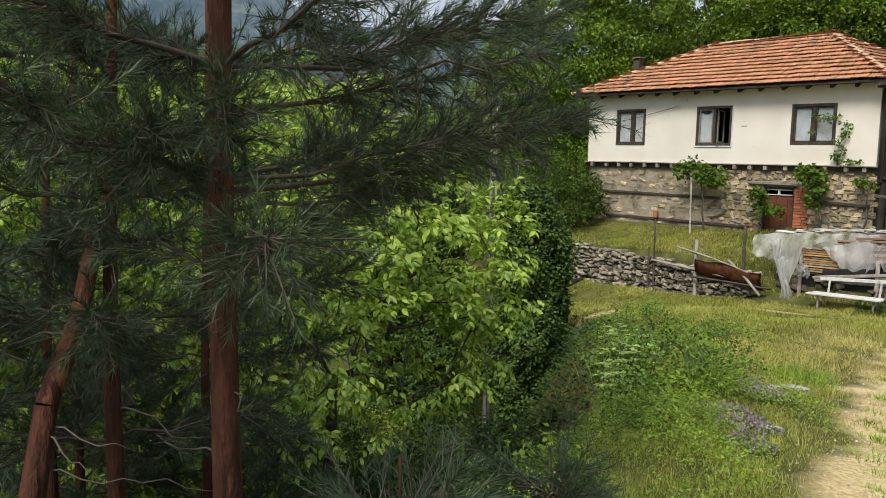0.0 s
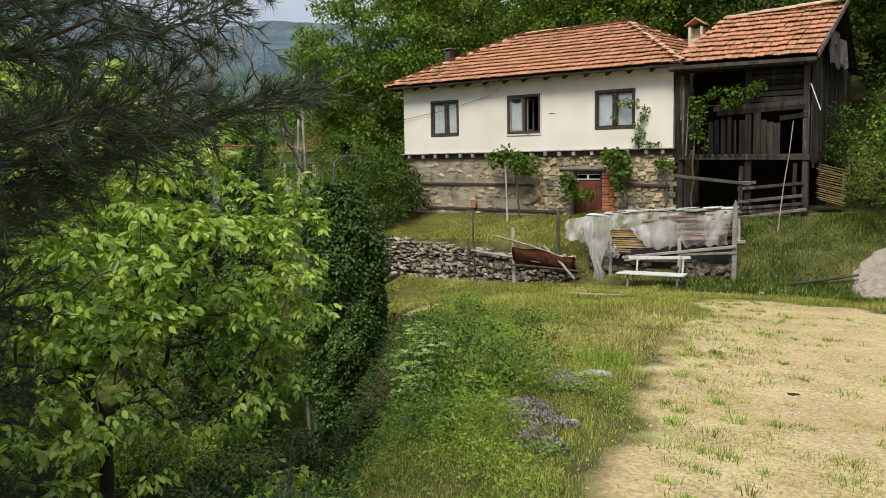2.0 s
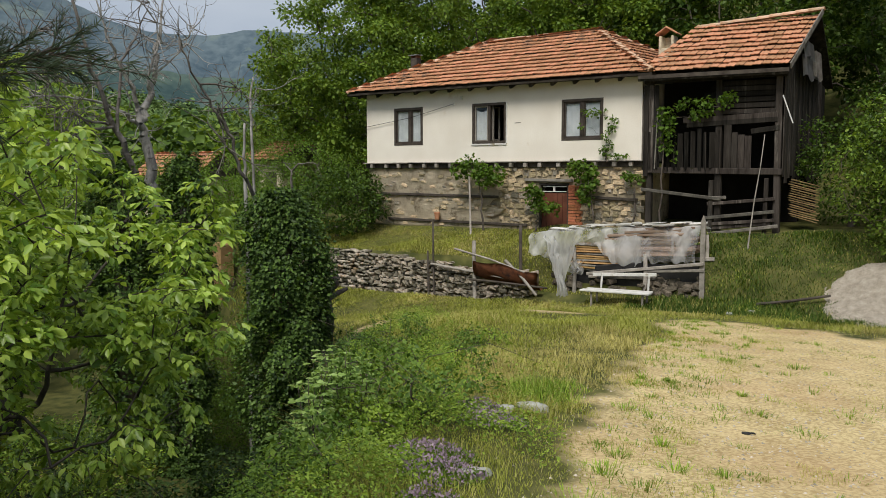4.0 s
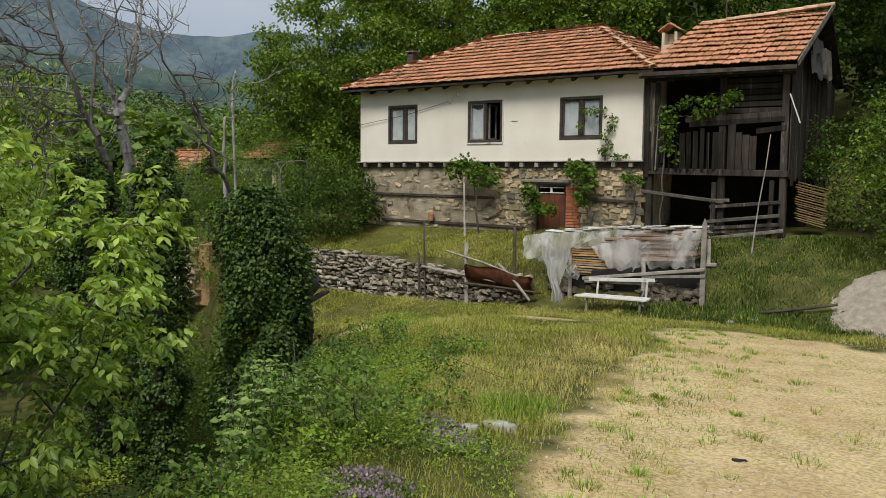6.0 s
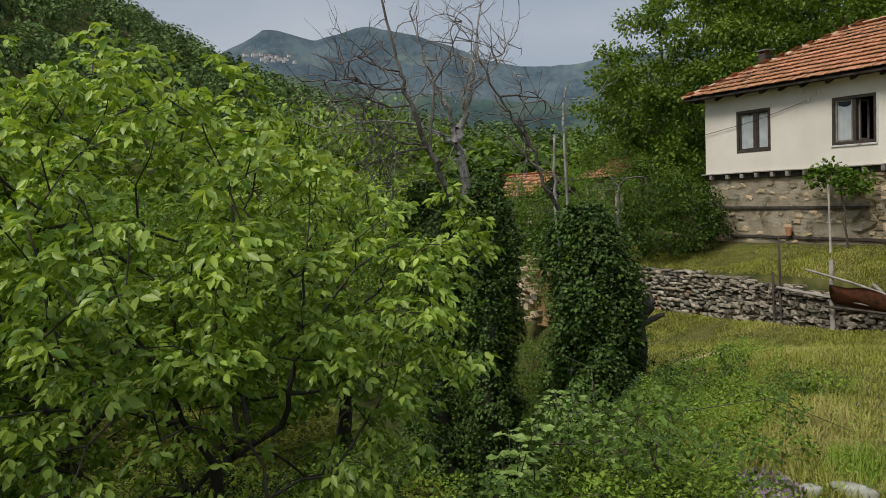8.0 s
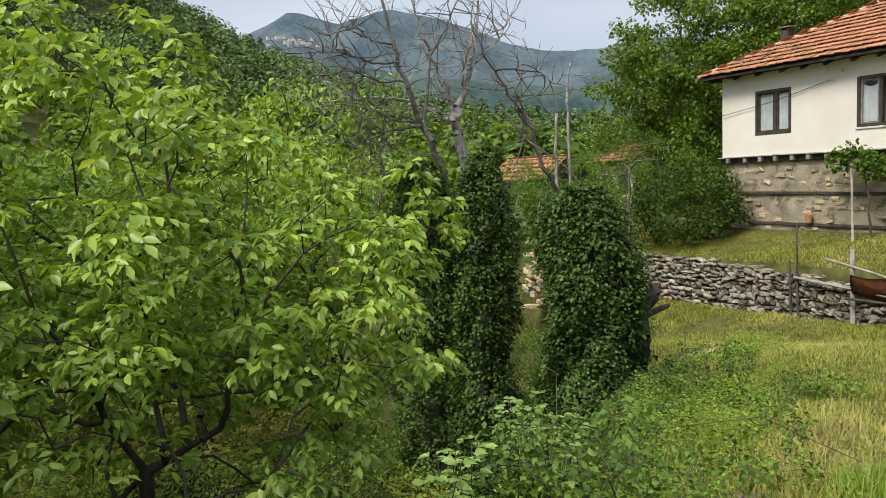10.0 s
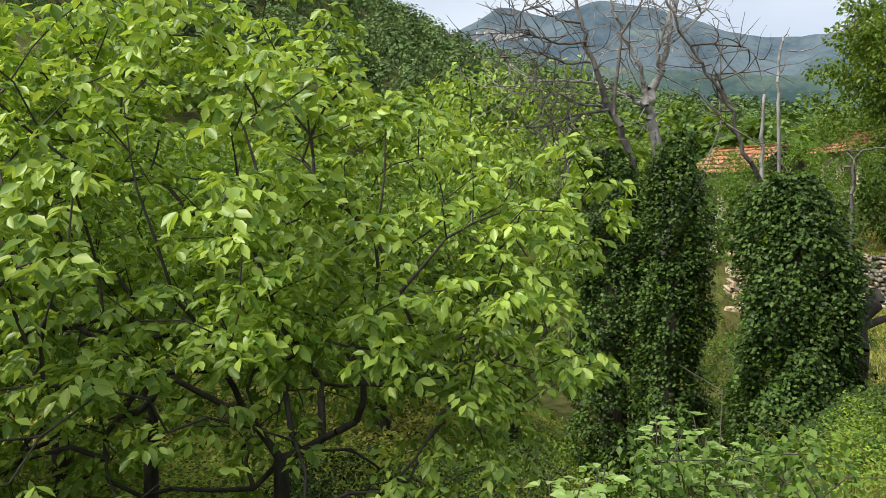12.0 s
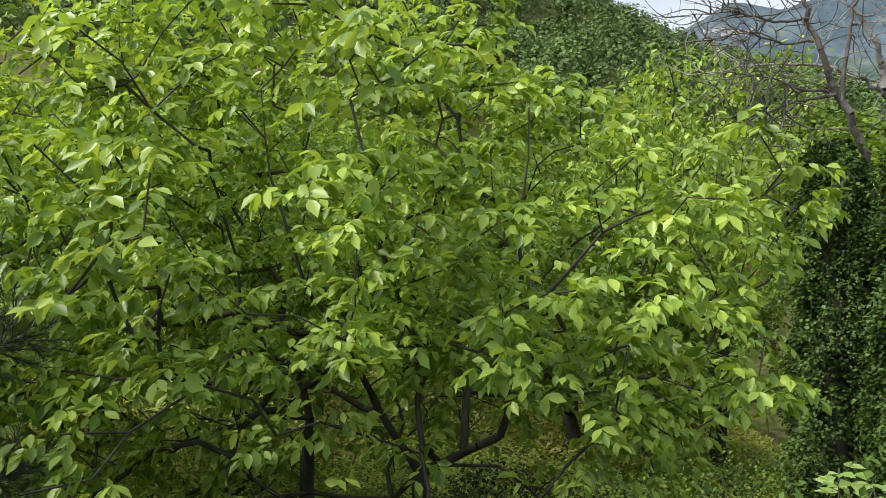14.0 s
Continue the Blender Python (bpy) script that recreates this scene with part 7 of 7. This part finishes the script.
Hh = 0.05 + 0.12 * tall + 0.30 * np.exp(-((X + 4.72) ** 2 / 0.12 + (Y - 10.45) ** 2 / 0.22)) 
Hh = Hh * rng.uniform(0.6, 1.5, len(X)) * (1 - 0.5 * smooth(bare_earth(X, Y) / 0.6)) * (1 - 0.42 * smooth((Y - 14.5) / 4)) * (1 - 0.4 * yardm[keepm])
BL_V = np.array([[-0.5, 0, 0], [0.5, 0, 0], [0.34, 0.55, 0.08], [-0.34, 0.55, 0.08], [0, 1.0, 0.36]])
BL_F = np.array([[0, 1, 2], [0, 2, 3], [3, 2, 4]])
az = rng.uniform(0, 2 * np.pi, len(X))
Hh = Hh + 0.09 * np.exp(-((X - np.interp(Y, [8.5, 9.15, 10.35, 11.55, 12.5], [-4.7, -5.0, -5.5, -6.1, -6.8])) / 0.55) ** 2) * smooth((Y - 8.3) / 0.6) * smooth((12.6 - Y) / 0.8) * rng.uniform(0.5, 1.5, len(X))
Hh = Hh * (1 - 0.3 * smooth((9.5 - Y) / 2)) * (1 + 0.7 * smooth((X + 8.2) / 0.5) * smooth((Y - 20.0) / 0.6))
Hh = Hh * (1 - 0.35 * smooth((X - yard_left(Y) + 2.2) / 1.2) * smooth((17 - Y) / 4) * smooth((Y - 7.5) / 2))
lean = rng.uniform(0.05, 0.6, len(X))
D = np.stack([np.cos(az) * lean, np.sin(az) * lean, np.ones(len(X))], -1)
N = np.stack([-np.cos(az), -np.sin(az), lean], -1) * -1.0
P = np.stack([X, Y, ground_z(X, Y) - 0.01], -1)
D, N = unit(D), unit(N)
Xx = unit(np.cross(D, N))
Zz = np.cross(Xx, D)
wid = 0.0038 + 0.0006 * far_up
V = P[:, None] + Xx[:, None] * (BL_V[None, :, :1] * wid[:, None, None]) + D[:, None] * (BL_V[None, :, 1:2] * Hh[:, None, None]) + Zz[:, None] * (BL_V[None, :, 2:] * Hh[:, None, None])
F = (BL_F[None] + (np.arange(len(P)) * 5)[:, None, None]).reshape(-1, 3)
dry = (1.6 * vnoise(X, Y, 0.55, 11) - 0.3 + rng.normal(0, 0.18, len(X)) + 0.42 * smooth((X - yard_left(Y) + 2.4) / 1.6) * smooth((17 - Y) / 5) * smooth((Y - 7.5) / 2.5) - 0.25 * smooth((9 - Y) / 2) + 0.14 * smooth((Y - 13.5) / 2.5) + 0.5 * np.exp(-((X - np.interp(Y, [8.5, 9.15, 10.35, 11.55, 12.5], [-4.7, -5.0, -5.5, -6.1, -6.8])) / 0.4) ** 2) * smooth((Y - 8.3) / 0.6) * smooth((12.6 - Y) / 0.8)) > 0.81
L_DRY = foliage("dry_grass_blade", (0.36, 0.335, 0.095), (0.54, 0.48, 0.185), 0.35, 0.6)
V = V.reshape(-1, 5, 3)
lush = (X > -8.2 + 0.6 * bumps(X, Y, 1.1, 6)) & (Y > 20.3) & (rng.random(len(X)) < 0.85)
clump = (np.exp(-((X + 4.72) ** 2 / 0.14 + (Y - 10.45) ** 2 / 0.3)) > 0.2) & (rng.random(len(X)) < 0.8)
L_LUSH = foliage("lush_grass_blade", (0.038, 0.082, 0.010), (0.11, 0.18, 0.026), 0.3, 0.6)
for nm, sel, mt, lb in (("lush_grass", lush, L_LUSH, "lush dark green grass before the barn"), ("grass_clump", clump, L_HERB, "tall green clump of grass at the yard's edge"), ("grass", ~dry & ~lush & ~clump, L_GRASS, "rough green meadow grass on the bank and yard"), ("dry_grass", dry & ~lush & ~clump, L_DRY, "yellowed seeding grass among the green")):
    v = V[sel]
    f = (BL_F[None] + (np.arange(len(v)) * 5)[:, None, None]).reshape(-1, 3)
    tagged(np_mesh(nm, v.reshape(-1, 3), f, mt), lb, "grass", kind="stuff")

# tufts of grass strewn over the edge of the earth yard
m = 300
cy = rng.uniform(5.5, 19.0, m)
cx = yard_left(cy) + 0.2 + np.abs(rng.normal(0, 0.75, m)) + 2.4 * (rng.random(m) < 0.2) * rng.random(m)
k = rng.integers(14, 60, m)
rr = np.repeat(rng.uniform(0.04, 0.20, m), k)
a, q = rng.uniform(0, 2 * np.pi, k.sum()), rng.random(k.sum()) ** 0.7
X, Y = np.repeat(cx, k) + 1.5 * rr * q * np.cos(a), np.repeat(cy, k) + rr * q * np.sin(a)
P = np.stack([X, Y, ground_z(X, Y) - 0.005], -1)
lean = rng.uniform(0.1, 0.9, len(X))
D = np.stack([np.cos(a) * lean, np.sin(a) * lean, np.ones(len(X))], -1)
BLADE = np.array([[-0.06, 0, 0], [0.06, 0, 0], [0.045, 0.55, 0.05], [-0.045, 0.55, 0.05], [0, 1.0, 0.25]])
V, F = scatter(BLADE, BL_F, P, D, np.stack([np.cos(a), np.sin(a), -lean], -1), np.repeat(rng.uniform(0.025, 0.08, m), k) * rng.uniform(0.6, 1.3, len(X)))
tagged(np_mesh("yard_tufts", V, F, L_HERB), "small tufts of grass scattered over the earth yard", "grass", kind="stuff")

# pale dry grass stems at the foot of the ivy
m = 120
X, Y = -8.1 + rng.normal(0, 0.42, m), 9.9 + rng.normal(0, 0.38, m)
Z = ground_z(X, Y)
h, az = rng.uniform(0.35, 0.75, m), rng.uniform(0, 2 * np.pi, m)
A, B, R = [], [], []
for k in range(m):
    p, d = np.array([X[k], Y[k], Z[k] - 0.02]), np.array([0.15 * math.cos(az[k]), 0.15 * math.sin(az[k]), 1.0])
    for g in range(5):
        e = p + unit(d) * h[k] / 5
        A.append(p)
        B.append(e)
        R.append(0.004 * (1 - 0.15 * g))
        d = d + np.array([0.28 * math.cos(az[k]), 0.28 * math.sin(az[k]), -0.16])
        p = e
V, F = tube_arrays(A, B, np.array(R), np.array(R) * 0.85, 3)
tagged(np_mesh("dry_stems", V, F, L_DRY), "pale arching dry grass stems beside the ivy stump", "grass", kind="stuff")

# leafy herbs and nettles on the bank
n = 230000
Y = rng.uniform(1.0, 17, n)
d = rng.uniform(-1.7, 3.3, n)
low = brow(Y) * np.interp(Y, [4, 8], [0.75, 1.0]) + 0.15
X = bank_edge(Y) - d
patch = smooth((vnoise(X, Y, 1.2, 9) - 0.22) / 0.5)
keepm = rng.random(n) < smooth(1.5 * patch * patch + 0.25 * np.minimum(d, 1.0) - 0.15) * smooth((low + 0.5 - d) / 0.7) * (0.35 + 0.65 * smooth((d + 1.3) / 1.0)) * np.clip(7 / np.maximum(3, np.hypot(X + 1, Y - 3)), 0.3, 1)
keepm &= bare_earth(X, Y) < 0.25
straw = np.interp(Y, [8.5, 9.15, 10.35, 11.55, 12.5, 14], [-4.7, -5.0, -5.5, -6.1, -6.8, -8.2])
keepm &= (X < straw - 0.35 + 0.5 * (vnoise(X, Y, 1.6, 31) - 0.5)) | (rng.random(n) < 0.22) | (Y < 8.6)
for tx, ty, tr in THYME:
    keepm &= np.hypot(X - tx, Y - ty) > tr * 0.8
X, Y, d, patch = X[keepm], Y[keepm], d[keepm], patch[keepm]
hmax = 0.04 + (0.30 * patch * patch + 0.14 * smooth((vnoise(X, Y, 4.0, 4) - 0.5) / 0.3)) * smooth((d + 2.2) / 2.0)
P = np.stack([X, Y, ground_z(X, Y) + hmax * rng.random(len(X)) ** 0.6], -1)
az = rng.uniform(0, 2 * np.pi, len(X))
D = np.stack([np.cos(az), np.sin(az), rng.uniform(-0.7, 0.7, len(X))], -1)
N = rng.normal(0, 0.6, (len(X), 3)) + np.array([0, 0, 1.0])
V, F = scatter(SMALL_V * np.array([0.75, 1, 1]), SMALL_F, P, D, N, (0.018 + 0.036 * rng.random(len(X)) ** 2) * (0.7 + 0.3 * smooth((Y - 3) / 5)))
V = V.reshape(len(X), -1, 3)
deep = d + 1.2 * vnoise(X, Y, 1.5, 6) > brow(Y) + 0.3
for nm, sel, mt, lb in (("herbs", ~deep, L_HERB, "bright green leafy herbs in the meadow"), ("bank_weeds", deep, L_WEED, "leafy green weeds and nettles down the bank")):
    v = V[sel]
    f = (SMALL_F[None] + (np.arange(len(v)) * len(SMALL_V))[:, None, None]).reshape(-1, 3)
    tagged(np_mesh(nm, v.reshape(-1, 3), f, mt), lb, "weeds", kind="stuff")

# brush carpeting the gully bottom, its shade put into the leaf colour
n = 80000
Y = rng.uniform(-6, 15.5, n)
d = rng.uniform(1.8, 13, n)
X = bank_edge(Y) - d
keepm = rng.random(n) < np.clip(9 / np.hypot(X + 1, Y - 4), 0.2, 1)
X, Y, d = X[keepm], Y[keepm], d[keepm]
hm = (0.25 + 0.55 * (0.5 + 0.5 * bumps(X, Y, 1.1, 13))) * smooth((d - 1.2) / 2.0)
P = np.stack([X, Y, ground_z(X, Y) + hm * rng.random(len(X)) ** 0.5], -1)
az = rng.uniform(0, 2 * np.pi, len(X))
D = np.stack([np.cos(az), np.sin(az), rng.uniform(-0.5, 0.4, len(X))], -1)
V, F = scatter(SMALL_V, SMALL_F, P, D, rng.normal(0, 0.4, (len(X), 3)) + np.array([0, 0, 1.0]), rng.uniform(0.05, 0.11, len(X)))
V = V.reshape(len(X), -1, 3)
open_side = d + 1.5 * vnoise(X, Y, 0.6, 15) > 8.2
for nm, sel, mt, lb in (("gully_brush", ~open_side, L_SHADE, "leafy brush covering the gully bottom, shade put into its colour"), ("gully_meadow", open_side, L_HERB, "bright green meadow plants beyond the gully")):
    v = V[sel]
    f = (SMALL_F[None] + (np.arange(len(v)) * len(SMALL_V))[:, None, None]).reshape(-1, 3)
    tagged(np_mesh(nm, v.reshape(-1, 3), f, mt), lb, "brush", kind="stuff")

# open meadow seen beyond the gully
n = 70000
X, Y = rng.uniform(-38, -15, n), rng.uniform(-6, 15, n)
P = np.stack([X, Y, ground_z(X, Y) + 0.18 * rng.random(n)], -1)
az = rng.uniform(0, 2 * np.pi, n)
V, F = scatter(SMALL_V * np.array([0.7, 1, 1]), SMALL_F, P, np.stack([np.cos(az), np.sin(az), rng.uniform(-0.1, 0.9, n)], -1), rng.normal(0, 0.4, (n, 3)) + np.array([0, 0, 1.0]), rng.uniform(0.08, 0.2, n))
tagged(np_mesh("far_meadow", V, F, L_GRASS), "pale green meadow grass beyond the gully", "grass", kind="stuff")

# thyme cushions in flower
for x, y, r in THYME:
    m = int(1500 * r)
    a, q = rng.uniform(0, 2 * np.pi, m), rng.random(m) ** 0.5 * r
    px_, py_ = x + q * np.cos(a), y + q * np.sin(a) * 0.8
    P = np.stack([px_, py_, ground_z(px_, py_) + 0.03 + 0.13 * (1 - (q / r) ** 2) * rng.random(m)], -1)
    V, F = scatter(SMALL_V, SMALL_F, P, rng.normal(0, 1, (m, 3)) + np.array([0, 0, 1.2]), rng.normal(0, 1, (m, 3)), rng.uniform(0.018, 0.035, m))
    th = thing("thyme_cushion", (x, y, float(ground_z(x, y))), "low cushion of flowering mauve thyme", "flowers", "thyme cushions")
    np_mesh("bloom", V, F, L_FLOWER, th)["kind"] = "stuff"
    m2 = int(m * 2)
    a, q = rng.uniform(0, 2 * np.pi, m2), rng.random(m2) ** 0.5 * r
    px_, py_ = x + q * np.cos(a), y + q * np.sin(a) * 0.8
    P = np.stack([px_, py_, ground_z(px_, py_) + 0.06 * rng.random(m2)], -1)
    V, F = scatter(SMALL_V, SMALL_F, P, rng.normal(0, 1, (m2, 3)) + np.array([0, 0, 0.6]), rng.normal(0, 1, (m2, 3)), rng.uniform(0.02, 0.04, m2))
    np_mesh("foliage", V, F, L_OAK, th)["kind"] = "stuff"

# gravel strewn over the earth yard
n = 42000
X, Y = rng.uniform(-6.5, 2.5, n), rng.uniform(2, 20, n)
ok = rng.random(n) < bare_earth(X, Y) * np.clip(6 / np.maximum(2, np.hypot(X + 1, Y - 3)), 0.2, 1)
X, Y = X[ok], Y[ok]
PB_V = np.array([[1, 0, 0], [-0.5, 0.87, 0], [-0.5, -0.87, 0], [0, 0, 0.7], [0.3, 0.5, 0.5]])
PB_F = np.array([[0, 1, 4], [1, 3, 4], [3, 0, 4], [1, 2, 3], [2, 0, 3]])
V, F = scatter(PB_V, PB_F, np.stack([X, Y, ground_z(X, Y)], -1), np.stack([np.cos(X * 99), np.sin(X * 99), 0 * X], -1), np.tile([[0, 0, 1.0]], (len(X), 1)), 0.004 + 0.018 * rng.random(len(X)) ** 4)
M_PEBBLE = surface("pebble", (0.30, 0.26, 0.20), (0.50, 0.45, 0.37), 20, 0.9, 60, 0.1, island=0.4)
tagged(np_mesh("pebbles", V, F, M_PEBBLE), "small pebbles strewn over the sandy yard", "gravel", kind="stuff")

# ---- far things ----
def cottage(x, y, w, d, z0, wall, rise, label, turn):
    h = thing("cottage", (x, y, z0), label, "house")
    m = Matrix.Translation((x, y, z0)) @ Matrix.Rotation(turn, 4, "Z")

    def put(name, bm, mt, parent=h, lb=""):
        bmesh.ops.transform(bm, matrix=m, verts=bm.verts)
        return part(name, bm, mt, parent, lb)
    put("wall", boxes((-w / 2, w / 2, -d / 2, d / 2, -1.0, wall)), M_MUD)
    bm = bmesh.new()
    e = 0.35
    v = [bm.verts.new(p) for p in ((-w / 2 - e, -d / 2 - e, wall), (w / 2 + e, -d / 2 - e, wall), (w / 2 + e, 0, wall + rise), (-w / 2 - e, 0, wall + rise), (w / 2 + e, d / 2 + e, wall), (-w / 2 - e, d / 2 + e, wall))]
    bm.faces.new(v[:4])
    bm.faces.new((v[3], v[2], v[4], v[5]))
    bm.faces.new((v[0], v[3], v[5]))
    bm.faces.new((v[1], v[4], v[2]))
    r = put("roof", bm, M_BEAM, h, "red tiled roof")
    A, B, C, D = (m @ Vector(p) for p in ((-w / 2 - e, -d / 2 - e, wall), (w / 2 + e, -d / 2 - e, wall), (w / 2 + e, 0, wall + rise), (-w / 2 - e, 0, wall + rise)))
    A2, B2 = (m @ Vector(p) for p in ((-w / 2 - e, d / 2 + e, wall), (w / 2 + e, d / 2 + e, wall)))
    joined("tiles", TILE_J, slope_poses(A, B, C, D, seed=11) + slope_poses(B2, A2, D, C, seed=12), M_TILE_STUFF, r)
    for k in (-0.25, 0.25):
        wnd = put("window", boxes((k * w - 0.35, k * w + 0.35, -d / 2 - 0.02, -d / 2 + 0.02, wall * 0.45, wall * 0.8)), M_FRAME)
    return h


cottage(-29.5, 25.2, 2.6, 2.8, -1.0, 2.5, 0.95, "small cottage with a red tiled roof behind the trees", 0.25)
cottage(-28.0, 29.5, 2.4, 2.6, -0.2, 2.4, 0.8, "small cottage with a red tiled roof behind the trees", -0.1)
cottage(0.2, 29.5, 4.4, 4.0, 1.2, 3.2, 1.4, "small tiled outbuilding beyond the barn", 0.0)

# a stub of stone wall with bare orange clay at the end of the track
M_CLAY = surface("orange_clay", (0.36, 0.20, 0.09), (0.55, 0.37, 0.20), 3, 0.95, 30, 0.4, dist=0.04)
stub = thing("ruined_wall", (-22.5, 20.3, -2.4), "ruined stub of stone wall with bare orange clay", "stone wall")
part("clay", boxes((-22.6, -21.9, 20.25, 20.9, -2.8, -0.7), bevel=0.06), M_CLAY, stub, "bare orange clay")
for k in range(34):
    x, z = rnd.uniform(-23.3, -22.3), rnd.uniform(-2.6, -0.5)
    place("stone", rnd.choice(STONES), stub, Matrix.Translation((x, 20.2, z)) @ Matrix.Diagonal((rnd.uniform(0.2, 0.4), 0.3, rnd.uniform(0.1, 0.2), 1)))


def woods(name, label, pts, height, card, per, leaf):
    """Far woods: crowns of many leaf clumps in one mesh."""
    VV, n = [], len(pts)
    hs = height * rng.uniform(0.65, 1.25, n)
    C = np.repeat(pts, per, 0)
    H = np.repeat(hs, per)
    q = unit(rng.normal(0, 1, (n * per, 3)))
    q[:, 2] = np.abs(q[:, 2]) * 1.15 - 0.25
    tip = np.repeat(rng.random(n) < 0.22, per)
    rad = np.where(tip, 0.24 * (1.05 - np.clip(q[:, 2], 0, 1)), 0.42)
    off = q * np.stack([rad * H, rad * H, 0.62 * H], -1) * (0.75 + 0.25 * rng.random((n * per, 1)))
    P = C + off + np.stack([0 * H, 0 * H, 0.38 * H], -1)
    D = np.cross(q, rng.normal(0, 1, q.shape)) + 0.3 * q
    D[:, 2] -= 0.3
    N = q + rng.normal(0, 0.25, q.shape) + np.array([0, 0, 0.15])
    V, F = scatter(SMALL_V * np.array([1.2, 1, 1]), SMALL_F, P, D, N, card * rng.uniform(0.6, 1.3, n * per))
    return tagged(np_mesh(name, V, F, leaf), label, "forest", kind="stuff")


def on_ground(n, x0, x1, y0, y1):
    x, y = rng.uniform(x0, x1, n), rng.uniform(y0, y1, n)
    return np.stack([x, y, ground_z(x, y)], -1)


L_HILL = foliage("hill_forest_leaf", (0.060, 0.112, 0.036), (0.165, 0.245, 0.072), 0.2, 0.7, broad=0.12, swing=0.5)
woods("hill_woods", "dense mixed forest on the hill across the gully", on_ground(1500, -285, -120, -75, 115), 8.0, 0.85, 115, L_HILL)
woods("valley_woods", "belt of trees along the valley bottom", on_ground(420, -120, -42, -30, 90), 7.0, 0.95, 80, L_OAK)
woods("rise_woods", "green woods on a low rise in the valley", on_ground(650, -210, -62, 70, 190), 7.0, 0.8, 90, L_HILL)
woods("slope_woods", "dark forest on the slope behind the house", on_ground(260, -75, 40, 50, 120), 10.0, 1.1, 95, L_DARK)

# hamlet on the far mountain
M_FARWALL = surface("far_white_wall", (0.55, 0.55, 0.56), (0.70, 0.70, 0.70), 0.2, 0.9, 1.0, 0.0)
M_FARROOF = surface("far_red_roof", (0.34, 0.25, 0.22), (0.44, 0.33, 0.29), 0.2, 0.9, 1.0, 0.0)
for k in range(24):
    az_, el_ = radians(rnd.uniform(158.9, 162.3)), radians(rnd.uniform(9.85, 10.45))
    R = 1560
    c = Vector((R * math.cos(az_), R * math.sin(az_), 1.5 + R * math.tan(el_)))
    h = thing("far_house", tuple(c), "tiny white house with a red roof in a far hamlet", "house", "far hamlet")
    s = rnd.uniform(2.2, 4.0)
    part("wall", boxes((c.x - s, c.x + s, c.y - s, c.y + s, c.z - 2.5, c.z + s * 0.9)), M_FARWALL, h)
    part("roof", boxes((c.x - s * 1.1, c.x + s * 1.1, c.y - s * 1.1, c.y + s * 1.1, c.z + s * 0.9, c.z + s * 1.4), bevel=s * 0.2), M_FARROOF, h)
